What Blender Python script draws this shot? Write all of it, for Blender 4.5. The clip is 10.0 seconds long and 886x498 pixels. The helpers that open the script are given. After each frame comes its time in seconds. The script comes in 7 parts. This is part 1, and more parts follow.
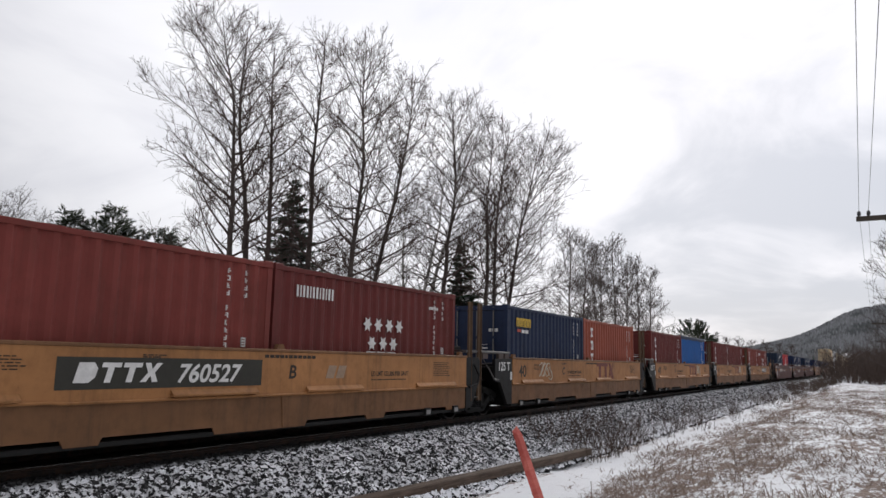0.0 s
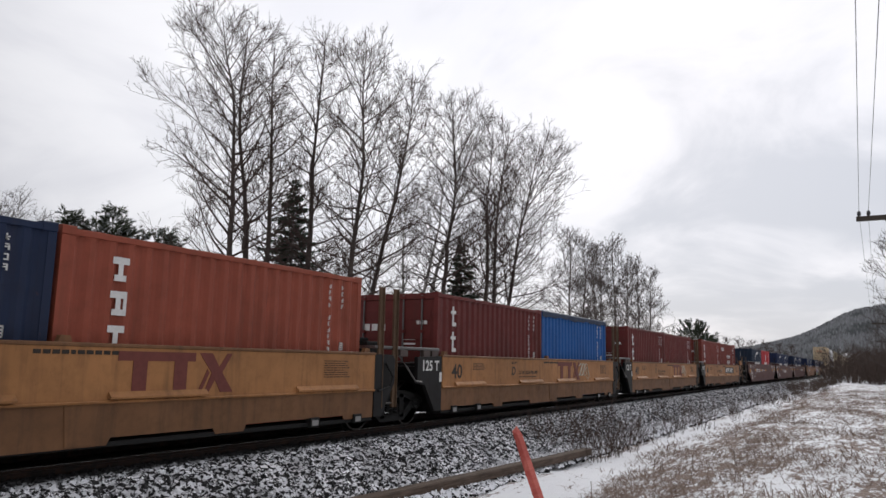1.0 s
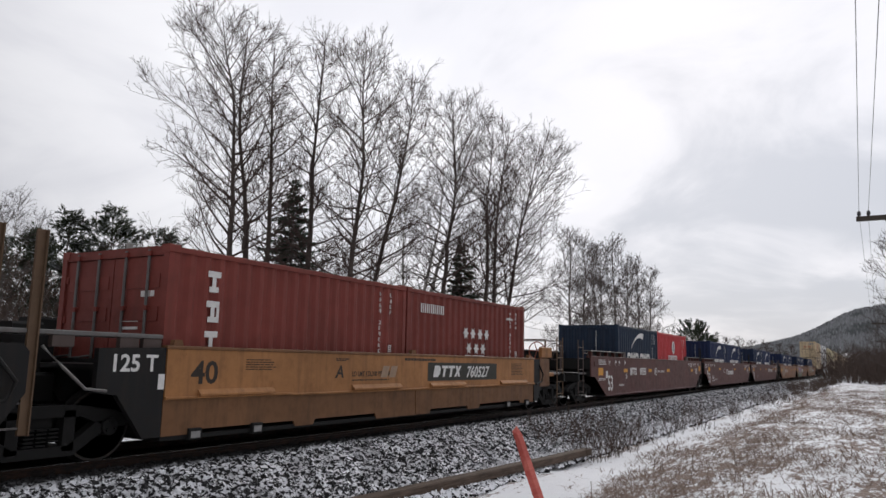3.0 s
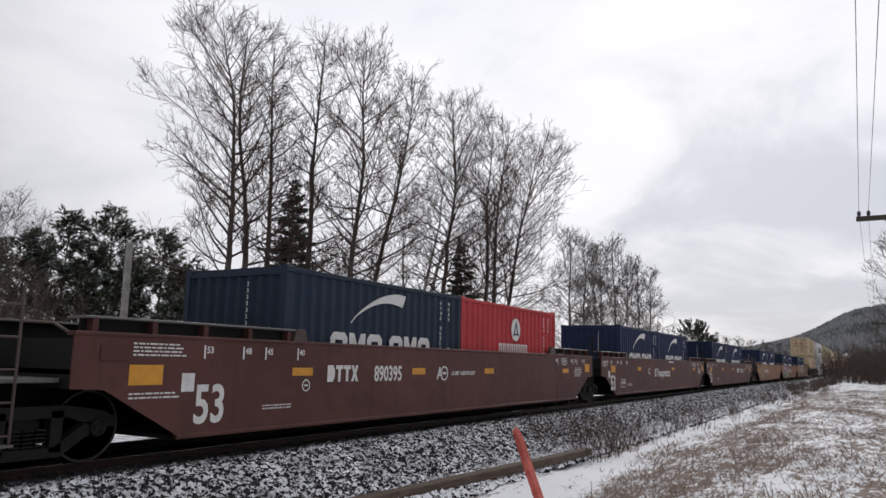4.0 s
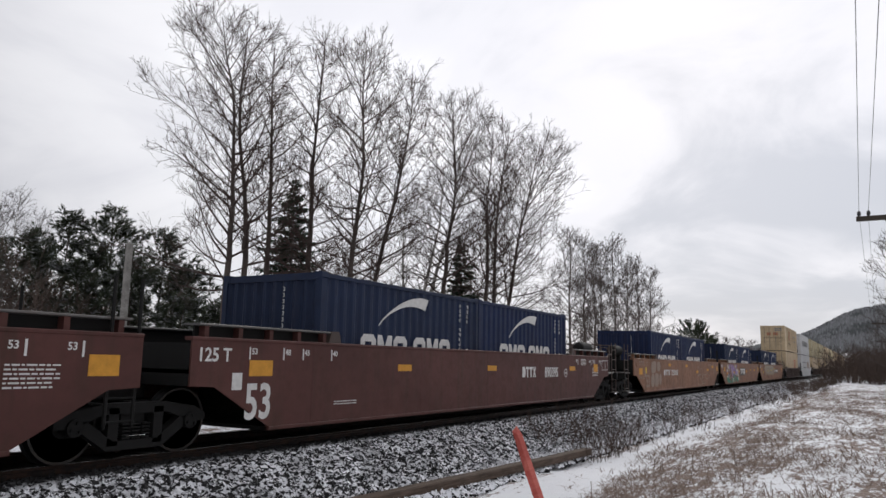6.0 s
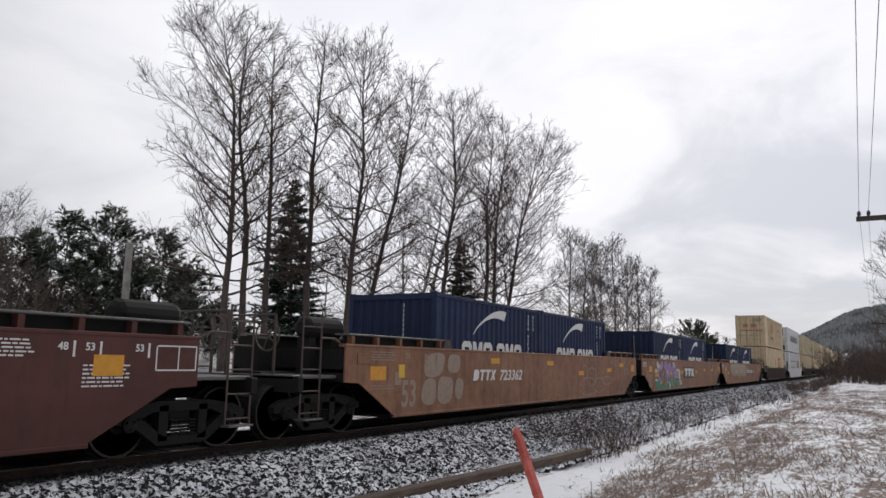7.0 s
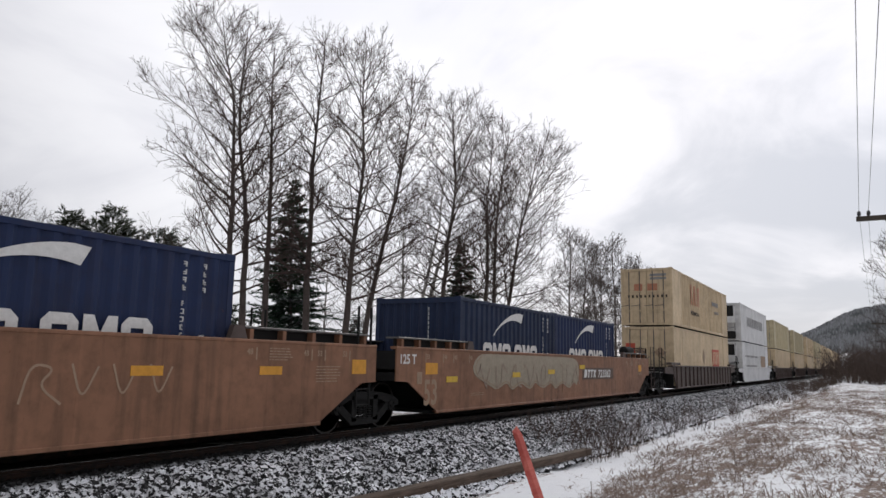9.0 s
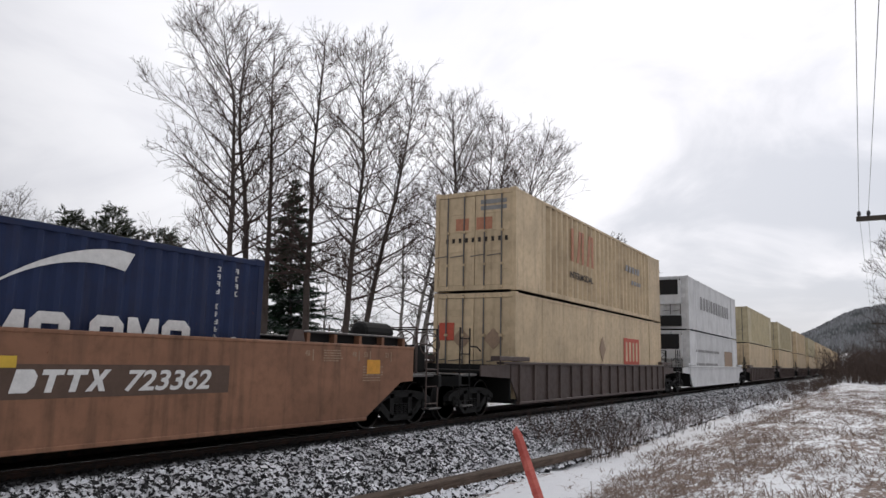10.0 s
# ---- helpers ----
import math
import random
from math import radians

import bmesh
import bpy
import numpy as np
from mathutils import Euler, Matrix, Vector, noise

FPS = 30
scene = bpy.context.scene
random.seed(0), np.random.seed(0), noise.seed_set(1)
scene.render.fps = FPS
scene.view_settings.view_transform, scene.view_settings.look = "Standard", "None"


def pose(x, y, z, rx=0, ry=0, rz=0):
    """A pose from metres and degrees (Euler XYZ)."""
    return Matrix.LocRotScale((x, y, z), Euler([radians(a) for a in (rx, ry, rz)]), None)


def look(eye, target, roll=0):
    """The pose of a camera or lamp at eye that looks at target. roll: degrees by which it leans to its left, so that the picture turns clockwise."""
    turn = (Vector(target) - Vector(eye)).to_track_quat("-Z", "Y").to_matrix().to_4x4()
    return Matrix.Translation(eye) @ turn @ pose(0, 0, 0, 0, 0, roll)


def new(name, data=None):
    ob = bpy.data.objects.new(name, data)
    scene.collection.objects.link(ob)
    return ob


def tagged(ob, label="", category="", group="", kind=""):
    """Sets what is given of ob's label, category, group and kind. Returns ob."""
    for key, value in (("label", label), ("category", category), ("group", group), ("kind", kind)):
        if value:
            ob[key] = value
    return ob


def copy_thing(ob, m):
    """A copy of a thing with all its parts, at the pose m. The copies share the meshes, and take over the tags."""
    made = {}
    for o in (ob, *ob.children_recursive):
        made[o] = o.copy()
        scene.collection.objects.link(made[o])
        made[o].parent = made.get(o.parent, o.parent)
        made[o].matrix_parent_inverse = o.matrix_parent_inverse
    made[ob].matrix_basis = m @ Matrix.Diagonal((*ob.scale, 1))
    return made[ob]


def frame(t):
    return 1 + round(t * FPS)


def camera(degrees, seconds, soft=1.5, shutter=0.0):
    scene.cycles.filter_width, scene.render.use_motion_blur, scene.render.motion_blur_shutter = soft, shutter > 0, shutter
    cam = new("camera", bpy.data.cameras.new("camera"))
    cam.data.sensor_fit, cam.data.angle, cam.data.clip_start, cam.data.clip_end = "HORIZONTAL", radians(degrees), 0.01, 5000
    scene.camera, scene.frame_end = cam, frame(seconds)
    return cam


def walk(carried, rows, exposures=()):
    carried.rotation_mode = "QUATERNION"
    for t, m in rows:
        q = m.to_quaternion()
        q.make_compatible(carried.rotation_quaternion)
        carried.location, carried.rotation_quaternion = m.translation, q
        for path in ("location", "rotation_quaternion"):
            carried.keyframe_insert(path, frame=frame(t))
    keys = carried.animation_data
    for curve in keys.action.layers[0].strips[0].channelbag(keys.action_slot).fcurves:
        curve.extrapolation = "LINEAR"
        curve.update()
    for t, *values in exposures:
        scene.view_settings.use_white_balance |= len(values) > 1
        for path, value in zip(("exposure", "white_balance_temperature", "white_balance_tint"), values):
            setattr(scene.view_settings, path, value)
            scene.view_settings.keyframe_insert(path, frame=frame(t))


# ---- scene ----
cam = camera(62.5, 10.0, soft=1.5)
EYE = (0.0, 0.0, 1.37)
CAM_POSE = look(EYE, (EYE[0] + math.cos(radians(8.708)) * math.cos(radians(30.14)),
                      EYE[1] + math.cos(radians(8.708)) * math.sin(radians(30.14)),
                      EYE[2] + math.sin(radians(8.708))), 1.188)
walk(cam, [(0.0, CAM_POSE), (10.0, CAM_POSE)], exposures=[(0.0, 0.12), (2.0, 0.04), (7.5, 0.05), (10.0, 0.12)])

SPEED = 18.77          # metres a second, towards -x
TRACK_Y = 9.54         # middle of the track; rail tops are at z = 0
RNG = random.Random(7)


# ---------------------------------------------------------------- world and light
def build_world():
    world = bpy.data.worlds.new("overcast_sky")
    scene.world = world
    world.use_nodes = True
    nt = world.node_tree
    nt.nodes.clear()
    N = nt.nodes.new
    out = N("ShaderNodeOutputWorld")
    sky = N("ShaderNodeTexSky")
    sky.sky_type = 'NISHITA'
    sky.sun_disc = False
    sky.sun_elevation, sky.sun_rotation = radians(27), radians(90 - SUN_AZ)
    bg_sky = N("ShaderNodeBackground")
    bg_sky.inputs["Strength"].default_value = 0.08
    nt.links.new(sky.outputs[0], bg_sky.inputs[0])
    # a flat layer of cloud seen from below: the direction divided by its height
    tc = N("ShaderNodeTexCoord")
    sep = N("ShaderNodeSeparateXYZ")
    nt.links.new(tc.outputs["Generated"], sep.inputs[0])
    absz = N("ShaderNodeMath"); absz.operation = 'ABSOLUTE'
    nt.links.new(sep.outputs[2], absz.inputs[0])
    hz = N("ShaderNodeMath"); hz.operation = 'ADD'; hz.inputs[1].default_value = 0.30
    nt.links.new(absz.outputs[0], hz.inputs[0])
    dx = N("ShaderNodeMath"); dx.operation = 'DIVIDE'
    dy = N("ShaderNodeMath"); dy.operation = 'DIVIDE'
    nt.links.new(sep.outputs[0], dx.inputs[0]); nt.links.new(hz.outputs[0], dx.inputs[1])
    nt.links.new(sep.outputs[1], dy.inputs[0]); nt.links.new(hz.outputs[0], dy.inputs[1])
    comb = N("ShaderNodeCombineXYZ")
    nt.links.new(dx.outputs[0], comb.inputs[0]); nt.links.new(dy.outputs[0], comb.inputs[1])
    comb.inputs[2].default_value = CLOUD_SEED
    def noise(scale, detail, rough, dist):
        n = N("ShaderNodeTexNoise")
        n.inputs["Scale"].default_value, n.inputs["Detail"].default_value = scale, detail
        n.inputs["Roughness"].default_value, n.inputs["Distortion"].default_value = rough, dist
        nt.links.new(comb.outputs[0], n.inputs["Vector"])
        return n
    big = noise(0.55, 5, 0.5, 0.3)
    small = noise(1.9, 7, 0.55, 0.5)
    mix = N("ShaderNodeMix"); mix.data_type = 'FLOAT'
    mix.inputs[0].default_value = 0.35
    nt.links.new(big.outputs[0], mix.inputs[2]); nt.links.new(small.outputs[0], mix.inputs[3])
    ramp = N("ShaderNodeValToRGB")
    ramp.color_ramp.interpolation = 'EASE'
    e = ramp.color_ramp.elements
    e[0].position, e[0].color = 0.385, (0.52, 0.54, 0.60, 1)
    e[1].position, e[1].color = 0.60, (0.89, 0.885, 0.92, 1)
    m = e.new(0.49); m.color = (0.75, 0.75, 0.80, 1)
    nt.links.new(mix.outputs[0], ramp.inputs[0])
    # the cloud is thinner and brighter round the hidden sun
    dot = N("ShaderNodeVectorMath"); dot.operation = 'DOT_PRODUCT'
    dot.inputs[1].default_value = SUN_DIR
    nt.links.new(tc.outputs["Generated"], dot.inputs[0])
    glow = N("ShaderNodeMapRange")
    glow.interpolation_type = 'SMOOTHSTEP'
    glow.inputs[1].default_value, glow.inputs[2].default_value = 0.45, 1.0
    glow.inputs[3].default_value, glow.inputs[4].default_value = 0.70, 1.24
    nt.links.new(dot.outputs["Value"], glow.inputs[0])
    # thicker, greyer cloud towards the horizon
    low = N("ShaderNodeMapRange")
    low.interpolation_type = 'SMOOTHSTEP'
    low.inputs[1].default_value, low.inputs[2].default_value = 0.0, 0.34
    low.inputs[3].default_value, low.inputs[4].default_value = 0.93, 1.0
    nt.links.new(absz.outputs[0], low.inputs[0])
    power = N("ShaderNodeMath"); power.operation = 'MULTIPLY'
    nt.links.new(glow.outputs[0], power.inputs[0]); nt.links.new(low.outputs[0], power.inputs[1])
    bg = N("ShaderNodeBackground")
    nt.links.new(power.outputs[0], bg.inputs["Strength"])
    nt.links.new(ramp.outputs[0], bg.inputs[0])
    ms = N("ShaderNodeMixShader"); ms.inputs[0].default_value = 0.94
    nt.links.new(bg_sky.outputs[0], ms.inputs[1]); nt.links.new(bg.outputs[0], ms.inputs[2])
    nt.links.new(ms.outputs[0], out.inputs[0])
    sun = bpy.data.lights.new("sun", 'SUN')
    sun.energy, sun.angle, sun.color = 1.4, radians(40), (1.0, 0.97, 0.93)
    ob = new("sun", sun)
    ob.matrix_world = look(tuple(60 * v for v in SUN_DIR), (0, 0, 0))


CLOUD_SEED = 3.3
SUN_AZ = 12.0          # degrees from the track's direction, towards the track
SUN_DIR = (math.cos(radians(27)) * math.cos(radians(SUN_AZ)), math.cos(radians(27)) * math.sin(radians(SUN_AZ)), math.sin(radians(27)))
build_world()


# ---------------------------------------------------------------- materials
class Nodes:
    def __init__(self, name):
        self.mat = bpy.data.materials.new(name)
        self.mat.use_nodes = True
        self.nt = self.mat.node_tree
        self.bsdf = self.nt.nodes["Principled BSDF"]
        self.tc = self.nt.nodes.new("ShaderNodeTexCoord")

    def link(self, a, b):
        self.nt.links.new(a, b)

    def noise(self, scale, detail=4, rough=0.55, stretch=(1, 1, 1), coord="Object", w=0.0):
        mp = self.nt.nodes.new("ShaderNodeMapping")
        mp.inputs["Scale"].default_value = stretch
        mp.inputs["Location"].default_value = (w, w * 0.7, w * 1.3)
        self.link(self.tc.outputs[coord], mp.inputs[0])
        n = self.nt.nodes.new("ShaderNodeTexNoise")
        n.inputs["Scale"].default_value, n.inputs["Detail"].default_value = scale, detail
        n.inputs["Roughness"].default_value = rough
        self.link(mp.outputs[0], n.inputs["Vector"])
        return n.outputs[0]

    def ramp(self, fac, a, b, ca=(0, 0, 0, 1), cb=(1, 1, 1, 1)):
        r = self.nt.nodes.new("ShaderNodeValToRGB")
        e = r.color_ramp.elements
        e[0].position, e[0].color = a, ca
        e[1].position, e[1].color = b, cb
        self.link(fac, r.inputs[0])
        return r.outputs[0]

    def mix(self, fac, a, b, kind='MIX'):
        m = self.nt.nodes.new("ShaderNodeMix")
        m.data_type, m.blend_type = 'RGBA', kind
        for sock, v in ((m.inputs[0], fac), (m.inputs[6], a), (m.inputs[7], b)):
            if isinstance(v, (int, float)):
                sock.default_value = v
            elif isinstance(v, tuple):
                sock.default_value = (*v[:3], 1)
            else:
                self.link(v, sock)
        return m.outputs[2]

    def math(self, op, a, b=0.0):
        m = self.nt.nodes.new("ShaderNodeMath")
        m.operation = op
        for sock, v in ((m.inputs[0], a), (m.inputs[1], b)):
            if isinstance(v, (int, float)):
                sock.default_value = v
            else:
                self.link(v, sock)
        return m.outputs[0]

    def random(self):
        return self.nt.nodes.new("ShaderNodeObjectInfo").outputs["Random"]

    def island(self):
        return self.nt.nodes.new("ShaderNodeNewGeometry").outputs["Random Per Island"]

    def up(self):
        g = self.nt.nodes.new("ShaderNodeNewGeometry")
        s = self.nt.nodes.new("ShaderNodeSeparateXYZ")
        self.link(g.outputs["Normal"], s.inputs[0])
        return s.outputs[2]

    def bump(self, height, strength=0.3, distance=0.01):
        b = self.nt.nodes.new("ShaderNodeBump")
        b.inputs["Strength"].default_value, b.inputs["Distance"].default_value = strength, distance
        self.link(height, b.inputs["Height"])
        self.link(b.outputs[0], self.bsdf.inputs["Normal"])

    def done(self, color, rough=0.6, metal=0.0, spec=0.5):
        for sock, v in ((self.bsdf.inputs["Base Color"], color), (self.bsdf.inputs["Roughness"], rough),
                        (self.bsdf.inputs["Metallic"], metal)):
            if isinstance(v, (int, float)):
                sock.default_value = v
            elif isinstance(v, tuple):
                sock.default_value = (*v[:3], 1)
            else:
                self.link(v, sock)
        self.bsdf.inputs["Specular IOR Level"].default_value = spec
        return self.mat


def shade(c, k):
    return tuple(min(1.0, v * k) for v in c[:3])


def painted_steel(name, c, dirt=(0.05, 0.035, 0.025), amount=0.5, rough=0.55, rust=(0.13, 0.05, 0.025)):
    """Weathered paint: blotches of faded colour, vertical dirt streaks, rust specks, film of road grime."""
    n = Nodes(name)
    fade = n.ramp(n.noise(0.9, 5, 0.6), 0.35, 0.7)
    base = n.mix(fade, shade(c, 0.86), shade(c, 1.1))
    streak = n.ramp(n.noise(2.2, 6, 0.6, (2.6, 2.6, 0.22), w=3.0), 0.50, 0.78)
    base = n.mix(n.math('MULTIPLY', streak, 0.60 * amount), base, dirt)
    film = n.ramp(n.noise(0.35, 4, 0.6, (1, 1, 2.2), w=21.0), 0.42, 0.72)
    base = n.mix(n.math('MULTIPLY', film, 0.42 * amount), base, shade(c, 0.45))
    grime = n.ramp(n.noise(5.0, 6, 0.7, (1, 1, 1), w=9.0), 0.45, 0.85)
    base = n.mix(n.math('MULTIPLY', grime, 0.45 * amount), base, dirt)
    speck = n.ramp(n.noise(17.0, 5, 0.7, (1, 1, 0.6), w=5.0), 0.66, 0.74)
    base = n.mix(n.math('MULTIPLY', speck, 0.7 * amount), base, rust)
    tone = n.math('ADD', n.math('MULTIPLY', n.random(), 0.16), 0.92)
    hsv = n.nt.nodes.new("ShaderNodeHueSaturation")
    n.link(tone, hsv.inputs["Value"])
    n.link(base, hsv.inputs["Color"])
    n.bump(n.noise(26, 4, 0.6, (1, 1, 1), w=2.0), 0.12, 0.004)
    r = n.math('ADD', n.math('MULTIPLY', grime, 0.25), rough)
    return n.done(hsv.outputs[0], r, 0.0, 0.2)


def plain_metal(name, c, rough=0.6, metal=0.0, rust=0.4):
    n = Nodes(name)
    f = n.ramp(n.noise(7, 6, 0.65), 0.42, 0.72)
    base = n.mix(n.math('MULTIPLY', f, rust), c, tuple(min(q, 5 * max(c) * q) for q in (0.10, 0.045, 0.025)) if max(c) < 0.01 else (0.10, 0.045, 0.025))
    fine = n.ramp(n.noise(60, 3, 0.6, w=4), 0.35, 0.7)
    base = n.mix(n.math('MULTIPLY', fine, 0.35), base, shade(c, 0.45))
    n.bump(n.noise(45, 4, 0.6), 0.2, 0.004)
    return n.done(base, rough, metal, 0.35)


def lettering(name, c):
    n = Nodes(name)
    worn = n.ramp(n.noise(9, 6, 0.7), 0.30, 0.75)
    base = n.mix(worn, shade(c, 0.72), c)
    return n.done(base, 0.6, 0.0, 0.3)


def bark(name, c, pale):
    n = Nodes(name)
    f = n.ramp(n.noise(3.0, 6, 0.65, (1, 1, 0.35)), 0.35, 0.7)
    base = n.mix(f, c, pale)
    g = n.ramp(n.noise(22, 4, 0.7, (1, 1, 0.3), w=2), 0.4, 0.7)
    base = n.mix(n.math('MULTIPLY', g, 0.5), base, shade(c, 0.5))
    n.bump(n.noise(30, 4, 0.6, (1, 1, 0.3)), 0.4, 0.01)
    return n.done(base, 0.9, 0.0, 0.2)


def needles(name, c, snow):
    n = Nodes(name)
    base = n.mix(n.island(), shade(c, 0.55), shade(c, 1.5))
    tint = n.ramp(n.noise(1.3, 4, 0.6), 0.4, 0.7)
    base = n.mix(n.math('MULTIPLY', tint, 0.35), base, (0.052, 0.056, 0.030))
    white = n.math('MULTIPLY', n.ramp(n.up(), 0.55, 0.85), n.ramp(n.noise(2.1, 4, 0.6, w=5), 0.47, 0.6))
    base = n.mix(n.math('MULTIPLY', white, snow), base, (0.72, 0.75, 0.80))
    return n.done(base, 0.8, 0.0, 0.2)


def ground_material():
    """Thin snow over flattened dead grass; the cover breaks into patches at two scales."""
    n = Nodes("snowy_ground")
    grass = n.mix(n.ramp(n.noise(3.5, 6, 0.7), 0.3, 0.7), (0.085, 0.054, 0.043), (0.20, 0.138, 0.106))
    blades = n.ramp(n.noise(18, 6, 0.75, (0.35, 1.6, 1), w=2), 0.35, 0.7)
    grass = n.mix(blades, grass, (0.30, 0.225, 0.19))
    soil = n.ramp(n.noise(1.1, 4, 0.6, w=12), 0.55, 0.7)
    grass = n.mix(n.math('MULTIPLY', soil, 0.5), grass, (0.06, 0.043, 0.034))
    snow = n.mix(n.noise(6, 5, 0.6), (0.76, 0.77, 0.80), (0.88, 0.89, 0.91))
    patch = n.noise(0.55, 5, 0.62, (0.55, 1.3, 1), w=4)
    fine = n.noise(7.5, 7, 0.75, (0.6, 1.5, 1), w=8)
    mid = n.noise(2.6, 6, 0.7, (0.45, 1.7, 1), w=17)
    cover = n.math('ADD', n.math('ADD', n.math('MULTIPLY', patch, 0.24), n.math('MULTIPLY', mid, 0.36)), n.math('MULTIPLY', fine, 0.40))
    # snow has drifted into the ditch beside the ballast
    sep = n.nt.nodes.new("ShaderNodeSeparateXYZ")
    n.link(n.tc.outputs["Object"], sep.inputs[0])
    ditch = n.math('SUBTRACT', 1.0, n.math('ABSOLUTE', n.math('MULTIPLY', n.math('SUBTRACT', sep.outputs[1], 4.85), 1.15)))
    ditch = n.math('MAXIMUM', ditch, 0.0)
    cover = n.math('ADD', cover, n.math('MULTIPLY', ditch, 0.13))
    # thicker grass along the lip of the field, and unbroken snow far out on it
    lip = n.math('MAXIMUM', n.math('SUBTRACT', 1.0, n.math('ABSOLUTE', n.math('MULTIPLY', n.math('SUBTRACT', sep.outputs[1], 3.1), 0.75))), 0.0)
    cover = n.math('SUBTRACT', cover, n.math('MULTIPLY', lip, 0.028))
    far = n.ramp(n.math('MULTIPLY', sep.outputs[0], 0.005), 0.38, 0.60)
    cover = n.math('ADD', cover, n.math('MULTIPLY', far, 0.07))
    mask = n.ramp(cover, 0.460, 0.502)
    base = n.mix(mask, grass, snow)
    n.bump(n.math('ADD', n.math('MULTIPLY', mask, 0.6), fine), 0.6, 0.03)
    return n.done(base, 0.85, 0.0, 0.2)


def ballast_material(name, stones):
    """Dark crushed rock, with the night's snow caught on top of some of it."""
    n = Nodes(name)
    c = n.mix(n.island() if stones else n.noise(40, 3), (0.007, 0.007, 0.008), (0.036, 0.036, 0.038))
    c = n.mix(n.math('MULTIPLY', n.ramp(n.noise(70, 4), 0.4, 0.7), 0.4), c, (0.05, 0.045, 0.04))
    snow_at = n.ramp(n.noise(1.6, 5, 0.65, w=3, coord="Object"), 0.30, 0.60)
    fine = n.ramp(n.noise(9.5, 4, 0.6, w=7), *((0.462, 0.482) if stones else (0.53, 0.56)))
    top = n.ramp(n.up(), 0.25, 0.42)
    white = n.math('MULTIPLY', n.math('MULTIPLY', top, n.math('ADD', n.math('MULTIPLY', snow_at, 0.5), 0.5)), fine)
    sep = n.nt.nodes.new("ShaderNodeSeparateXYZ")
    n.link(n.tc.outputs["Object"], sep.inputs[0])
    # snow stops near the sleeper ends; ballast inward of that stays dark
    snow_edge = n.ramp(n.math('MULTIPLY', sep.outputs[1], 0.1), 0.815, 0.845, (1, 1, 1, 1), (0.0, 0.0, 0.0, 1))
    white = n.math('MULTIPLY', white, snow_edge)
    # drifted snow along the foot of the bank
    foot = n.ramp(n.math('ADD', n.math('MULTIPLY', sep.outputs[1], 0.1), n.math('MULTIPLY', n.noise(2.4, 5, 0.65, w=11), 0.08)), 0.665, 0.695, (1, 1, 1, 1), (0, 0, 0, 1))
    white = n.math('MAXIMUM', white, n.math('MULTIPLY', foot, n.ramp(n.up(), -0.1, 0.2)))
    base = n.mix(white, c, (0.86, 0.87, 0.90))
    n.bump(n.noise(90, 4, 0.6), 0.4, 0.01)
    return n.done(base, 0.85, 0.0, 0.25)


def wood(name, c, d):
    n = Nodes(name)
    g = n.ramp(n.noise(9, 6, 0.65, (0.25, 3, 3)), 0.35, 0.68)
    base = n.mix(g, c, d)
    base = n.mix(n.math('MULTIPLY', n.ramp(n.noise(2.5, 5, 0.6, w=3), 0.45, 0.7), 0.5), base, shade(c, 0.5))
    n.bump(n.noise(14, 5, 0.6, (0.2, 4, 4)), 0.5, 0.01)
    return n.done(base, 0.8, 0.0, 0.2)


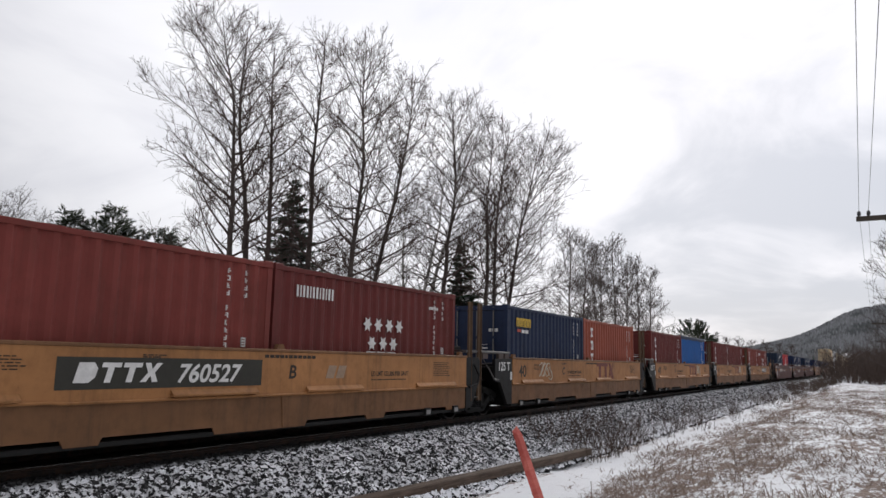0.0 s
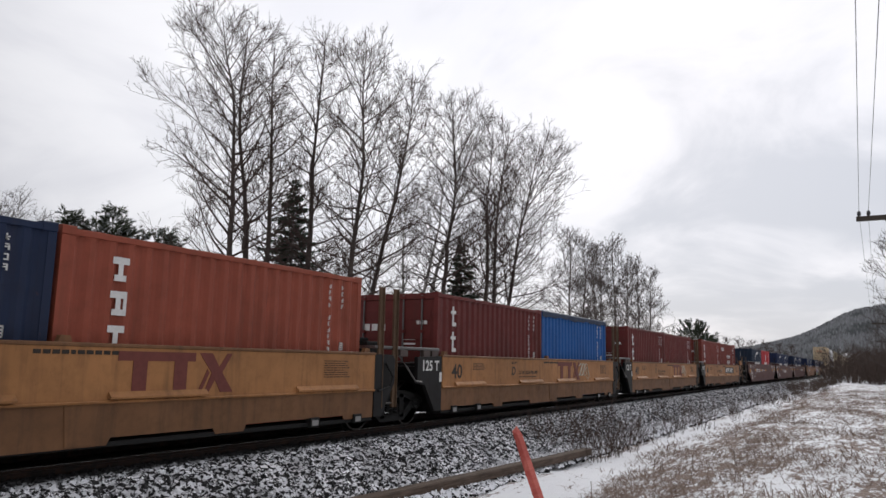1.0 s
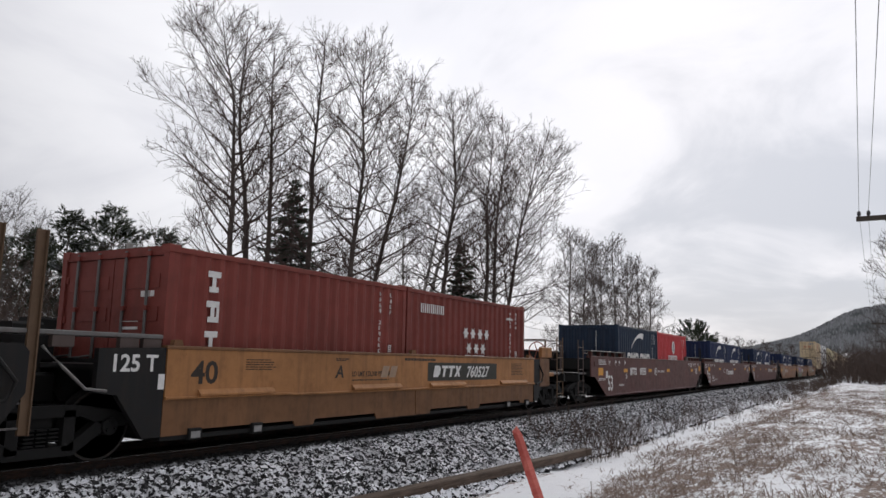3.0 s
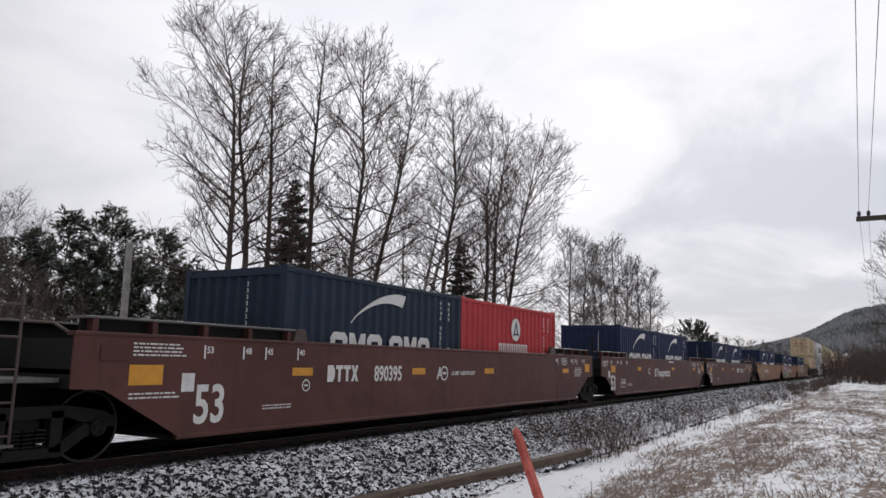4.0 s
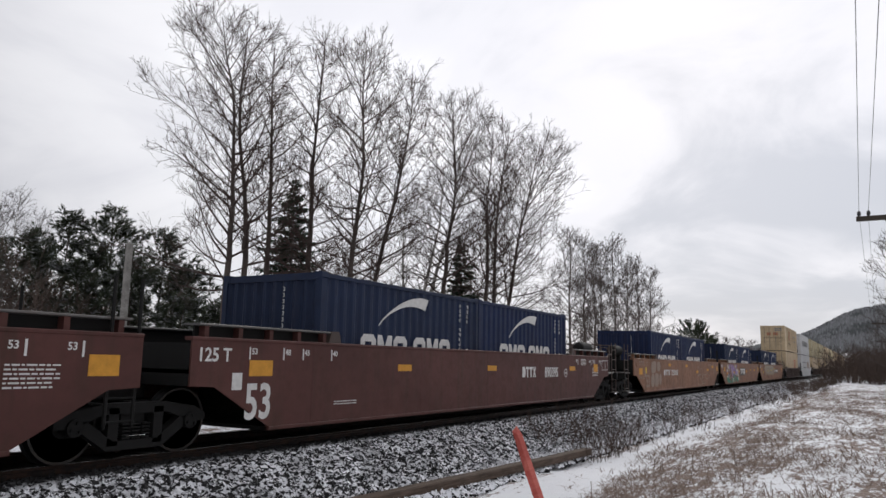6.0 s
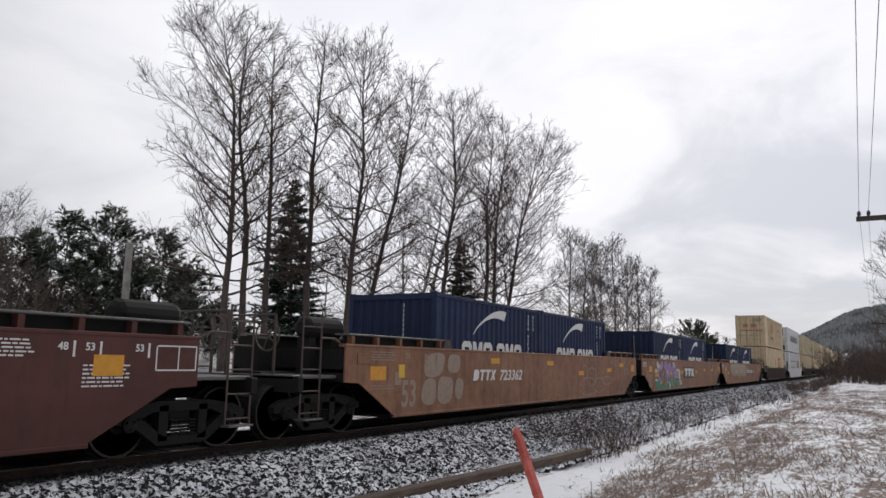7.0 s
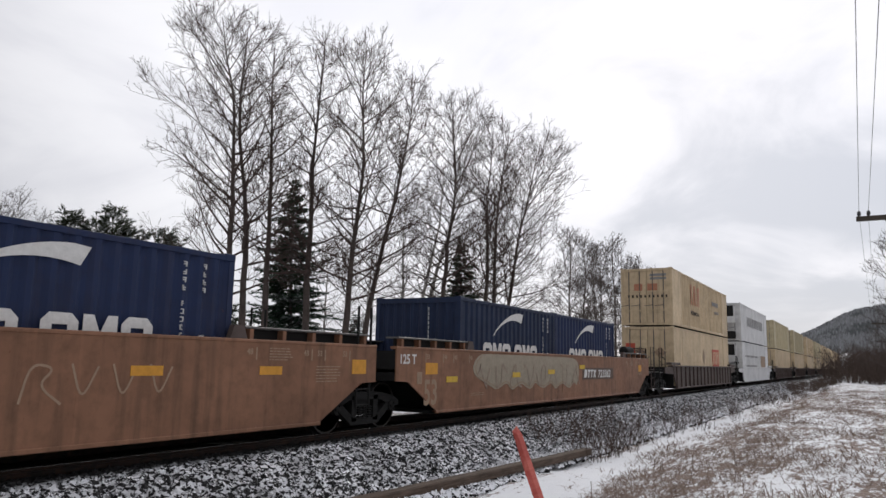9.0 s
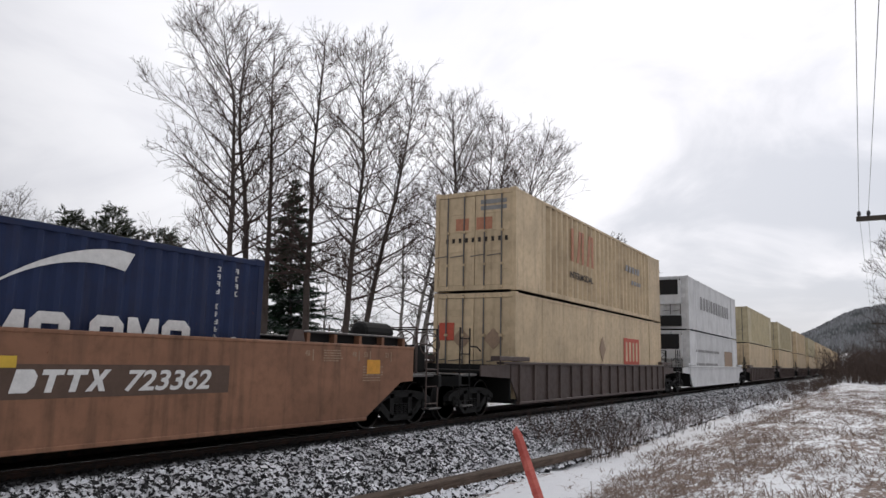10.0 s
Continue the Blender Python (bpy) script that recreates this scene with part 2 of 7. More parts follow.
M = {
    "yellow": painted_steel("yellow_car_paint", (0.37, 0.172, 0.066), amount=0.9),
    "sill": painted_steel("brown_stained_sill_paint", (0.205, 0.100, 0.047), amount=1.1),
    "oxide": painted_steel("oxide_red_car_paint", (0.102, 0.041, 0.036), amount=0.95),
    "rusty": painted_steel("rust_orange_car_paint", (0.275, 0.138, 0.083), amount=1.1),
    "greybrown": painted_steel("brown_grey_car_paint", (0.10, 0.075, 0.068), amount=0.8),
    "blackend": painted_steel("black_end_paint", (0.012, 0.012, 0.0125), amount=0.5),
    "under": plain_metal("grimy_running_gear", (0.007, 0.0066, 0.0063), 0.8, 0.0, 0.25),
    "tread": plain_metal("worn_wheel_tread", (0.05, 0.048, 0.046), 0.5, 0.6, 0.4),
    "rail": plain_metal("rail_steel", (0.018, 0.014, 0.013), 0.5, 0.6, 0.6),
    "railtop": plain_metal("polished_railhead", (0.45, 0.45, 0.46), 0.25, 1.0, 0.05),
    "galv": plain_metal("galvanised_grating", (0.15, 0.148, 0.145), 0.5, 0.5, 0.35),
    "c_maroon": painted_steel("maroon_container_paint", (0.200, 0.042, 0.034), amount=0.6),
    "c_wine": painted_steel("wine_red_container_paint", (0.140, 0.028, 0.025), amount=0.6),
    "c_brick": painted_steel("brick_orange_container_paint", (0.30, 0.075, 0.045), amount=0.6),
    "c_rust": painted_steel("rust_red_container_paint", (0.20, 0.046, 0.036), amount=0.6),
    "endpost": painted_steel("rusty_tan_post_paint", (0.135, 0.085, 0.052), amount=1.0),
    "tarp": painted_steel("dark_blue_tarpaulin", (0.030, 0.045, 0.085), dirt=(0.10, 0.11, 0.13), amount=0.9, rough=0.7),
    "c_navy": painted_steel("navy_container_paint", (0.015, 0.026, 0.062), amount=0.35),
    "c_blue": painted_steel("bright_blue_container_paint", (0.016, 0.105, 0.34), amount=0.35),
    "c_cobalt": painted_steel("cobalt_container_paint", (0.016, 0.028, 0.078), amount=0.5),
    "c_slate": painted_steel("slate_navy_container_paint", (0.017, 0.030, 0.055), amount=0.4),
    "c_red": painted_steel("bright_red_container_paint", (0.44, 0.045, 0.050), amount=0.3),
    "c_cream": painted_steel("cream_container_paint", (0.64, 0.50, 0.325), dirt=(0.13, 0.085, 0.05), amount=0.75),
    "c_white": painted_steel("white_container_paint", (0.66, 0.66, 0.66), amount=0.3),
    "c_olive": painted_steel("pale_olive_container_paint", (0.50, 0.43, 0.28), amount=0.4),
    "t_white": lettering("white_lettering", (0.78, 0.77, 0.75)),
    "t_black": lettering("black_lettering", (0.035, 0.026, 0.020)),
    "t_maroon": lettering("maroon_lettering", (0.17, 0.045, 0.035)),
    "t_yellow": lettering("yellow_lettering", (0.72, 0.47, 0.06)),
    "t_amber": lettering("amber_reflector", (0.72, 0.34, 0.045)),
    "t_orange": lettering("faded_orange_lettering", (0.50, 0.22, 0.13)),
    "t_redlogo": lettering("red_logo", (0.55, 0.10, 0.06)),
    "t_grey": lettering("grey_lettering", (0.29, 0.285, 0.28)),
    "t_panel": lettering("dark_number_panel", (0.040, 0.038, 0.030)),
    "t_ghost": lettering("faded_chalk_marking", (0.36, 0.25, 0.17)),
    "t_haze": lettering("thin_silver_overspray", (0.34, 0.255, 0.20)),
    "t_silver": lettering("silver_spray_paint", (0.37, 0.315, 0.235)),
    "t_dim": lettering("faded_dark_panel", (0.115, 0.072, 0.052)),
    "t_lilac": lettering("lilac_spray_paint", (0.34, 0.23, 0.48)),
    "t_green": lettering("teal_spray_paint", (0.06, 0.26, 0.17)),
    "t_cream": lettering("cream_spray_paint", (0.66, 0.60, 0.50)),
    "ground": ground_material(),
    "stone": ballast_material("crushed_stone", True),
    "bed": ballast_material("ballast_bed", False),
    "tie": wood("creosoted_timber", (0.022, 0.017, 0.014), (0.05, 0.038, 0.03)),
    "plank": wood("weathered_plank", (0.062, 0.044, 0.033), (0.14, 0.10, 0.075)),
    "post": wood("grey_post", (0.20, 0.19, 0.175), (0.36, 0.35, 0.33)),
    "stake": wood("orange_red_stake_paint", (0.46, 0.085, 0.070), (0.60, 0.17, 0.135)),
    "pole": wood("dark_pole_timber", (0.05, 0.042, 0.036), (0.10, 0.085, 0.07)),
    "wire": plain_metal("weathered_wire", (0.12, 0.12, 0.125), 0.6, 0.3, 0.1),
    "insul": plain_metal("insulator_glaze", (0.06, 0.06, 0.065), 0.3, 0.0, 0.0),
    "bark": bark("grey_brown_bark", (0.062, 0.050, 0.045), (0.135, 0.110, 0.098)),
    "twig": bark("twig_bark", (0.062, 0.043, 0.038), (0.105, 0.078, 0.070)),
    "paletwig": bark("pale_twig_bark", (0.085, 0.07, 0.066), (0.15, 0.13, 0.12)),
    "birch": bark("pale_birch_bark", (0.25, 0.23, 0.21), (0.52, 0.50, 0.47)),
    "spruce": needles("spruce_needles", (0.024, 0.056, 0.030), 0.6),
    "pine": needles("pine_needles", (0.050, 0.062, 0.038), 1.0),
    "dry": bark("dry_stalks", (0.16, 0.112, 0.090), (0.31, 0.235, 0.19)),
    "brush": bark("dark_brush_stems", (0.070, 0.051, 0.043), (0.15, 0.113, 0.095)),
}


def fading_spray(name, low, high):
    """Spray paint that blends from one colour near the foot into another above."""
    n = Nodes(name)
    sep = n.nt.nodes.new("ShaderNodeSeparateXYZ")
    n.link(n.tc.outputs["Object"], sep.inputs[0])
    edge = n.math('ADD', sep.outputs[2], n.math('MULTIPLY', n.math('SUBTRACT', n.noise(3.0, 4), 0.5), 0.25))
    base = n.mix(n.ramp(edge, 0.62, 0.98), low, high)
    base = n.mix(n.ramp(n.noise(9, 6, 0.7), 0.30, 0.75), base, n.mix(0.25, base, (0.1, 0.08, 0.07)))
    return n.done(base, 0.6, 0.0, 0.3)


M["t_fade"] = fading_spray("teal_to_lilac_spray_paint", (0.06, 0.26, 0.17), (0.34, 0.23, 0.48))


def hill_material():
    n = Nodes("wooded_hill")
    trees = n.mix(n.ramp(n.noise(0.09, 6, 0.75), 0.35, 0.65), (0.19, 0.195, 0.20), (0.38, 0.388, 0.40))
    con = n.ramp(n.noise(0.022, 6, 0.7, w=30), 0.50, 0.60)
    c = n.mix(n.math('MULTIPLY', con, 0.6), trees, (0.055, 0.062, 0.060))
    clear = n.ramp(n.noise(0.006, 4, 0.6, (1, 2.5, 1), w=90), 0.60, 0.66)
    c = n.mix(n.math('MULTIPLY', clear, 0.35), c, (0.45, 0.46, 0.49))
    n.bump(n.noise(0.12, 5, 0.7), 0.8, 3.0)
    return n.done(c, 0.95, 0.0, 0.1)


M["hill"] = hill_material()


# ---------------------------------------------------------------- mesh helpers
class Mesh:
    """Collects boxes, prisms and tubes, then links them as one object."""

    def __init__(self):
        self.v, self.f = [], []

    def add(self, verts, faces):
        k = len(self.v)
        self.v.extend(verts)
        self.f.extend([tuple(i + k for i in q) for q in faces])
        return self

    def box(self, x0, x1, y0, y1, z0, z1, b=0.0):
        """A box; with b, its edges along the length are chamfered."""
        if b <= 0:
            return self.add([(x0, y0, z0), (x1, y0, z0), (x1, y1, z0), (x0, y1, z0),
                             (x0, y0, z1), (x1, y0, z1), (x1, y1, z1), (x0, y1, z1)],
                            [(0, 3, 2, 1), (4, 5, 6, 7), (0, 1, 5, 4), (1, 2, 6, 5), (2, 3, 7, 6), (3, 0, 4, 7)])
        ring = [(y0 + b, z0), (y1 - b, z0), (y1, z0 + b), (y1, z1 - b), (y1 - b, z1), (y0 + b, z1), (y0, z1 - b), (y0, z0 + b)]
        return self.loft([[(x, y, z) for y, z in ring] for x in (x0, x1)])

    def loft(self, rings, caps=True):
        n = len(rings[0])
        verts = [p for r in rings for p in r]
        faces = []
        for j in range(len(rings) - 1):
            for i in range(n):
                k = (i + 1) % n
                faces.append((j * n + i, j * n + k, (j + 1) * n + k, (j + 1) * n + i))
        if caps:
            faces.append(tuple(reversed(range(n))))
            faces.append(tuple(range((len(rings) - 1) * n, len(rings) * n)))
        return self.add(verts, faces)

    def plate(self, outline, y0, y1):
        """A plate in the xz plane with the given outline, from y0 to y1."""
        return self.loft([[(x, y0, z) for x, z in outline], [(x, y1, z) for x, z in outline]])

    def tube(self, pts, radii, sides=6):
        rings = []
        for i, p in enumerate(pts):
            a, b = pts[max(0, i - 1)], pts[min(len(pts) - 1, i + 1)]
            d = Vector(b) - Vector(a)
            if d.length < 1e-9:
                d = Vector((0, 0, 1))
            d.normalize()
            s = d.orthogonal().normalized()
            t = d.cross(s)
            r = radii[i] if isinstance(radii, (list, tuple)) else radii
            rings.append([tuple(Vector(p) + s * (r * math.cos(2 * math.pi * k / sides)) + t * (r * math.sin(2 * math.pi * k / sides)))
                          for k in range(sides)])
        return self.loft(rings)

    def disc(self, profile, sides=20):
        """A body of revolution about the y axis: profile of (y, radius)."""
        return self.loft([[(r * math.cos(2 * math.pi * k / sides), y, r * math.sin(2 * math.pi * k / sides))
                           for k in range(sides)] for y, r in profile])

    def data(self, name):
        me = bpy.data.meshes.new(name)
        me.from_pydata(self.v, [], self.f)
        me.update()
        return me


def fix_normals(me):
    bm = bmesh.new()
    bm.from_mesh(me)
    bmesh.ops.recalc_face_normals(bm, faces=bm.faces)
    bm.to_mesh(me)
    bm.free()


def part(name, mesh, mat, parent=None, label="", at=None, smooth=False):
    me = mesh.data(name) if isinstance(mesh, Mesh) else mesh
    if isinstance(mesh, Mesh):
        fix_normals(me)
    if not me.materials:
        me.materials.append(mat)
    if smooth:
        me.polygons.foreach_set("use_smooth", [True] * len(me.polygons))
    ob = new(name, me)
    if parent is not None:
        ob.parent = parent
    if at is not None:
        ob.matrix_basis = at
    if label:
        ob["label"] = label
    if name == "marking":                              # strokes too small to tell apart
        ob["kind"] = "stuff"
    return ob


def thing(name, m, label, category, group=""):
    ob = new(name)
    ob.empty_display_size = 0.3
    ob.matrix_basis = m
    return tagged(ob, label, category, group)


TEXTS = {}


def text_mesh(body, size, shear=0.0, width=1.0, vertical=False):
    """Letters of the built-in font as a thin mesh, facing -y, their left foot at the origin."""
    key = (body, size, shear, width, vertical)
    if key not in TEXTS:
        cu = bpy.data.curves.new("letters", 'FONT')
        cu.body, cu.size, cu.shear = ("\n".join(body) if vertical else body), size, shear
        cu.align_x = 'CENTER' if vertical else 'LEFT'
        cu.space_line = 0.85
        cu.extrude, cu.resolution_u, cu.offset = 0.001, 3, size * 0.022
        ob = new("letters", cu)
        me = bpy.data.meshes.new_from_object(ob.evaluated_get(bpy.context.evaluated_depsgraph_get()))
        bpy.data.objects.remove(ob)
        me.transform(Matrix.Rotation(radians(90), 4, 'X') @ Matrix.Diagonal((width, 1, 1, 1)))
        me.materials.clear()
        TEXTS[key] = me
    me = TEXTS[key].copy()
    return me


def text(body, size, mat, parent, x, y, z, label="", shear=0.0, width=1.0, vertical=False, name="lettering"):
    return part(name, text_mesh(body, size, shear, width, vertical), mat, parent, label, pose(x, y, z))


def bars(mat, parent, x, y, z, widths, h, gap=0.05, slant=0.0, rows=1, row_gap=0.6, name="marking", label=""):
    """Plain bars in place of writing that cannot be read."""
    m = Mesh()
    for r in range(rows):
        px, zz = x, z - r * h * (1 + row_gap)
        words = widths
        if h < 0.03:                                   # fine print: short words, ragged ends
            total, words, k = sum(widths) + gap * (len(widths) - 1), [], r * 3
            while sum(words) + 0.022 * len(words) < total * (0.82 + 0.06 * (r % 4)):
                words.append((0.055, 0.09, 0.035, 0.12, 0.07, 0.045, 0.1)[k % 7])
                k += 1
            gap = 0.022
        for i in range(len(words)):
            w = words[(i + r) % len(words)]
            m.plate([(px, zz), (px + w, zz), (px + w + slant * h, zz + h), (px + slant * h, zz + h)], y - 0.003, y + 0.002)
            px += w + gap
    return part(name, m, mat, parent, label)


def emblem(mat, parent, outlines, y, name="emblem", label=""):
    """Flat painted shapes, each a part of its own."""
    for k, o in enumerate(outlines):
        part(name, Mesh().plate(o, y - 0.004 - 0.0004 * (k % 5), y + 0.002), mat, parent, label)


def stem_marks(x, z, h, n, w, gap, stroke, top=True, arch=False):
    """A row of n plain arch-like blocks, as wide and heavy as the letters of a brand name."""
    out = []
    for i in range(n):
        a = x + i * (w + gap)
        if arch:
            c = stroke * 0.7
            if i == 1:                                 # a broader block with two gaps
                q = w / 2
                out.append([(a, z), (a + stroke, z), (a + stroke, z + h * 0.62), (a + q, z + h * 0.30), (a + w - stroke, z + h * 0.62), (a + w - stroke, z), (a + w, z),
                            (a + w, z + h), (a + w - stroke, z + h), (a + q, z + h * 0.62), (a + stroke, z + h), (a, z + h)])
            else:
                out.append([(a, z), (a + stroke, z), (a + stroke, z + h - stroke), (a + w - stroke, z + h - stroke), (a + w - stroke, z + h * 0.55), (a + w, z + h * 0.55),
                            (a + w, z + h - c), (a + w - c, z + h), (a + c, z + h), (a, z + h - c)])
            continue
        out.append([(a, z), (a + stroke, z), (a + stroke, z + h), (a, z + h)])
        out[-1] = [(a, z), (a + stroke, z), (a + stroke, z + h - stroke), (a + w - stroke, z + h - stroke), (a + w - stroke, z), (a + w, z), (a + w, z + h), (a, z + h)]
    return out


# ---------------------------------------------------------------- ground, track bed, rails
def lerp_table(v, table):
    for (a, za), (b, zb) in zip(table, table[1:]):
        if v <= b:
            k = max(0.0, (v - a) / (b - a))
            k = k * k * (3 - 2 * k)
            return za + (zb - za) * k
    return table[-1][1]


PROFILE = [(-60, -0.35), (0.5, -0.30), (2.6, -0.42), (4.6, -0.80), (5.9, -0.84), (6.1, -0.80), (7.8, -0.26), (8.0, -0.22),
           (11.1, -0.22), (11.4, -0.26), (13.2, -0.85), (15.0, -0.9), (22, -0.5), (30, -0.2), (60, 0.2)]


def ground_z(x, y):
    z = lerp_table(y, PROFILE)
    if y < 6 or y > 13:
        z += 0.10 * noise.noise(Vector((x * 0.35, y * 0.5, 0))) + 0.035 * noise.noise(Vector((x * 1.7, y * 2.1, 5)))
        if y > 18:
            z += 0.5 * noise.noise(Vector((x * 0.06, y * 0.06, 9)))
    if y > 28:                                    # snowy bank under the pines
        fade = max(0.0, min(1.0, (62 - x) / 25))
        z += fade * 5.2 * min(1.0, (y - 28) / 24) ** 1.1
    return z


def steps(*spans):
    out = []
    for a, b, d in spans:
        n = max(1, round((b - a) / d))
        out += [a + (b - a) * i / n for i in range(n)]
    return out + [spans[-1][1]]


def build_ground():
    xs = steps((-400, -40, 60), (-40, 2, 4), (2, 34, 0.32), (34, 90, 1.1), (90, 260, 5), (260, 3200, 210))
    ys = steps((-1600, -100, 150), (-100, -14, 7), (-14, -4, 0.8), (-4, 9, 0.22), (9, 15, 0.4), (15, 70, 2.2), (70, 200, 16), (200, 1800, 160))
    m = Mesh()
    m.v = [(x, y, ground_z(x, y)) for x in xs for y in ys]
    n = len(ys)
    m.f = [(i * n + j, (i + 1) * n + j, (i + 1) * n + j + 1, i * n + j + 1) for i in range(len(xs) - 1) for j in range(n - 1)]
    me = m.data("ground")
    me.materials.append(M["ground"])
    me.polygons.foreach_set("use_smooth", [True] * len(me.polygons))
    tagged(new("ground", me), "snow-dusted ground with flattened dead grass beside the railway", "ground", kind="structure")


def build_bed():
    """The ballast bed: a low bank with shoulders, slightly proud of the ground."""
    xs = steps((-60, 2, 6), (2, 40, 0.4), (40, 120, 2), (120, 475, 15))
    prof = [(5.95, -0.82), (6.2, -0.74), (6.6, -0.62), (7.0, -0.48), (7.4, -0.35), (7.75, -0.24), (8.0, -0.19), (8.6, -0.17), (9.5, -0.17),
            (10.5, -0.17), (11.1, -0.19), (11.5, -0.27), (12.4, -0.55), (13.2, -0.83)]
    m = Mesh()
    for x in xs:
        wob = 0.16 * noise.noise(Vector((x * 0.4, 2, 0)))
        for i, (y, z) in enumerate(prof):
            k = 1 if i < 3 else 0
            m.v.append((x, y + wob * k, z + 0.025 * noise.noise(Vector((x * 2.2, y * 2.2, 1))) + 0.012))
    n = len(prof)
    m.f = [(i * n + j, (i + 1) * n + j, (i + 1) * n + j + 1, i * n + j + 1) for i in range(len(xs) - 1) for j in range(n - 1)]
    ob = part("ballast_bed", m, M["bed"])
    tagged(ob, "bank of dark crushed-stone ballast under the track", "ballast", kind="structure")
    # loose stones
    rs = np.random.RandomState(4)
    cube = np.array([(-1, -1, -1), (1, -1, -1), (1, 1, -1), (-1, 1, -1), (-1, -1, 1), (1, -1, 1), (1, 1, 1), (-1, 1, 1)], float)
    quads = np.array([(0, 3, 2, 1), (4, 5, 6, 7), (0, 1, 5, 4), (1, 2, 6, 5), (2, 3, 7, 6), (3, 0, 4, 7)])
    spans = [(3, 14, 13000, 0.035), (14, 26, 14000, 0.037), (26, 45, 13000, 0.044), (45, 90, 11000, 0.056)]
    verts = []
    ytab, ztab = np.array([p[0] for p in prof]), np.array([p[1] for p in prof])
    for a, b, count, size in spans:
        x = rs.uniform(a, b, count)
        y = 5.75 + (8.75 - 5.75) * rs.rand(count) ** 0.72
        z = np.interp(y, ytab, ztab) + 0.012
        s = size * rs.uniform(0.55, 1.35, (count, 1, 1)) * rs.uniform(0.7, 1.25, (count, 1, 3))
        c = cube[None] * s * rs.uniform(0.62, 1.1, (count, 8, 3))
        q = rs.normal(size=(count, 4)); q /= np.linalg.norm(q, axis=1)[:, None]
        w_, i_, j_, k_ = q.T
        R = np.stack([np.stack([1 - 2 * (j_ * j_ + k_ * k_), 2 * (i_ * j_ - k_ * w_), 2 * (i_ * k_ + j_ * w_)], -1),
                      np.stack([2 * (i_ * j_ + k_ * w_), 1 - 2 * (i_ * i_ + k_ * k_), 2 * (j_ * k_ - i_ * w_)], -1),
                      np.stack([2 * (i_ * k_ - j_ * w_), 2 * (j_ * k_ + i_ * w_), 1 - 2 * (i_ * i_ + j_ * j_)], -1)], 1)
        c = np.einsum('nij,nkj->nki', R, c) + np.stack([x, y, z + size * 0.35], -1)[:, None]
        verts.append(c.reshape(-1, 3))
    v = np.concatenate(verts)
    k = len(v) // 8
    f = (quads[None] + (np.arange(k) * 8)[:, None, None]).reshape(-1, 4)
    me = bpy.data.meshes.new("ballast_stones")
    me.from_pydata(v.tolist(), [], f.tolist())
    me.materials.append(M["stone"])
    tagged(new("ballast_stones", me), "loose crushed stones dusted with snow on the ballast shoulder", "stones", kind="stuff")


def build_track():
    prof = [(-0.07, -0.172), (0.07, -0.172), (0.07, -0.16), (0.012, -0.13), (0.010, -0.045), (0.036, -0.035), (0.036, -0.004), (0.030, 0.0),
            (-0.030, 0.0), (-0.036, -0.004), (-0.036, -0.035), (-0.010, -0.045), (-0.012, -0.13), (-0.07, -0.16)]
    for side in (-0.7535, 0.7535):
        m = Mesh().loft([[(x, TRACK_Y + side + y, z) for y, z in prof] for x in (-60, 475)])
        r = part("rail", m, M["rail"])
        tagged(r, "rusty steel rail with a worn bright head", "rail", "rails of the track")
        part("running_surface", Mesh().box(-60, 475, TRACK_Y + side - 0.024, TRACK_Y + side + 0.024, 0.0005, 0.003), M["railtop"], r, "polished running surface")
    tie = Mesh().box(-0.11, 0.11, -1.28, 1.28, -0.17, 0.0, 0.0)
    me = tie.data("sleeper")
    me.materials.append(M["tie"])
    for i in range(150):
        ob = new("sleeper", me)
        ob.matrix_basis = pose(-2 + i * 0.52, TRACK_Y + RNG.uniform(-0.03, 0.03), -0.146, 0, 0, RNG.uniform(-0.8, 0.8))
        tagged(ob, "dark creosoted timber sleeper bedded in ballast", "sleeper", "sleepers of the track")


# ---------------------------------------------------------------- train: containers
MOVING = []      # thing, place along the train, side offset, height
WHEELS = []      # wheelsets that turn, near enough to be seen


def ride(ob, s, z):
    ob.matrix_basis = pose(s, TRACK_Y, z)
    MOVING.append((ob, s, z))
    return ob


def corrugated(x0, x1, y, z0, z1, depth, period=0.278, sign=1):
    """A corrugated wall along x; the outer faces lie at y, the inner ones deeper by sign * depth."""
    n = max(1, round((x1 - x0) / period))
    p = (x1 - x0) / n
    line = []
    for i in range(n):
        a = x0 + i * p
        line += [(a, 0), (a + 0.26 * p, 0), (a + 0.5 * p, 1), (a + 0.76 * p, 1)]
    line.append((x1, 0))
    m = Mesh()
    for x, d in line:
        yy = y + sign * depth * d
        m.v += [(x, yy, z0), (x, yy, z1), (x, yy + sign * 0.02, z0), (x, yy + sign * 0.02, z1)]
    for i in range(len(line) - 1):
        a, b = 4 * i, 4 * i + 4
        m.f += [(a, b, b + 1, a + 1), (a + 2, a + 3, b + 3, b + 2), (a + 1, b + 1, b + 3, a + 3), (a, a + 2, b + 2, b)]
    return m


def corrugated_end(y0, y1, x, z0, z1, depth, period=0.25, sign=1):
    m = corrugated(y0, y1, x, z0, z1, depth, period, sign)
    m.v = [(b, a, c) for a, b, c in m.v]
    return m


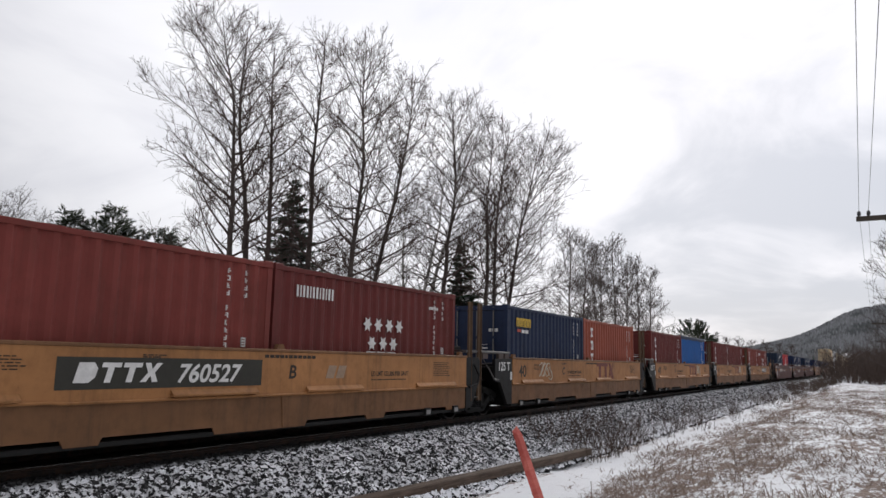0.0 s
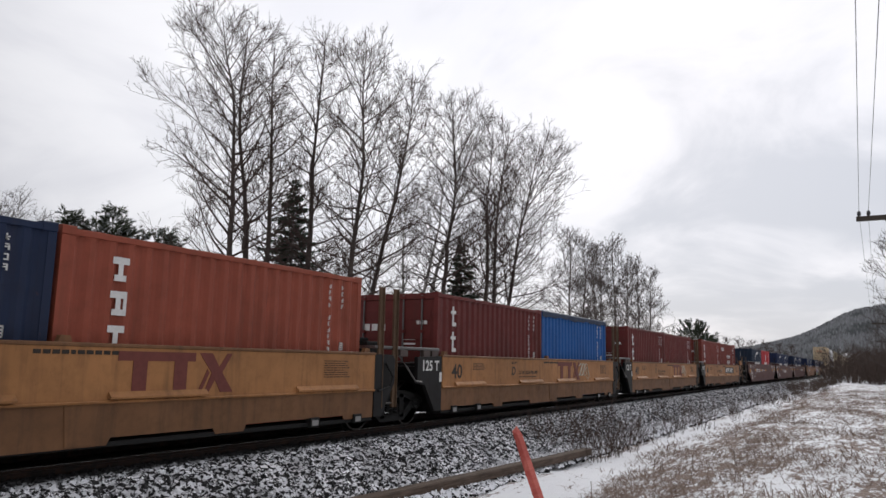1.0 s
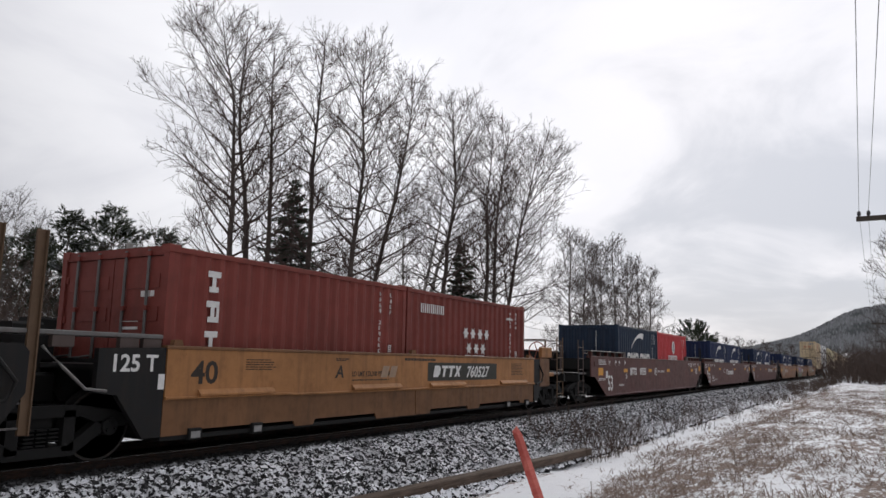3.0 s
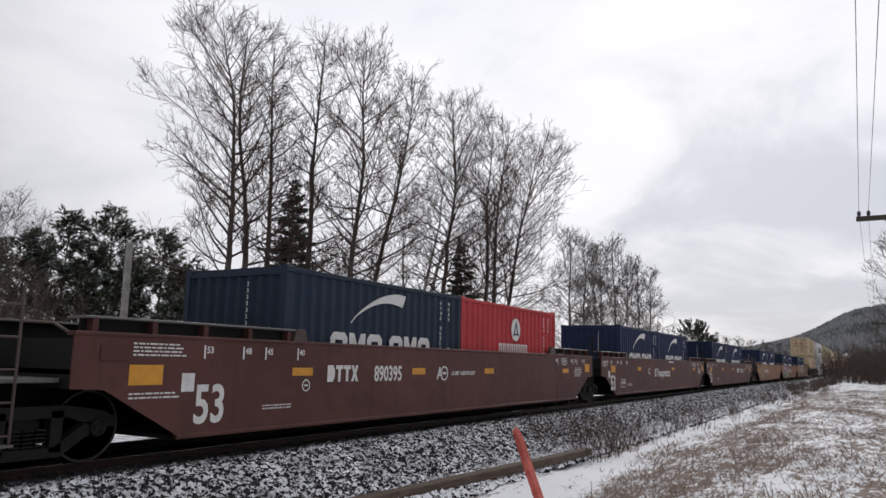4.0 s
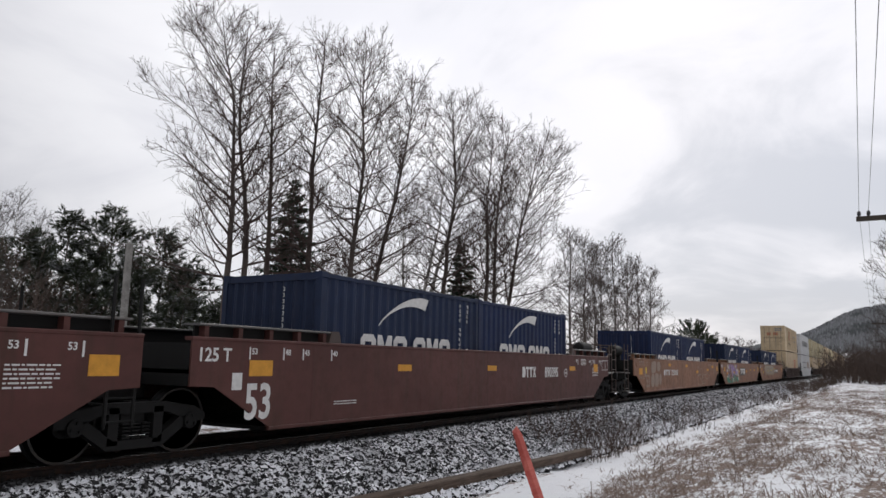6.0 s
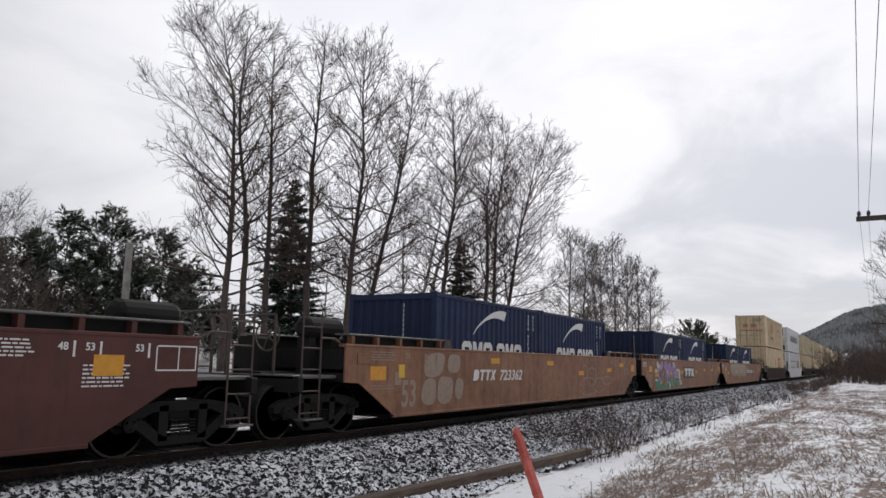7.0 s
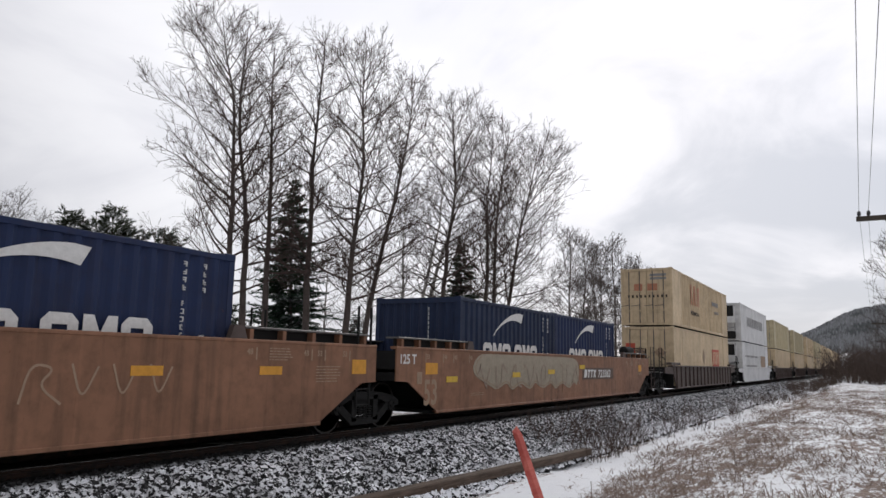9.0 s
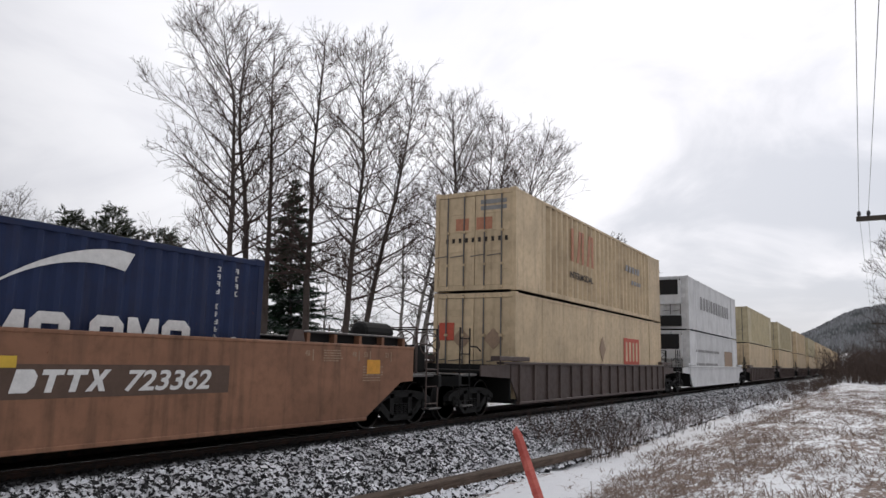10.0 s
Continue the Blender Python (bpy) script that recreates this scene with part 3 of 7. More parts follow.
def container(s, z, length, width, height, mat, label, doors=False, period=0.278, inset=0.0, cap=None, group="containers on the train", depth=0.036):
    c = thing("shipping_container", pose(0, 0, 0), label, "container", group)
    w, post = width / 2, 0.11
    for sg in (-1, 1):
        part("side_panel", corrugated(post + inset, length - post - inset, sg * (w - 0.012), 0.15, height - 0.10, depth, period, -sg), mat, c)
        part("bottom_rail", Mesh().box(post, length - post, *sorted((sg * w, sg * (w - 0.06))), 0.02, 0.16, 0.008), mat, c)
        part("top_rail", Mesh().box(post, length - post, *sorted((sg * w, sg * (w - 0.06))), height - 0.11, height - 0.03, 0.006), mat, c)
        for x0 in (0.0, length - post):
            part("corner_post", Mesh().box(x0, x0 + post, *sorted((sg * w, sg * (w - 0.11))), 0.118, height - 0.118, 0.006), mat, c)
            for z0 in (0.0, height - 0.118):
                xa = x0 if x0 == 0 else x0 + post - 0.178
                k = Mesh().box(xa - 0.003, xa + 0.181, *sorted((sg * (w + 0.004), sg * (w - 0.162))), z0, z0 + 0.118, 0.012)
                part("corner_casting", k, mat, c)
        if inset:
            for xa in (inset, length - inset):
                part("lifting_post", Mesh().box(xa - 0.09, xa + 0.09, *sorted((sg * (w + 0.006), sg * (w - 0.10))), 0.16, height - 0.03, 0.01), mat, c)
                part("smooth_panel", Mesh().box(min(xa, post if xa < 5 else length - post), max(xa, post if xa < 5 else length - post),
                                                *sorted((sg * (w - 0.004), sg * (w - 0.03))), 0.15, height - 0.10), mat, c)
    # roof with shallow corrugations
    m = Mesh()
    n = max(8, round(length / 0.45))
    for i in range(n + 1):
        x = 0.05 + (length - 0.1) * i / n
        zz = height - 0.035 + (0.018 if i % 2 else 0.0)
        m.v += [(x, -w + 0.03, zz), (x, w - 0.03, zz), (x, -w + 0.03, zz - 0.03), (x, w - 0.03, zz - 0.03)]
        if i:
            a, b = 4 * i - 4, 4 * i
            m.f += [(a, b, b + 1, a + 1), (a + 2, a + 3, b + 3, b + 2), (a, a + 2, b + 2, b), (a + 1, b + 1, b + 3, a + 3)]
    part("roof_panel", m, cap or mat, c)
    part("floor_pan", Mesh().box(0.06, length - 0.06, -w + 0.06, w - 0.06, 0.06, 0.14), M["under"], c)
    for x0, sg in ((0.0, 1), (length, -1)):
        xa, xb = sorted((x0 + sg * 0.01, x0 + sg * 0.10))
        part("header", Mesh().box(xa, xb, -w + 0.11, w - 0.11, height - 0.15, height - 0.02, 0.006), mat, c)
        part("sill", Mesh().box(xa, xb, -w + 0.11, w - 0.11, 0.02, 0.16, 0.006), mat, c)
    part("end_wall", corrugated_end(-w + 0.11, w - 0.11, length - 0.03, 0.16, height - 0.15, 0.045, 0.25, -1), mat, c)
    if not doors:
        part("end_wall", corrugated_end(-w + 0.11, w - 0.11, 0.03, 0.16, height - 0.15, 0.045, 0.25, 1), mat, c)
    else:
        for sg in (-1, 1):
            y0, y1 = sorted((sg * 0.012, sg * (w - 0.115)))
            d = part("door", Mesh().box(0.035, 0.08, y0, y1, 0.17, height - 0.16, 0.008), mat, c)
            for zz in (0.62, 1.10, 1.62, 2.08):
                part("door_rib", Mesh().box(0.022, 0.036, y0 + 0.08, y1 - 0.08, zz * height / 2.59 - 0.10, zz * height / 2.59 + 0.10, 0.006), mat, d)
            for f in (0.28, 0.74):
                yy = y0 + (y1 - y0) * f
                part("lock_rod", Mesh().tube([(0.0, yy, 0.06), (0.0, yy, height - 0.06)], 0.021, 8), M["galv"], d, "galvanised lock rod")
                for zz in (0.1, 0.75, 1.7, height - 0.12):
                    part("rod_bracket", Mesh().box(-0.026, 0.034, yy - 0.05, yy + 0.05, zz - 0.035, zz + 0.035, 0.008), mat, d)
                part("door_handle", Mesh().tube([(-0.025, yy, 1.02), (-0.035, yy + 0.42, 0.98)], 0.014, 6), M["galv"], d, "galvanised door handle")
            for zz in (0.4, 0.95, 1.55, 2.15):
                yh = sg * (w - 0.10)
                part("hinge", Mesh().box(0.015, 0.05, yh - 0.06, yh + 0.06, zz - 0.05, zz + 0.05, 0.008), mat, d)
    return ride(c, s, z)


def id_marks(c, length, y, mat, big=1.0, z1=2.3, r=None):
    """Columns of small plain bars near the end, where the container's own number stands."""
    r = r or RNG
    x = length - 0.95
    for dx, n, pitch in ((0.0, 11, 0.112), (0.36, 4, 0.115)):
        m = Mesh()
        for i in range(n):
            zz = z1 - i * pitch
            if n == 11 and i == 4:
                continue
            k = 0.052 * big
            bits = [(r.choice((0.0, k - 0.016)), 0.016, 0.0, 0.074)]
            bits += [(0.0, k * r.uniform(0.6, 1.0), h, 0.015) for h in r.sample((0.0, 0.03, 0.06), 2)]
            for bx, bw, bz, bh in bits:
                m.plate([(x + dx + bx, zz + bz), (x + dx + bx + bw, zz + bz), (x + dx + bx + bw, zz + bz + bh), (x + dx + bx, zz + bz + bh)], y - 0.004, y + 0.012)
        part("marking", m, mat, c)
    m = Mesh()
    for i in range(4):
        m.box(x + 0.34, x + 0.44, y - 0.005, y + 0.012, z1 - 1.10 + i * 0.04, z1 - 1.078 + i * 0.04)
    m.box(x + 0.34, x + 0.352, y - 0.005, y + 0.012, z1 - 1.10, z1 - 0.958).box(x + 0.428, x + 0.44, y - 0.005, y + 0.012, z1 - 1.10, z1 - 0.958)
    part("label_plate", m, mat, c)


def decor(c, kind, y):
    white = M["t_white"]
    if kind == "swoosh":
        top, low = [], []
        for i in range(13):
            t = i / 12
            x = 1.80 + 1.78 * t
            zc = 1.72 + 0.62 * math.sin(t * 1.75) ** 0.8 - 0.02 * t
            th = 0.02 + 0.24 * t ** 1.3
            top.append((x, zc + th * 0.25))
            low.append((x - 0.05 * t, zc - th * 0.75))
        top[-1] = (3.66, top[-1][1] - 0.02)
        m = Mesh().plate(low + top[::-1], y - 0.004, y + 0.012)
        part("emblem", m, white, c, "white curved wing emblem")
        out = stem_marks(1.22, 0.93, 0.60, 3, 0.50, 0.06, 0.14, arch=True) + stem_marks(3.10, 0.93, 0.60, 3, 0.48, 0.06, 0.14, arch=True)
        emblem(white, c, out, y + 0.006, "brand_block", "white block shape")
    elif kind == "disc":
        ring = [(3.12 + 0.29 * math.cos(a * math.pi / 10), 1.93 + 0.31 * math.sin(a * math.pi / 10)) for a in range(20)]
        emblem(white, c, [ring], y, "emblem", "white disc emblem")
        emblem(M["c_cobalt"], c, [[(3.12, 2.14), (3.17, 2.14), (3.02, 1.75), (2.95, 1.75)], [(3.10, 2.14), (3.15, 2.14), (3.31, 1.75), (3.24, 1.75)],
                                  [(2.96, 1.78), (3.30, 1.78), (3.30, 1.82), (2.96, 1.82)]], y - 0.004, "emblem", "blue strokes of the emblem")
        emblem(white, c, stem_marks(2.08, 1.20, 0.34, 8, 0.17, 0.065, 0.05), y + 0.006, "brand_block", "white block shape")
    elif kind == "stars":
        bars(white, c, 0.55, y + 0.006, 2.08, (0.045, 0.03, 0.045, 0.045, 0.03, 0.045, 0.05, 0.03, 0.045, 0.03, 0.05, 0.045), 0.2, 0.045)
        out = []
        for i, (x, z) in enumerate([(2.62, 1.72), (2.98, 1.72), (3.36, 1.72), (3.72, 1.72), (2.78, 1.36), (3.16, 1.36), (3.52, 1.36)]):
            out.append([(x + (0.145 if k % 2 == 0 else 0.075) * math.cos(math.pi * k / 6), z + (0.15 if k % 2 == 0 else 0.08) * math.sin(math.pi * k / 6)) for k in range(12)])
        for k in out:
            emblem(white, c, [k], y + 0.006, "star", "white star shape")
        bars(white, c, 2.6, y + 0.006, 1.04, (0.3, 0.28, 0.3), 0.16, 0.06)
        bars(white, c, 4.9, y + 0.006, 2.16, (0.05, 0.05, 0.05, 0.03, 0.05, 0.05), 0.06, 0.02)
    elif kind == "yellow":
        emblem(M["t_yellow"], c, stem_marks(0.60, 2.03, 0.24, 5, 0.17, 0.03, 0.06), y + 0.006, "brand_block", "yellow block shape")
        bars(M["t_redlogo"], c, 0.66, y + 0.006, 1.88, (0.1, 0.1), 0.08, 0.03)
        bars(white, c, 0.95, y + 0.006, 1.86, (0.2, 0.22), 0.09, 0.04)
    elif kind in ("tall4", "tall3"):
        n = 4 if kind == "tall4" else 3
        h = 0.31 if n == 4 else 0.46
        z = 1.98 if n == 4 else 1.85
        for i in range(n):
            zz = z - i * (h + 0.13)
            x = 0.72 if n == 4 else 0.62
            if n == 4:
                sh = [[(x, zz + h - 0.09), (x + 0.42, zz + h - 0.09), (x + 0.42, zz + h), (x, zz + h)], [(x + 0.15, zz + 0.08), (x + 0.27, zz + 0.08), (x + 0.27, zz + h - 0.09), (x + 0.15, zz + h - 0.09)],
                      [(x + 0.06, zz), (x + 0.36, zz), (x + 0.36, zz + 0.08), (x + 0.06, zz + 0.08)]]
                if i == 1:
                    sh.append([(x + 0.34, zz), (x + 0.42, zz), (x + 0.42, zz + h - 0.09), (x + 0.34, zz + h - 0.09)])
            else:
                sh = [[(x + 0.10, zz), (x + 0.22, zz), (x + 0.24, zz + h), (x + 0.12, zz + h)], [(x, zz + h * 0.62), (x + 0.4, zz + h * 0.62), (x + 0.4, zz + h * 0.78), (x, zz + h * 0.78)],
                      [(x + 0.2, zz), (x + 0.42, zz), (x + 0.42, zz + 0.09), (x + 0.2, zz + 0.09)]]
            emblem(white, c, [[(x + (px - x) * 0.58, pz) for px, pz in o] for o in sh], y + 0.006, "brand_block", "white block shape")


C20 = (6.058, 2.438, 2.591)


def box20(s, mat, label, kind="", doors=False, cap=None, end_marks=""):
    c = container(s, 0.32, *C20, M[mat], label, doors, cap=cap)
    y = -1.219
    decor(c, kind, y)
    id_marks(c, C20[0], y + 0.004, M["t_white"])
    if doors:
        for yy, zz, n in ((0.30, 2.02, 6), (0.30, 1.86, 3)):
            m = Mesh()
            for i in range(n):
                a = -yy - 0.62 + i * 0.1
                m.box(0.026, 0.034, -a - 0.075, -a, zz, zz + 0.085)
            m.v = [(x, -y_, z) for x, y_, z in m.v]
            part("marking", m, M["t_white"], c)
        m = Mesh()
        for i in range(4):
            m.box(0.026, 0.034, -0.62, -0.26, 1.62 - i * 0.11, 1.66 - i * 0.11)
        part("marking", m, M["t_white"], c)
        if end_marks:
            m = Mesh()
            for i in range(3):
                m.box(0.024, 0.033, 0.22 + i * 0.22, 0.38 + i * 0.22, 1.60, 1.88)
            part("brand_block", m, M["t_white"], c, "white block shape")
    else:
        m = Mesh()
        for i in range(11):
            m.box(0.018, 0.03, -0.335, -0.300, 2.26 - i * 0.112, 2.272 - i * 0.112).box(0.018, 0.03, -0.335, -0.322, 2.272 - i * 0.112, 2.32 - i * 0.112).box(0.018, 0.03, -0.335, -0.30, 2.32 - i * 0.112, 2.333 - i * 0.112)
        part("marking", m, M["t_white"], c)
    return c


# ---------------------------------------------------------------- train: running gear
WHEEL_R = 0.457


def wheelset_mesh():
    m = Mesh()
    for sg in (-1, 1):
        y = sg * 0.7175
        prof = [(y - sg * 0.02, 0.50 * 0.97), (y - sg * 0.0, 0.485), (y + sg * 0.015, WHEEL_R + 0.002), (y + sg * 0.12, WHEEL_R - 0.004), (y + sg * 0.12, 0.385),
                (y + sg * 0.075, 0.36), (y + sg * 0.05, 0.17), (y + sg * 0.13, 0.14), (y + sg * 0.13, 0.085)]
        m.disc(prof, 24)
    m.disc([(-1.02, 0.075), (1.02, 0.075)], 12)
    return m


def spokes_mesh(sg):
    """The bolted bearing cap at one axle end."""
    m = Mesh().disc([(sg * 1.02, 0.12), (sg * 1.10, 0.11), (sg * 1.11, 0.06)], 12)
    for k in range(3):
        a = k * 2.094
        m.box(0.065 * math.cos(a) - 0.018, 0.065 * math.cos(a) + 0.018, *sorted((sg * 1.09, sg * 1.135)), 0.065 * math.sin(a) - 0.018, 0.065 * math.sin(a) + 0.018)
    return m


def truck(parent, x, turning=True):
    """A three-piece truck: two cast side frames, bolster, springs and two wheelsets."""
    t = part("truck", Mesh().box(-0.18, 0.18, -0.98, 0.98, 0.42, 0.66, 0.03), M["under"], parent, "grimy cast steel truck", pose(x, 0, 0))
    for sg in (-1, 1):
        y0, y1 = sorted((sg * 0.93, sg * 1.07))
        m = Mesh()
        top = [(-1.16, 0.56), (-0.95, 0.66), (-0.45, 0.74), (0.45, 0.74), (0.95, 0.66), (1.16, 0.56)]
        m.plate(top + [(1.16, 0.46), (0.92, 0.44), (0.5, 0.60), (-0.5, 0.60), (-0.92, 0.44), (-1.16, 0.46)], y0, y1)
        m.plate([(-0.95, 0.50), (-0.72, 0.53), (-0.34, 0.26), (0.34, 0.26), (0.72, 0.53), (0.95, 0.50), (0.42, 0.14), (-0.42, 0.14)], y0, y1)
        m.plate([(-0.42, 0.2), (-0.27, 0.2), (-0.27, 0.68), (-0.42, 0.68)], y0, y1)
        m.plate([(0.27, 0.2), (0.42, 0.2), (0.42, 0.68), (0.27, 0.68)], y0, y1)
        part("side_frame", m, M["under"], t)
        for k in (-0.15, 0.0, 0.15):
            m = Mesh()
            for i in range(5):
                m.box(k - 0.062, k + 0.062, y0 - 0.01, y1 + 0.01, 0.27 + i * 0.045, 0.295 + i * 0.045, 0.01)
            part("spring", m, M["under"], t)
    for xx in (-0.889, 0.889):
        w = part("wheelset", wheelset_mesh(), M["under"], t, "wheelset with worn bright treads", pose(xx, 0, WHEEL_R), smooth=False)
        for sg in (-1, 1):
            y = sg * 0.7175
            part("bearing_cap", spokes_mesh(sg), M["under"], w)
            part("wheel_rim", Mesh().disc([(y + sg * 0.121, 0.455), (y + sg * 0.124, 0.452), (y + sg * 0.124, 0.425), (y + sg * 0.121, 0.42)], 24), M["tread"], w, "worn wheel rim")
        if turning:
            WHEELS.append((w, xx))
    return t


def ladder(parent, x0, x1, y, z0, z1, rungs, mat):
    l = part("ladder", Mesh().tube([(x0, y, z0), (x0, y, z1)], 0.018, 6).tube([(x1, y, z0), (x1, y, z1)], 0.018, 6), mat, parent)
    for i in range(rungs):
        zz = z0 + (z1 - z0) * (i + 0.3) / rungs
        part("rung", Mesh().tube([(x0, y, zz), (x1, y, zz)], 0.014, 6), mat, l)
    return l


def handrail(parent, pts, mat, r=0.019):
    return part("handrail", Mesh().tube(pts, r, 6), mat, parent)


def coupler(parent, x, sg):
    m = Mesh().box(*sorted((x, x - sg * 0.75)), -0.09, 0.09, 0.78, 0.96, 0.03)
    m.plate([(x, 0.72), (x + sg * 0.16, 0.74), (x + sg * 0.2, 0.9), (x + sg * 0.12, 1.03), (x, 1.03)], -0.16, 0.14)
    part("coupler", m, M["under"], parent, "rusty knuckle coupler")
    part("air_hose", Mesh().tube([(x - sg * 0.25, -0.35, 0.9), (x, -0.38, 0.55), (x + sg * 0.25, -0.3, 0.42), (x + sg * 0.4, -0.25, 0.5)], 0.022, 6), M["under"], parent)


def brake_wheel(parent, x, y, z, mat):
    m = Mesh()
    for k in range(16):
        a, c = 2 * math.pi * k / 16, 2 * math.pi * (k + 1) / 16
        m.tube([(x, y + 0.27 * math.cos(a), z + 0.27 * math.sin(a)), (x, y + 0.27 * math.cos(c), z + 0.27 * math.sin(c))], 0.017, 5)
    for k in range(5):
        a = 2 * math.pi * k / 5
        m.tube([(x, y, z), (x, y + 0.27 * math.cos(a), z + 0.27 * math.sin(a))], 0.014, 5)
    m.disc([(0, 0.05), (0.04, 0.05)], 8)
    return part("brake_wheel", m, mat, parent, "rusty spoked hand-brake wheel")


def tarpaulin(c):
    w, L, H = C20[1] / 2, C20[0], C20[2]
    m = Mesh()
    n = 24
    rings = []
    for i in range(n + 1):
        x = -0.02 + (L + 0.04) * i / n
        d = 0.16 + 0.025 * math.sin(i * 1.9) + 0.02 * math.sin(i * 0.7)
        rings.append([(x, -w - 0.02, H - d), (x, -w - 0.025, H - 0.02), (x, -w + 0.1, H + 0.025), (x, 0, H + 0.05 + 0.015 * math.sin(i * 2.3)), (x, w - 0.1, H + 0.025), (x, w + 0.025, H - 0.02),
                      (x, w + 0.02, H - d), (x, w + 0.012, H - d), (x, w + 0.012, H - 0.03), (x, 0, H + 0.03), (x, -w - 0.012, H - 0.03), (x, -w - 0.012, H - d)])
    part("tarpaulin", m.loft(rings), M["tarp"], c, "dark blue tarpaulin drawn over the top")


def end_gear(parent, x, sg, mat, tank=True, wheel="greybrown"):
    """The open end of a car: deck, steps, posts, air tank, hand brake and coupler. sg: the way out."""
    far = x + sg * 1.15
    a, b = sorted((x, far))
    part("end_deck", Mesh().box(a, b, -1.25, 1.25, 1.02, 1.08, 0.01), M["galv"], parent, "steel grating end deck")
    part("end_beam", Mesh().box(*sorted((far, far - sg * 0.12)), -1.38, 1.38, 0.80, 1.06, 0.02), M["under"], parent)
    part("centre_sill", Mesh().box(*sorted((x - sg * 2.6, far)), -0.28, 0.28, 0.72, 1.02, 0.02), M["under"], parent)
    for yy in (-1.34, 1.34):
        x0, x1 = far - sg * 0.1, far - sg * 0.58
        ladder(parent, x0, x1, yy, 0.35, 2.15, 5, mat)
        part("step", Mesh().box(*sorted((x0, x1)), yy - 0.1, yy + 0.1, 0.34, 0.37, 0.005), M["galv"], parent)
        handrail(parent, [(x, yy, 1.62), (x + sg * 0.2, yy, 1.72), (x1, yy, 1.72)], mat)
    for yy in (-0.75, 0.75):
        handrail(parent, [(far - sg * 0.06, yy, 1.05), (far - sg * 0.06, yy, 2.1)], mat, 0.03)
    handrail(parent, [(far - sg * 0.06, -0.75, 2.1), (far - sg * 0.06, 0.75, 2.1)], mat)
    if tank:
        t = Mesh()
        t.loft([[(x - sg * 0.9 + sg * px, -0.55 + r * math.cos(2 * math.pi * k / 14), 1.93 + r * math.sin(2 * math.pi * k / 14)) for k in range(14)]
                for px, r in ((0, 0.10), (0.05, 0.18), (0.12, 0.21), (1.0, 0.21), (1.07, 0.18), (1.12, 0.10))])
        part("air_tank", t, M["under"], parent, "dark cylindrical air tank")
        part("tank_stand", Mesh().box(*sorted((x - sg * 0.7, x - sg * 0.5)), -0.7, -0.4, 1.08, 1.75).box(*sorted((x - sg * 0.05, x + sg * 0.12)), -0.7, -0.4, 1.08, 1.75), M["under"], parent)
    part("valve_box", Mesh().box(*sorted((x + sg * 0.25, x + sg * 0.6)), 0.1, 0.6, 1.08, 1.75, 0.04), M["under"], parent)
    brake_wheel(parent, far - sg * 0.14, -0.5, 1.75, M[wheel])
    coupler(parent, far + sg * 0.55, sg)


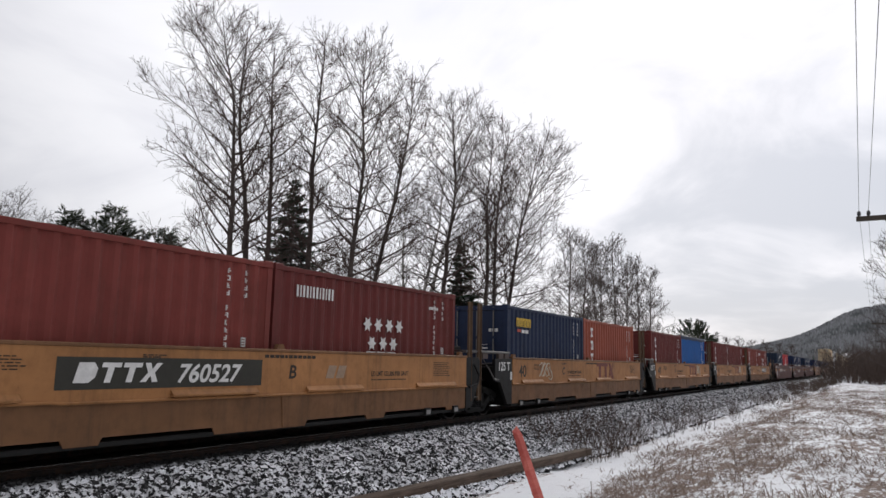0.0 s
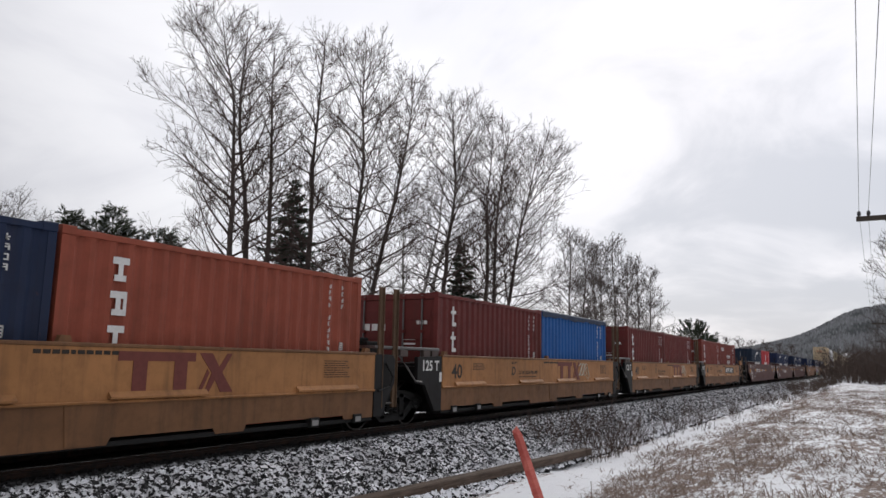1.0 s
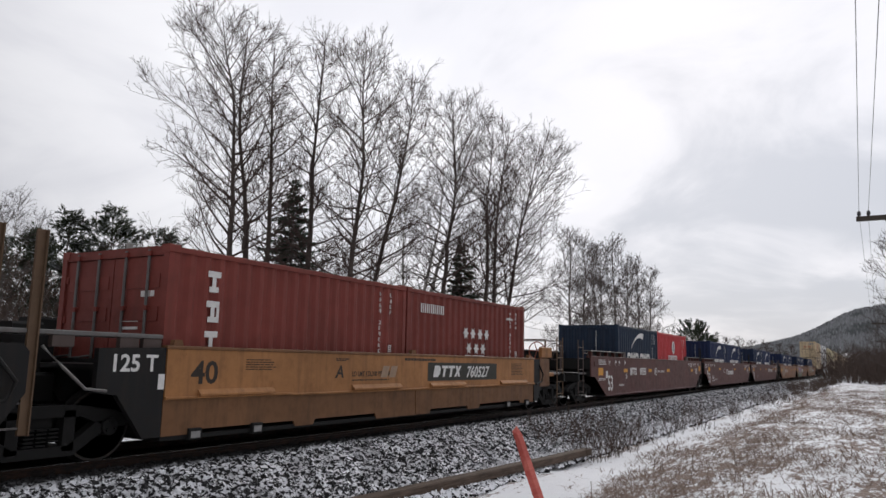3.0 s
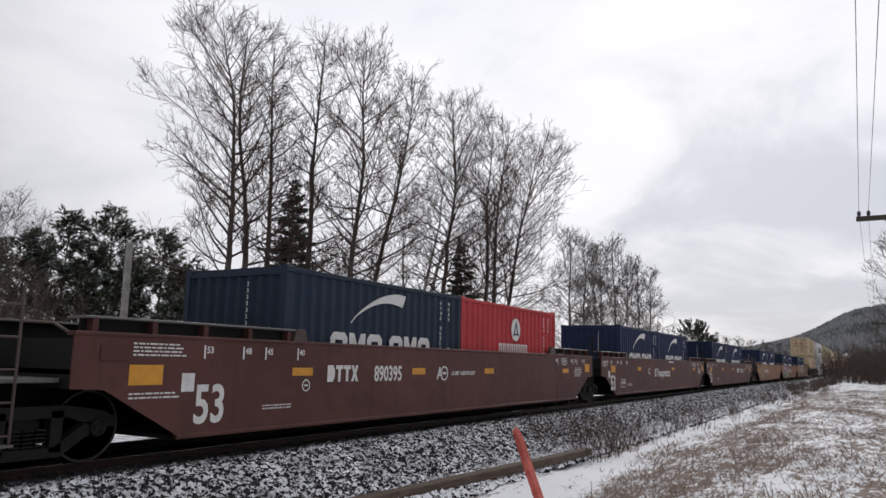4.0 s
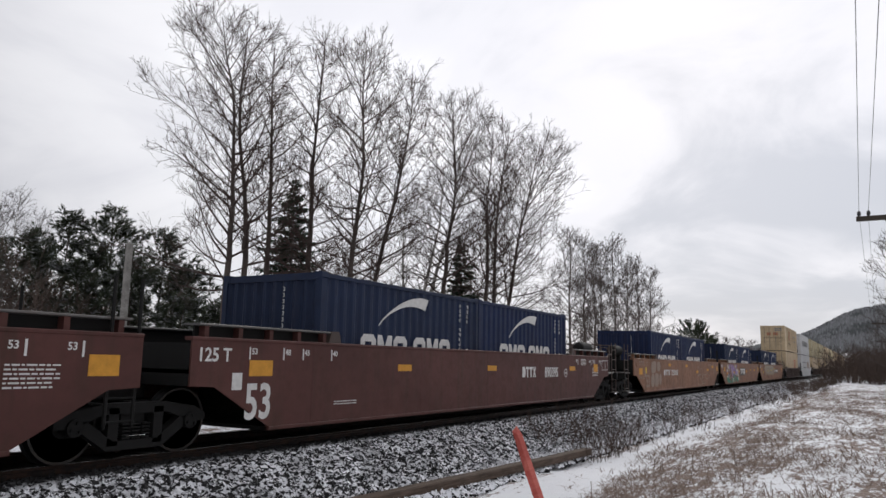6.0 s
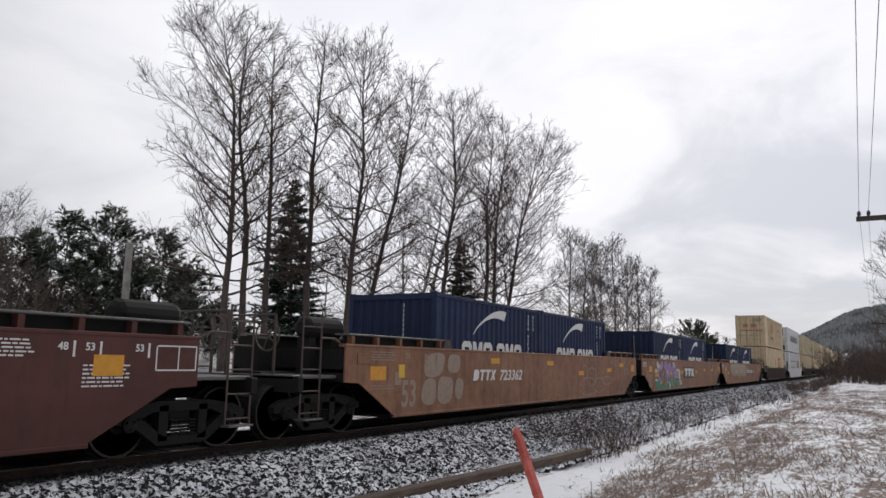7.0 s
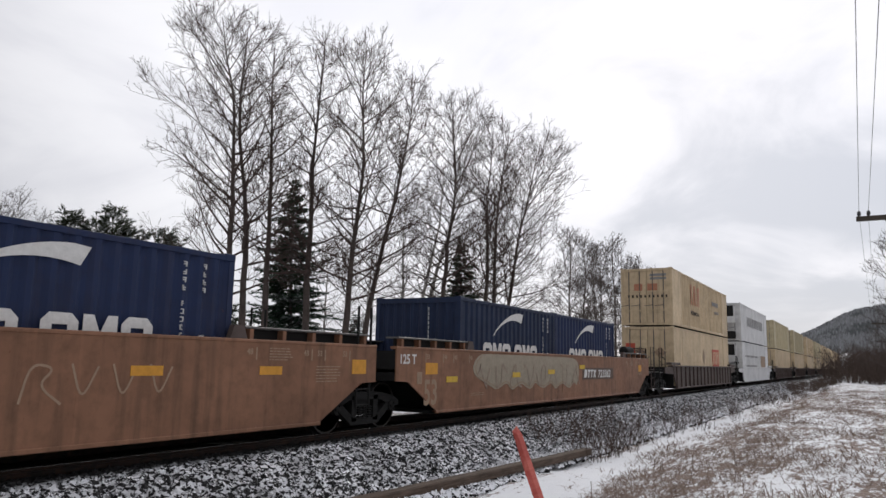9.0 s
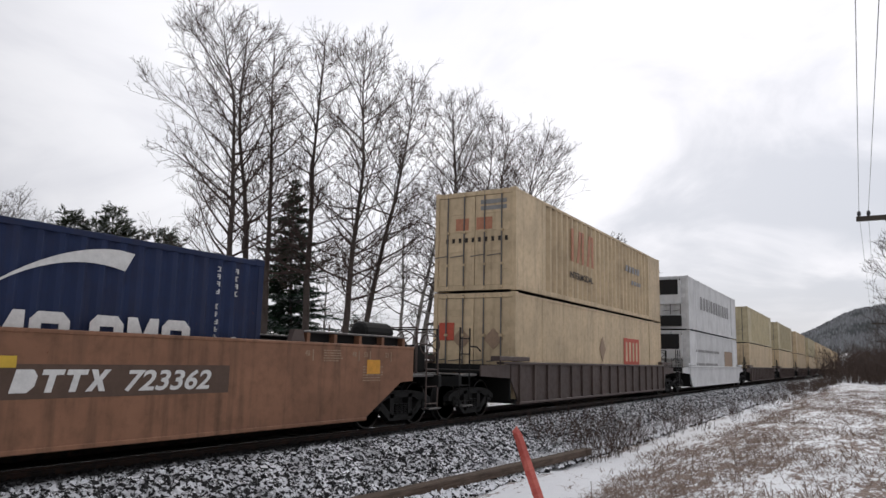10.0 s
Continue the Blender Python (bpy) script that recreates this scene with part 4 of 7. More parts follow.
# ---------------------------------------------------------------- train: 40 ft well units
def car40(s, letter, mark_kind, number=False, last=False):
    c = thing("well_car", pose(0, 0, 0), "yellow articulated well car unit with black ends on the track", "rail car", "yellow well cars")
    Y = M["yellow"]
    L = 12.5
    for sg in (-1, 1):
        yo, yi = sg * 1.40, sg * 1.37
        part("side_plate", Mesh().box(0, L, *sorted((yo, yi)), 0.80, 1.47, 0.004), Y, c)
        part("top_chord", Mesh().box(-0.02, L + 0.02, *sorted((sg * 1.415, sg * 1.25)), 1.45, 1.50, 0.01), M["sill"], c)
        # lower plate, with cut-outs along its foot
        foot = [(0.0, 0.30), (0.55, 0.30), (0.6, 0.36), (2.6, 0.36), (2.65, 0.27), (3.1, 0.27), (3.15, 0.36), (4.9, 0.36), (4.95, 0.26), (6.9, 0.26),
                (6.95, 0.35), (8.6, 0.35), (8.65, 0.27), (9.2, 0.27), (9.25, 0.37), (11.6, 0.37), (11.65, 0.30), (L, 0.30)]
        part("lower_plate", Mesh().plate(foot + [(L, 0.80), (0, 0.80)], *sorted((sg * 1.375, sg * 1.345))), M["sill"], c)
        # rub rail
        part("rub_rail", Mesh().tube([(0.0, sg * 1.41, 0.80), (2.4, sg * 1.41, 0.80), (2.6, sg * 1.41, 0.785), (7.0, sg * 1.41, 0.785), (L, sg * 1.41, 0.795)], 0.022, 6), Y, c)
        for a, w in ((0.55, 1.5), (4.1, 1.6), (6.85, 1.55), (10.3, 1.65)):
            p = Mesh().plate([(a, 0.82), (a + w, 0.82), (a + w, 0.845), (a, 0.845)], *sorted((sg * 1.47, sg * 1.38)))
            p.add([(a, sg * 1.47, 0.845), (a + w, sg * 1.47, 0.845), (a + w, sg * 1.405, 0.91), (a, sg * 1.405, 0.91),
                   (a, sg * 1.45, 0.83), (a + w, sg * 1.45, 0.83), (a + w, sg * 1.39, 0.89), (a, sg * 1.39, 0.89)],
                  [(0, 1, 2, 3), (4, 7, 6, 5), (0, 4, 5, 1), (2, 6, 7, 3), (0, 3, 7, 4), (1, 5, 6, 2)])
            part("step_plate", p, Y, c, "bent yellow step plate")
        for a in (0.55, 1.75, 10.8, 12.0):
            part("bracket", Mesh().box(a - 0.11, a + 0.11, *sorted((sg * 1.42, sg * 1.28)), 0.22, 0.38, 0.015), M["under"], c)
            part("bracket_face", Mesh().box(a - 0.08, a + 0.08, *sorted((sg * 1.425, sg * 1.42)), 0.25, 0.34), M["t_grey"], c, "grey stencilled patch")
        part("gusset", Mesh().plate([(6.3, 0.76), (6.75, 0.76), (6.7, 0.28), (6.35, 0.28)], *sorted((sg * 1.385, sg * 1.375))), M["sill"], c)
        # black ends with the sloping foot that clears the truck
        part("end_block", Mesh().plate([(-1.02, 1.44), (-0.02, 1.47), (-0.02, 0.30), (-0.30, 0.30), (-0.72, 0.86), (-1.02, 0.90)], *sorted((sg * 1.39, sg * 1.30))), M["blackend"], c, "black end plate")
        part("end_block", Mesh().plate([(L + 0.02, 1.47), (L + 0.62, 1.47), (L + 0.70, 1.38), (L + 0.70, 0.92), (L + 0.48, 0.62), (L + 0.28, 0.30), (L + 0.02, 0.30)], *sorted((sg * 1.39, sg * 1.30))), M["blackend"], c, "black end plate")
        part("brake_hose", Mesh().tube([(L + 0.35, sg * 1.42, 1.30), (L + 0.55, sg * 1.45, 1.05), (L + 0.45, sg * 1.45, 0.85), (L + 0.1, sg * 1.43, 0.78)], 0.025, 6), M["blackend"], c)
        part("brake_hose", Mesh().tube([(-1.75, sg * 1.40, 1.45), (-1.5, sg * 1.45, 1.2), (-1.2, sg * 1.45, 0.95), (-0.9, sg * 1.43, 0.92)], 0.02, 6), M["galv"], c)
    part("well_floor", Mesh().box(0, L, -1.36, 1.36, 0.24, 0.30), M["under"], c)
    for a in (-0.02, L - 0.05):
        part("bulkhead", Mesh().box(a, a + 0.07, -1.34, 1.34, 0.30, 1.30), M["blackend"], c)
    part("end_deck", Mesh().box(-1.0, 0, -1.3, 1.3, 1.18, 1.24), M["blackend"], c)
    part("end_deck", Mesh().box(L, L + 0.5, -1.3, 1.3, 1.18, 1.24), M["blackend"], c)
    part("drawbar", Mesh().box(-1.9, -0.9, -0.35, 0.35, 0.72, 1.12, 0.04), M["under"], c)
    for a in (0.0, 6.05, 12.1):
        for sg in (-1, 1):
            part("guide", Mesh().plate([(a + 0.1, 1.47), (a + 0.3, 1.47), (a + 0.26, 1.58), (a + 0.14, 1.58)], *sorted((sg * 1.36, sg * 1.28))), M["sill"], c)
    truck(c, -1.45)
    # plain dark boxes added to close the bright see-through gap around the truck
    part("brake_gear", Mesh().box(-2.3, -1.65, -0.6, 0.6, 0.28, 0.72, 0.03).box(-1.2, -0.5, -0.6, 0.6, 0.28, 0.72, 0.03), M["under"], c, "dark filler boxes added between the wheels")
    ladder(c, -2.35, -1.85, -1.34, 0.45, 1.55, 4, M["galv"])
    for yy in (-1.34, 1.34):
        for a in (-1.85, -2.35):
            part("end_post", Mesh().box(a - 0.055, a + 0.055, yy - 0.02, yy + 0.02, 0.45, 2.78, 0.006).box(a + 0.04, a + 0.055, yy - 0.06, yy + 0.06, 0.45, 2.78, 0.004), M["endpost"], c, "flat rusty end post")
        part("side_board", Mesh().box(-2.34, -1.86, *sorted((yy * 0.985, yy * 0.965)), 0.74, 1.46, 0.006), M["blackend"], c)
        part("walkway", Mesh().box(-2.5, -0.05, *sorted((yy, yy * 0.62)), 1.58, 1.64, 0.01), M["galv"], c, "grimy walkway plate")
        for a in (-1.45, -0.55, -0.2):
            part("walkway_bracket", Mesh().box(a - 0.14, a + 0.14, *sorted((yy * 0.99, yy * 0.93)), 1.44, 1.60, 0.01), M["greybrown"], c)
    part("end_pipe", Mesh().tube([(-2.3, -1.2, 1.62), (-0.2, -1.2, 1.62)], 0.025, 6).tube([(-2.3, 0.9, 1.62), (-0.2, 0.9, 1.62)], 0.025, 6), M["galv"], c)
    part("valve_stand", Mesh().box(-1.6, -1.2, -0.5, -0.2, 1.12, 1.75, 0.03), M["under"], c)
    part("valve_stand", Mesh().box(-0.9, -0.6, 0.2, 0.6, 1.24, 1.85, 0.03), M["under"], c)
    y = -1.402
    K = M["t_black"]
    text("125 T", 0.30, M["t_white"], c, -0.86, -1.393, 1.16, "white capacity stencil")
    part("label_plate", Mesh().box(-0.12, -0.02, -1.396, -1.39, 0.92, 1.12), M["t_white"], c)
    text("40", 0.44, K, c, 0.42, y, 0.99, "black stencilled number", width=1.1)
    if number:
        nx = 2.45 if letter == "B" else 6.75
        part("number_panel", Mesh().box(nx, nx + 3.35, y, y + 0.004, 0.94, 1.33), M["t_panel"], c, "dark panel behind the number")
        owner_mark(M["t_white"], c, nx + 0.22, y - 0.003, 1.02, 0.245, 1.22, 0.28)
        text("760527", 0.35, M["t_white"], c, nx + 1.72, y - 0.005, 1.01, "white car number", shear=0.25, width=1.08)
    text(letter, 0.30, K, c, 6.4 if letter == "B" else 3.62, y, 1.04, "black unit letter", shear=0.15, width=1.1)
    bars(K, c, 1.45, y, 1.32, (0.13, 0.1, 0.16, 0.12), 0.014, 0.03, rows=5, row_gap=1.6)
    bars(K, c, 3.62, y, 1.36, (0.12, 0.15), 0.016, 0.04, rows=2)
    text("LD LMT 123,300 PER UNIT", 0.125, K, c, 8.7 if letter == "B" else 4.1, y, 1.06, "small black stencil", width=0.9)
    bars(K, c, 8.7 if letter == "B" else 4.1, y, 0.98, (0.2, 0.3, 0.25, 0.2, 0.3), 0.02, 0.04)
    bars(K, c, 5.85, y, 1.36, (0.09, 0.09, 0.09, 0.09, 0.06, 0.09, 0.09, 0.09, 0.09, 0.09, 0.09), 0.05, 0.025)
    bars(K, c, 11.0, y, 1.32, (0.14, 0.2, 0.12, 0.16), 0.014, 0.03, rows=8, row_gap=1.8)
    if not number:                                    # maroon block mark: two T-like blocks and a chevron
        z0, z1 = 0.86, 1.41
        sh = []
        sh.append([(6.95, z1), (6.95, z1 - 0.12), (7.17, z1 - 0.12), (7.17, z0), (7.39, z0), (7.39, z1 - 0.12), (7.82, z1 - 0.12), (7.82, z0), (8.04, z0), (8.04, z1 - 0.12), (8.18, z1 - 0.12), (8.18, z1)])
        zm = (z0 + z1) / 2
        sh += [[(8.24, z1), (8.48, z1), (8.62, zm + 0.08), (8.76, z1), (8.86, z1), (8.68, zm), (8.90, z0), (8.66, z0), (8.55, zm - 0.1), (8.44, z0), (8.36, z0), (8.48, zm)],
               [(8.24, z0), (8.30, z0), (8.44, zm), (8.40, zm + 0.05)]]
        emblem(M["t_maroon"], c, sh, y, "emblem", "maroon block emblem")
    else:
        bars(M["t_ghost"], c, 7.35 if letter == "B" else 5.0, y, 1.03, (0.22, 0.22), 0.22, 0.06, 0.4)
    if mark_kind:                                     # loop-like spray marks
        x = {"a": 1.95, "b": 8.5, "c": 8.95}[mark_kind]
        r = random.Random(ord(mark_kind))
        m = Mesh()
        for k in range(6):
            px, pts = x + 0.14 * k, []
            for i in range(9):
                pts.append((px + 0.16 * math.sin(i * 1.3 + k), y - 0.002, 1.18 + 0.2 * math.cos(i * 0.9 + k * 1.7) + (0.0 if k < 5 else -0.1)))
            m.tube(pts, 0.013, 4)
        part("spray_mark", m, M["t_cream"], c, "pale looping spray-paint scrawl")
    if last:
        part("corner_plate", Mesh().box(L + 0.45, L + 1.15, -1.40, -1.30, 0.70, 1.50, 0.02), M["sill"], c, "stained yellow corner plate")
        part("corner_panel", Mesh().box(L + 0.50, L + 1.28, -1.43, -1.34, 1.52, 1.82, 0.02), Y, c, "clean yellow corner panel")
        part("corner_step", Mesh().box(L + 1.15, L + 1.5, -1.40, -1.1, 0.98, 1.10, 0.02), Y, c)
        truck(c, L + 1.9)
        end_gear(c, L + 1.35, 1, M["endpost"], False, "c_brick")
    return ride(c, s, 0.0)


# ---------------------------------------------------------------- train: 53 ft well units
def reflector(c, x, z, y, w=0.5, h=0.13, mat="t_amber"):
    part("reflector", Mesh().box(x, x + w, y - 0.004, y + 0.004, z, z + h), M[mat], c, "amber reflective strip")


def car53(s, L, mat, label, first=False, last=False, off=3.0):
    c = thing("well_car", pose(0, 0, 0), label, "rail car", "long well cars")
    P = M[mat]
    top = 1.60
    for sg in (-1, 1):
        out = [(0.0, top), (L, top), (L, 0.95), (L - 0.45, 0.93), (L - 1.65, 0.28), (1.65, 0.28), (0.45, 0.93), (0.0, 0.95)]
        part("side_plate", Mesh().plate(out, *sorted((sg * 1.40, sg * 1.37))), P, c)
        part("bottom_chord", Mesh().box(1.6, L - 1.6, *sorted((sg * 1.415, sg * 1.30)), 0.25, 0.31, 0.01), P, c)
        part("top_chord", Mesh().box(0.0, L, *sorted((sg * 1.412, sg * 1.24)), top - 0.015, top + 0.04, 0.012), P, c)
        for a in (2.6, 6.1, 9.2, 12.4, 15.6):
            if a < L - 2:
                part("weld_strip", Mesh().box(a - 0.02, a + 0.02, *sorted((sg * 1.4012, sg * 1.395)), 0.32, top - 0.03), P, c)
        for a, b in ((0.15, off + 0.15), (L - 3.4, L - 0.15)):
            part("walkway", Mesh().box(a, b, *sorted((sg * 1.36, sg * 1.02)), 1.80, 1.835, 0.008), M["galv"], c, "galvanised walkway plate")
            for k in range(5):
                x = a + 0.15 + (b - a - 0.3) * k / 4
                part("walkway_bracket", Mesh().box(x - 0.04, x + 0.04, *sorted((sg * 1.34, sg * 1.2)), top + 0.02, 1.80), P, c)
            # dark plate added as the shade under the walkway; it hides the sky behind
            part("walkway_skirt", Mesh().box(a + 0.02, b - 0.02, *sorted((sg * 1.22, sg * 1.19)), top - 0.05, 1.80), M["under"], c, "added dark plate standing in for shade under the walkway")
        for a in (off + 0.25, L - 3.55):
            part("guide", Mesh().plate([(a - 0.18, top + 0.02), (a + 0.18, top + 0.02), (a + 0.10, top + 0.24), (a - 0.10, top + 0.24)], *sorted((sg * 1.38, sg * 1.28))), M["greybrown"], c)
        if first:
            part("valve_cover", Mesh().box(0.35, 0.75, *sorted((sg * 1.415, sg * 1.40)), 1.28, 1.48, 0.01), P, c)
    part("well_floor", Mesh().box(1.6, L - 1.6, -1.36, 1.36, 0.24, 0.30), M["under"], c)
    for a in (off - 0.3, L - 3.2):
        part("bulkhead", Mesh().box(a, a + 0.08, -1.36, 1.36, 0.3, 1.5), M["under"], c)
    part("end_deck", Mesh().box(0.0, off - 0.3, -1.36, 1.36, 1.12, 1.18), M["under"], c)
    part("end_deck", Mesh().box(L - 3.1, L, -1.36, 1.36, 1.12, 1.18), M["under"], c)
    part("end_frame", Mesh().box(0.0, 0.1, -1.36, 1.36, 0.95, 1.55, 0.02), M["under"], c)
    part("end_frame", Mesh().box(L - 0.1, L, -1.36, 1.36, 0.95, 1.55, 0.02), M["under"], c)
    part("drawbar", Mesh().box(-1.0, 0.1, -0.35, 0.35, 0.72, 1.12, 0.04), M["under"], c)
    truck(c, -0.25 if first else -0.55)
    # same added dark filler, standing in for the darkness under the drawbar
    part("brake_gear", Mesh().box(-1.5, -0.75, -0.6, 0.6, 0.28, 0.72, 0.03).box(-0.3, 0.35, -0.6, 0.6, 0.28, 0.72, 0.03), M["under"], c, "dark filler boxes added between the wheels")
    if first:
        end_gear(c, -0.05, -1, M["greybrown"], mat == "rusty")
    else:
        ladder(c, -1.25, -0.85, -1.36, 0.45, 1.6, 4, M["under"])
        for yy in (-1.36, 1.36):
            handrail(c, [(-1.25, yy, 0.5), (-1.25, yy, 2.35)], M["under"], 0.026)
            handrail(c, [(-0.85, yy, 0.5), (-0.85, yy, 2.35)], M["under"], 0.026)
    if last:
        truck(c, L + 0.1)
        end_gear(c, L + 0.05, 1, M["greybrown"], True)
    return ride(c, s, 0.0)


def stencil53(c, L, first, off, white="t_white", number="53", last=False):
    y = -1.402
    W = M[white]
    text(number, 0.74, W, c, 1.85 if first else 1.05, y, 0.45, "large white stencilled number", width=0.80)
    part("label_plate", Mesh().box(1.62 if first else 0.78, 1.84 if first else 0.98, y - 0.003, y, 0.88, 1.13), W, c)
    if first:
        reflector(c, 0.78, 0.98, y, 0.52, 0.26)
        bars(W, c, 0.82, y, 1.50, (0.14, 0.2, 0.11, 0.16, 0.1), 0.022, 0.03, rows=4, row_gap=1.2)
        bars(W, c, 0.80, y, 0.86, (0.16, 0.2, 0.12, 0.3), 0.022, 0.04, rows=2, row_gap=1.4)
    else:
        reflector(c, 1.12, 1.08, y, 0.50, 0.24)
    for i, n in enumerate(("53", "48", "45", "40")):
        xx = (1.98, 2.73, 3.2, 3.95)[i] - (0.0 if first else 0.88)
        part("tick", Mesh().box(xx, xx + 0.03, y - 0.003, y, 1.33, 1.52), W, c)
        text(n, 0.13, W, c, xx + 0.05, y, 1.41, "small white stencil")
    bars(W, c, 3.2, y, 0.62, (0.14, 0.2, 0.11, 0.2), 0.018, 0.04, rows=2, row_gap=1.4)
    bars(W, c, L - 2.9, y, 1.50, (0.14, 0.18, 0.12), 0.02, 0.04, rows=5, row_gap=1.2)
    for xx in (L - 3.2, L - 1.9, L - 1.55, L - 0.85):
        part("tick", Mesh().box(xx, xx + 0.03, y - 0.003, y, 1.33, 1.52), W, c)
        text("48" if xx < L - 1.6 else "53", 0.13, W, c, xx - 0.19, y, 1.41, "small white stencil")
    reflector(c, L - (1.62 if last else 0.75), 1.10, y, 0.42, 0.26)
    bars(W, c, L - 1.75, y, 1.22, (0.16, 0.1, 0.2, 0.14), 0.02, 0.03, rows=6, row_gap=1.5)


def owner_mark(mat, c, x, y, z, h, w, slant):
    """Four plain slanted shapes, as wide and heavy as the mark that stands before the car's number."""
    k, st = w * 0.22, w * 0.07
    rows = [[(0, 0), (0, h), (k * 0.75, h), (k, h * 0.72), (k, h * 0.28), (k * 0.75, 0)]]
    for a in (w * 0.26, w * 0.51):
        rows.append([(a, h), (a, h - 0.24 * h), (a + k / 2 - st / 2, h * 0.76), (a + k / 2 - st / 2, 0), (a + k / 2 + st / 2, 0), (a + k / 2 + st / 2, h * 0.76), (a + k, h * 0.76), (a + k, h)])
    a = w * 0.76
    rows.append([(a, 0), (a + st, 0), (a + k / 2, h * 0.34), (a + k - st, 0), (a + k, 0), (a + k / 2 + st * 0.6, h / 2), (a + k, h), (a + k - st, h), (a + k / 2, h * 0.66), (a + st, h), (a, h), (a + k / 2 - st * 0.6, h / 2)])
    emblem(mat, c, [[(x + px + slant * pz, z + pz) for px, pz in o] for o in rows], y, "owner_mark", "plain white slanted shape")


def ring_mark(c, x, z, r, mat, y=-1.402):
    m = Mesh()
    for k in range(14):
        a, b = 2 * math.pi * k / 14, 2 * math.pi * (k + 1) / 14
        m.plate([(x + r * math.cos(a), z + r * math.sin(a)), (x + r * math.cos(b), z + r * math.sin(b)),
                 (x + r * 0.8 * math.cos(b), z + r * 0.8 * math.sin(b)), (x + r * 0.8 * math.cos(a), z + r * 0.8 * math.sin(a))], y - 0.003, y)
    m.box(x - r * 0.5, x + r * 0.5, y - 0.003, y, z - r * 0.15, z + r * 0.15)
    part("inspection_mark", m, M[mat], c)


def blob(cx, cz, rx, rz, n=14, seed=0, jag=0.12):
    r = random.Random(seed)
    return [(cx + rx * math.cos(2 * math.pi * k / n) * (1 + r.uniform(-jag, jag)), cz + rz * math.sin(2 * math.pi * k / n) * (1 + r.uniform(-jag, jag))) for k in range(n)]


def soften(pts, closed=True, turns=2):
    """Cuts the corners of a line or outline, as a spray can draws it."""
    for turn in range(turns):
        pairs = list(zip(pts, pts[1:] + pts[:1])) if closed else list(zip(pts, pts[1:]))
        cut = [(a[0] * (1 - f) + b[0] * f, a[1] * (1 - f) + b[1] * f) for a, b in pairs for f in (0.22, 0.78)]
        pts = cut if closed else [pts[0]] + cut[1:-1] + [pts[-1]]
    return pts


def stroke(m, pts, w, y):
    for (a, b), (c_, d) in zip(pts, pts[1:]):
        dx, dz = c_ - a, d - b
        l = math.hypot(dx, dz) or 1
        nx, nz = -dz / l * w / 2, dx / l * w / 2
        m.plate([(a - nx, b - nz), (c_ - nx, d - nz), (c_ + nx, d + nz), (a + nx, b + nz)], y - 0.002, y)


# ---------------------------------------------------------------- train: ribbed well cars with stacked containers
def ribbed_car(s, mat="greybrown", white_side=False, turning=True):
    c = thing("well_car", pose(0, 0, 0), "ribbed steel well car" if not white_side else "well car with pale smooth sides", "rail car", "ribbed well cars")
    P = M[mat]
    L = 17.0
    for sg in (-1, 1):
        part("side_plate", Mesh().plate([(0, 1.33), (L, 1.33), (L, 0.9), (L - 0.5, 0.30), (0.5, 0.30), (0, 0.9)], *sorted((sg * 1.36, sg * 1.33))), P, c)
        part("top_chord", Mesh().box(-0.6, L + 0.6, *sorted((sg * 1.44, sg * 1.22)), 1.31, 1.38, 0.012), P, c)
        part("bottom_chord", Mesh().box(0.4, L - 0.4, *sorted((sg * 1.43, sg * 1.28)), 0.26, 0.33, 0.012), P, c)
        if not white_side:
            for i in range(17):
                x = 0.5 + (L - 1.0) * i / 16
                part("rib", Mesh().plate([(x - 0.05, 0.33), (x + 0.05, 0.33), (x + 0.05, 1.31), (x - 0.05, 1.31)], *sorted((sg * 1.425, sg * 1.355))), P, c)
        for a in (-0.9, L - 1.0):
            part("top_shelf", Mesh().box(a, a + 1.9, *sorted((sg * 1.46, sg * 1.2)), 1.40, 1.52, 0.015), P, c)
        part("end_side", Mesh().plate([(-1.7, 1.28), (0, 1.31), (0, 0.95), (-1.7, 1.02)], *sorted((sg * 1.34, sg * 1.30))), P, c)
        part("end_side", Mesh().plate([(L, 1.31), (L + 1.7, 1.28), (L + 1.7, 1.02), (L, 0.95)], *sorted((sg * 1.34, sg * 1.30))), P, c)
    part("well_floor", Mesh().box(0.3, L - 0.3, -1.33, 1.33, 0.28, 0.38), M["under"], c)
    for a, b in ((-1.7, 0.0), (L, L + 1.7)):
        part("end_deck", Mesh().box(a, b, -1.3, 1.3, 1.1, 1.16), M["under"], c)
    for a in (0.0, L - 0.06):
        part("bulkhead", Mesh().box(a, a + 0.06, -1.32, 1.32, 0.38, 1.3), M["under"], c)
    truck(c, -1.65, turning)
    truck(c, L + 1.65, turning)
    end_gear(c, -1.75, -1, M["under"], False)
    end_gear(c, L + 1.75, 1, M["under"], False)
    return ride(c, s, 0.0)


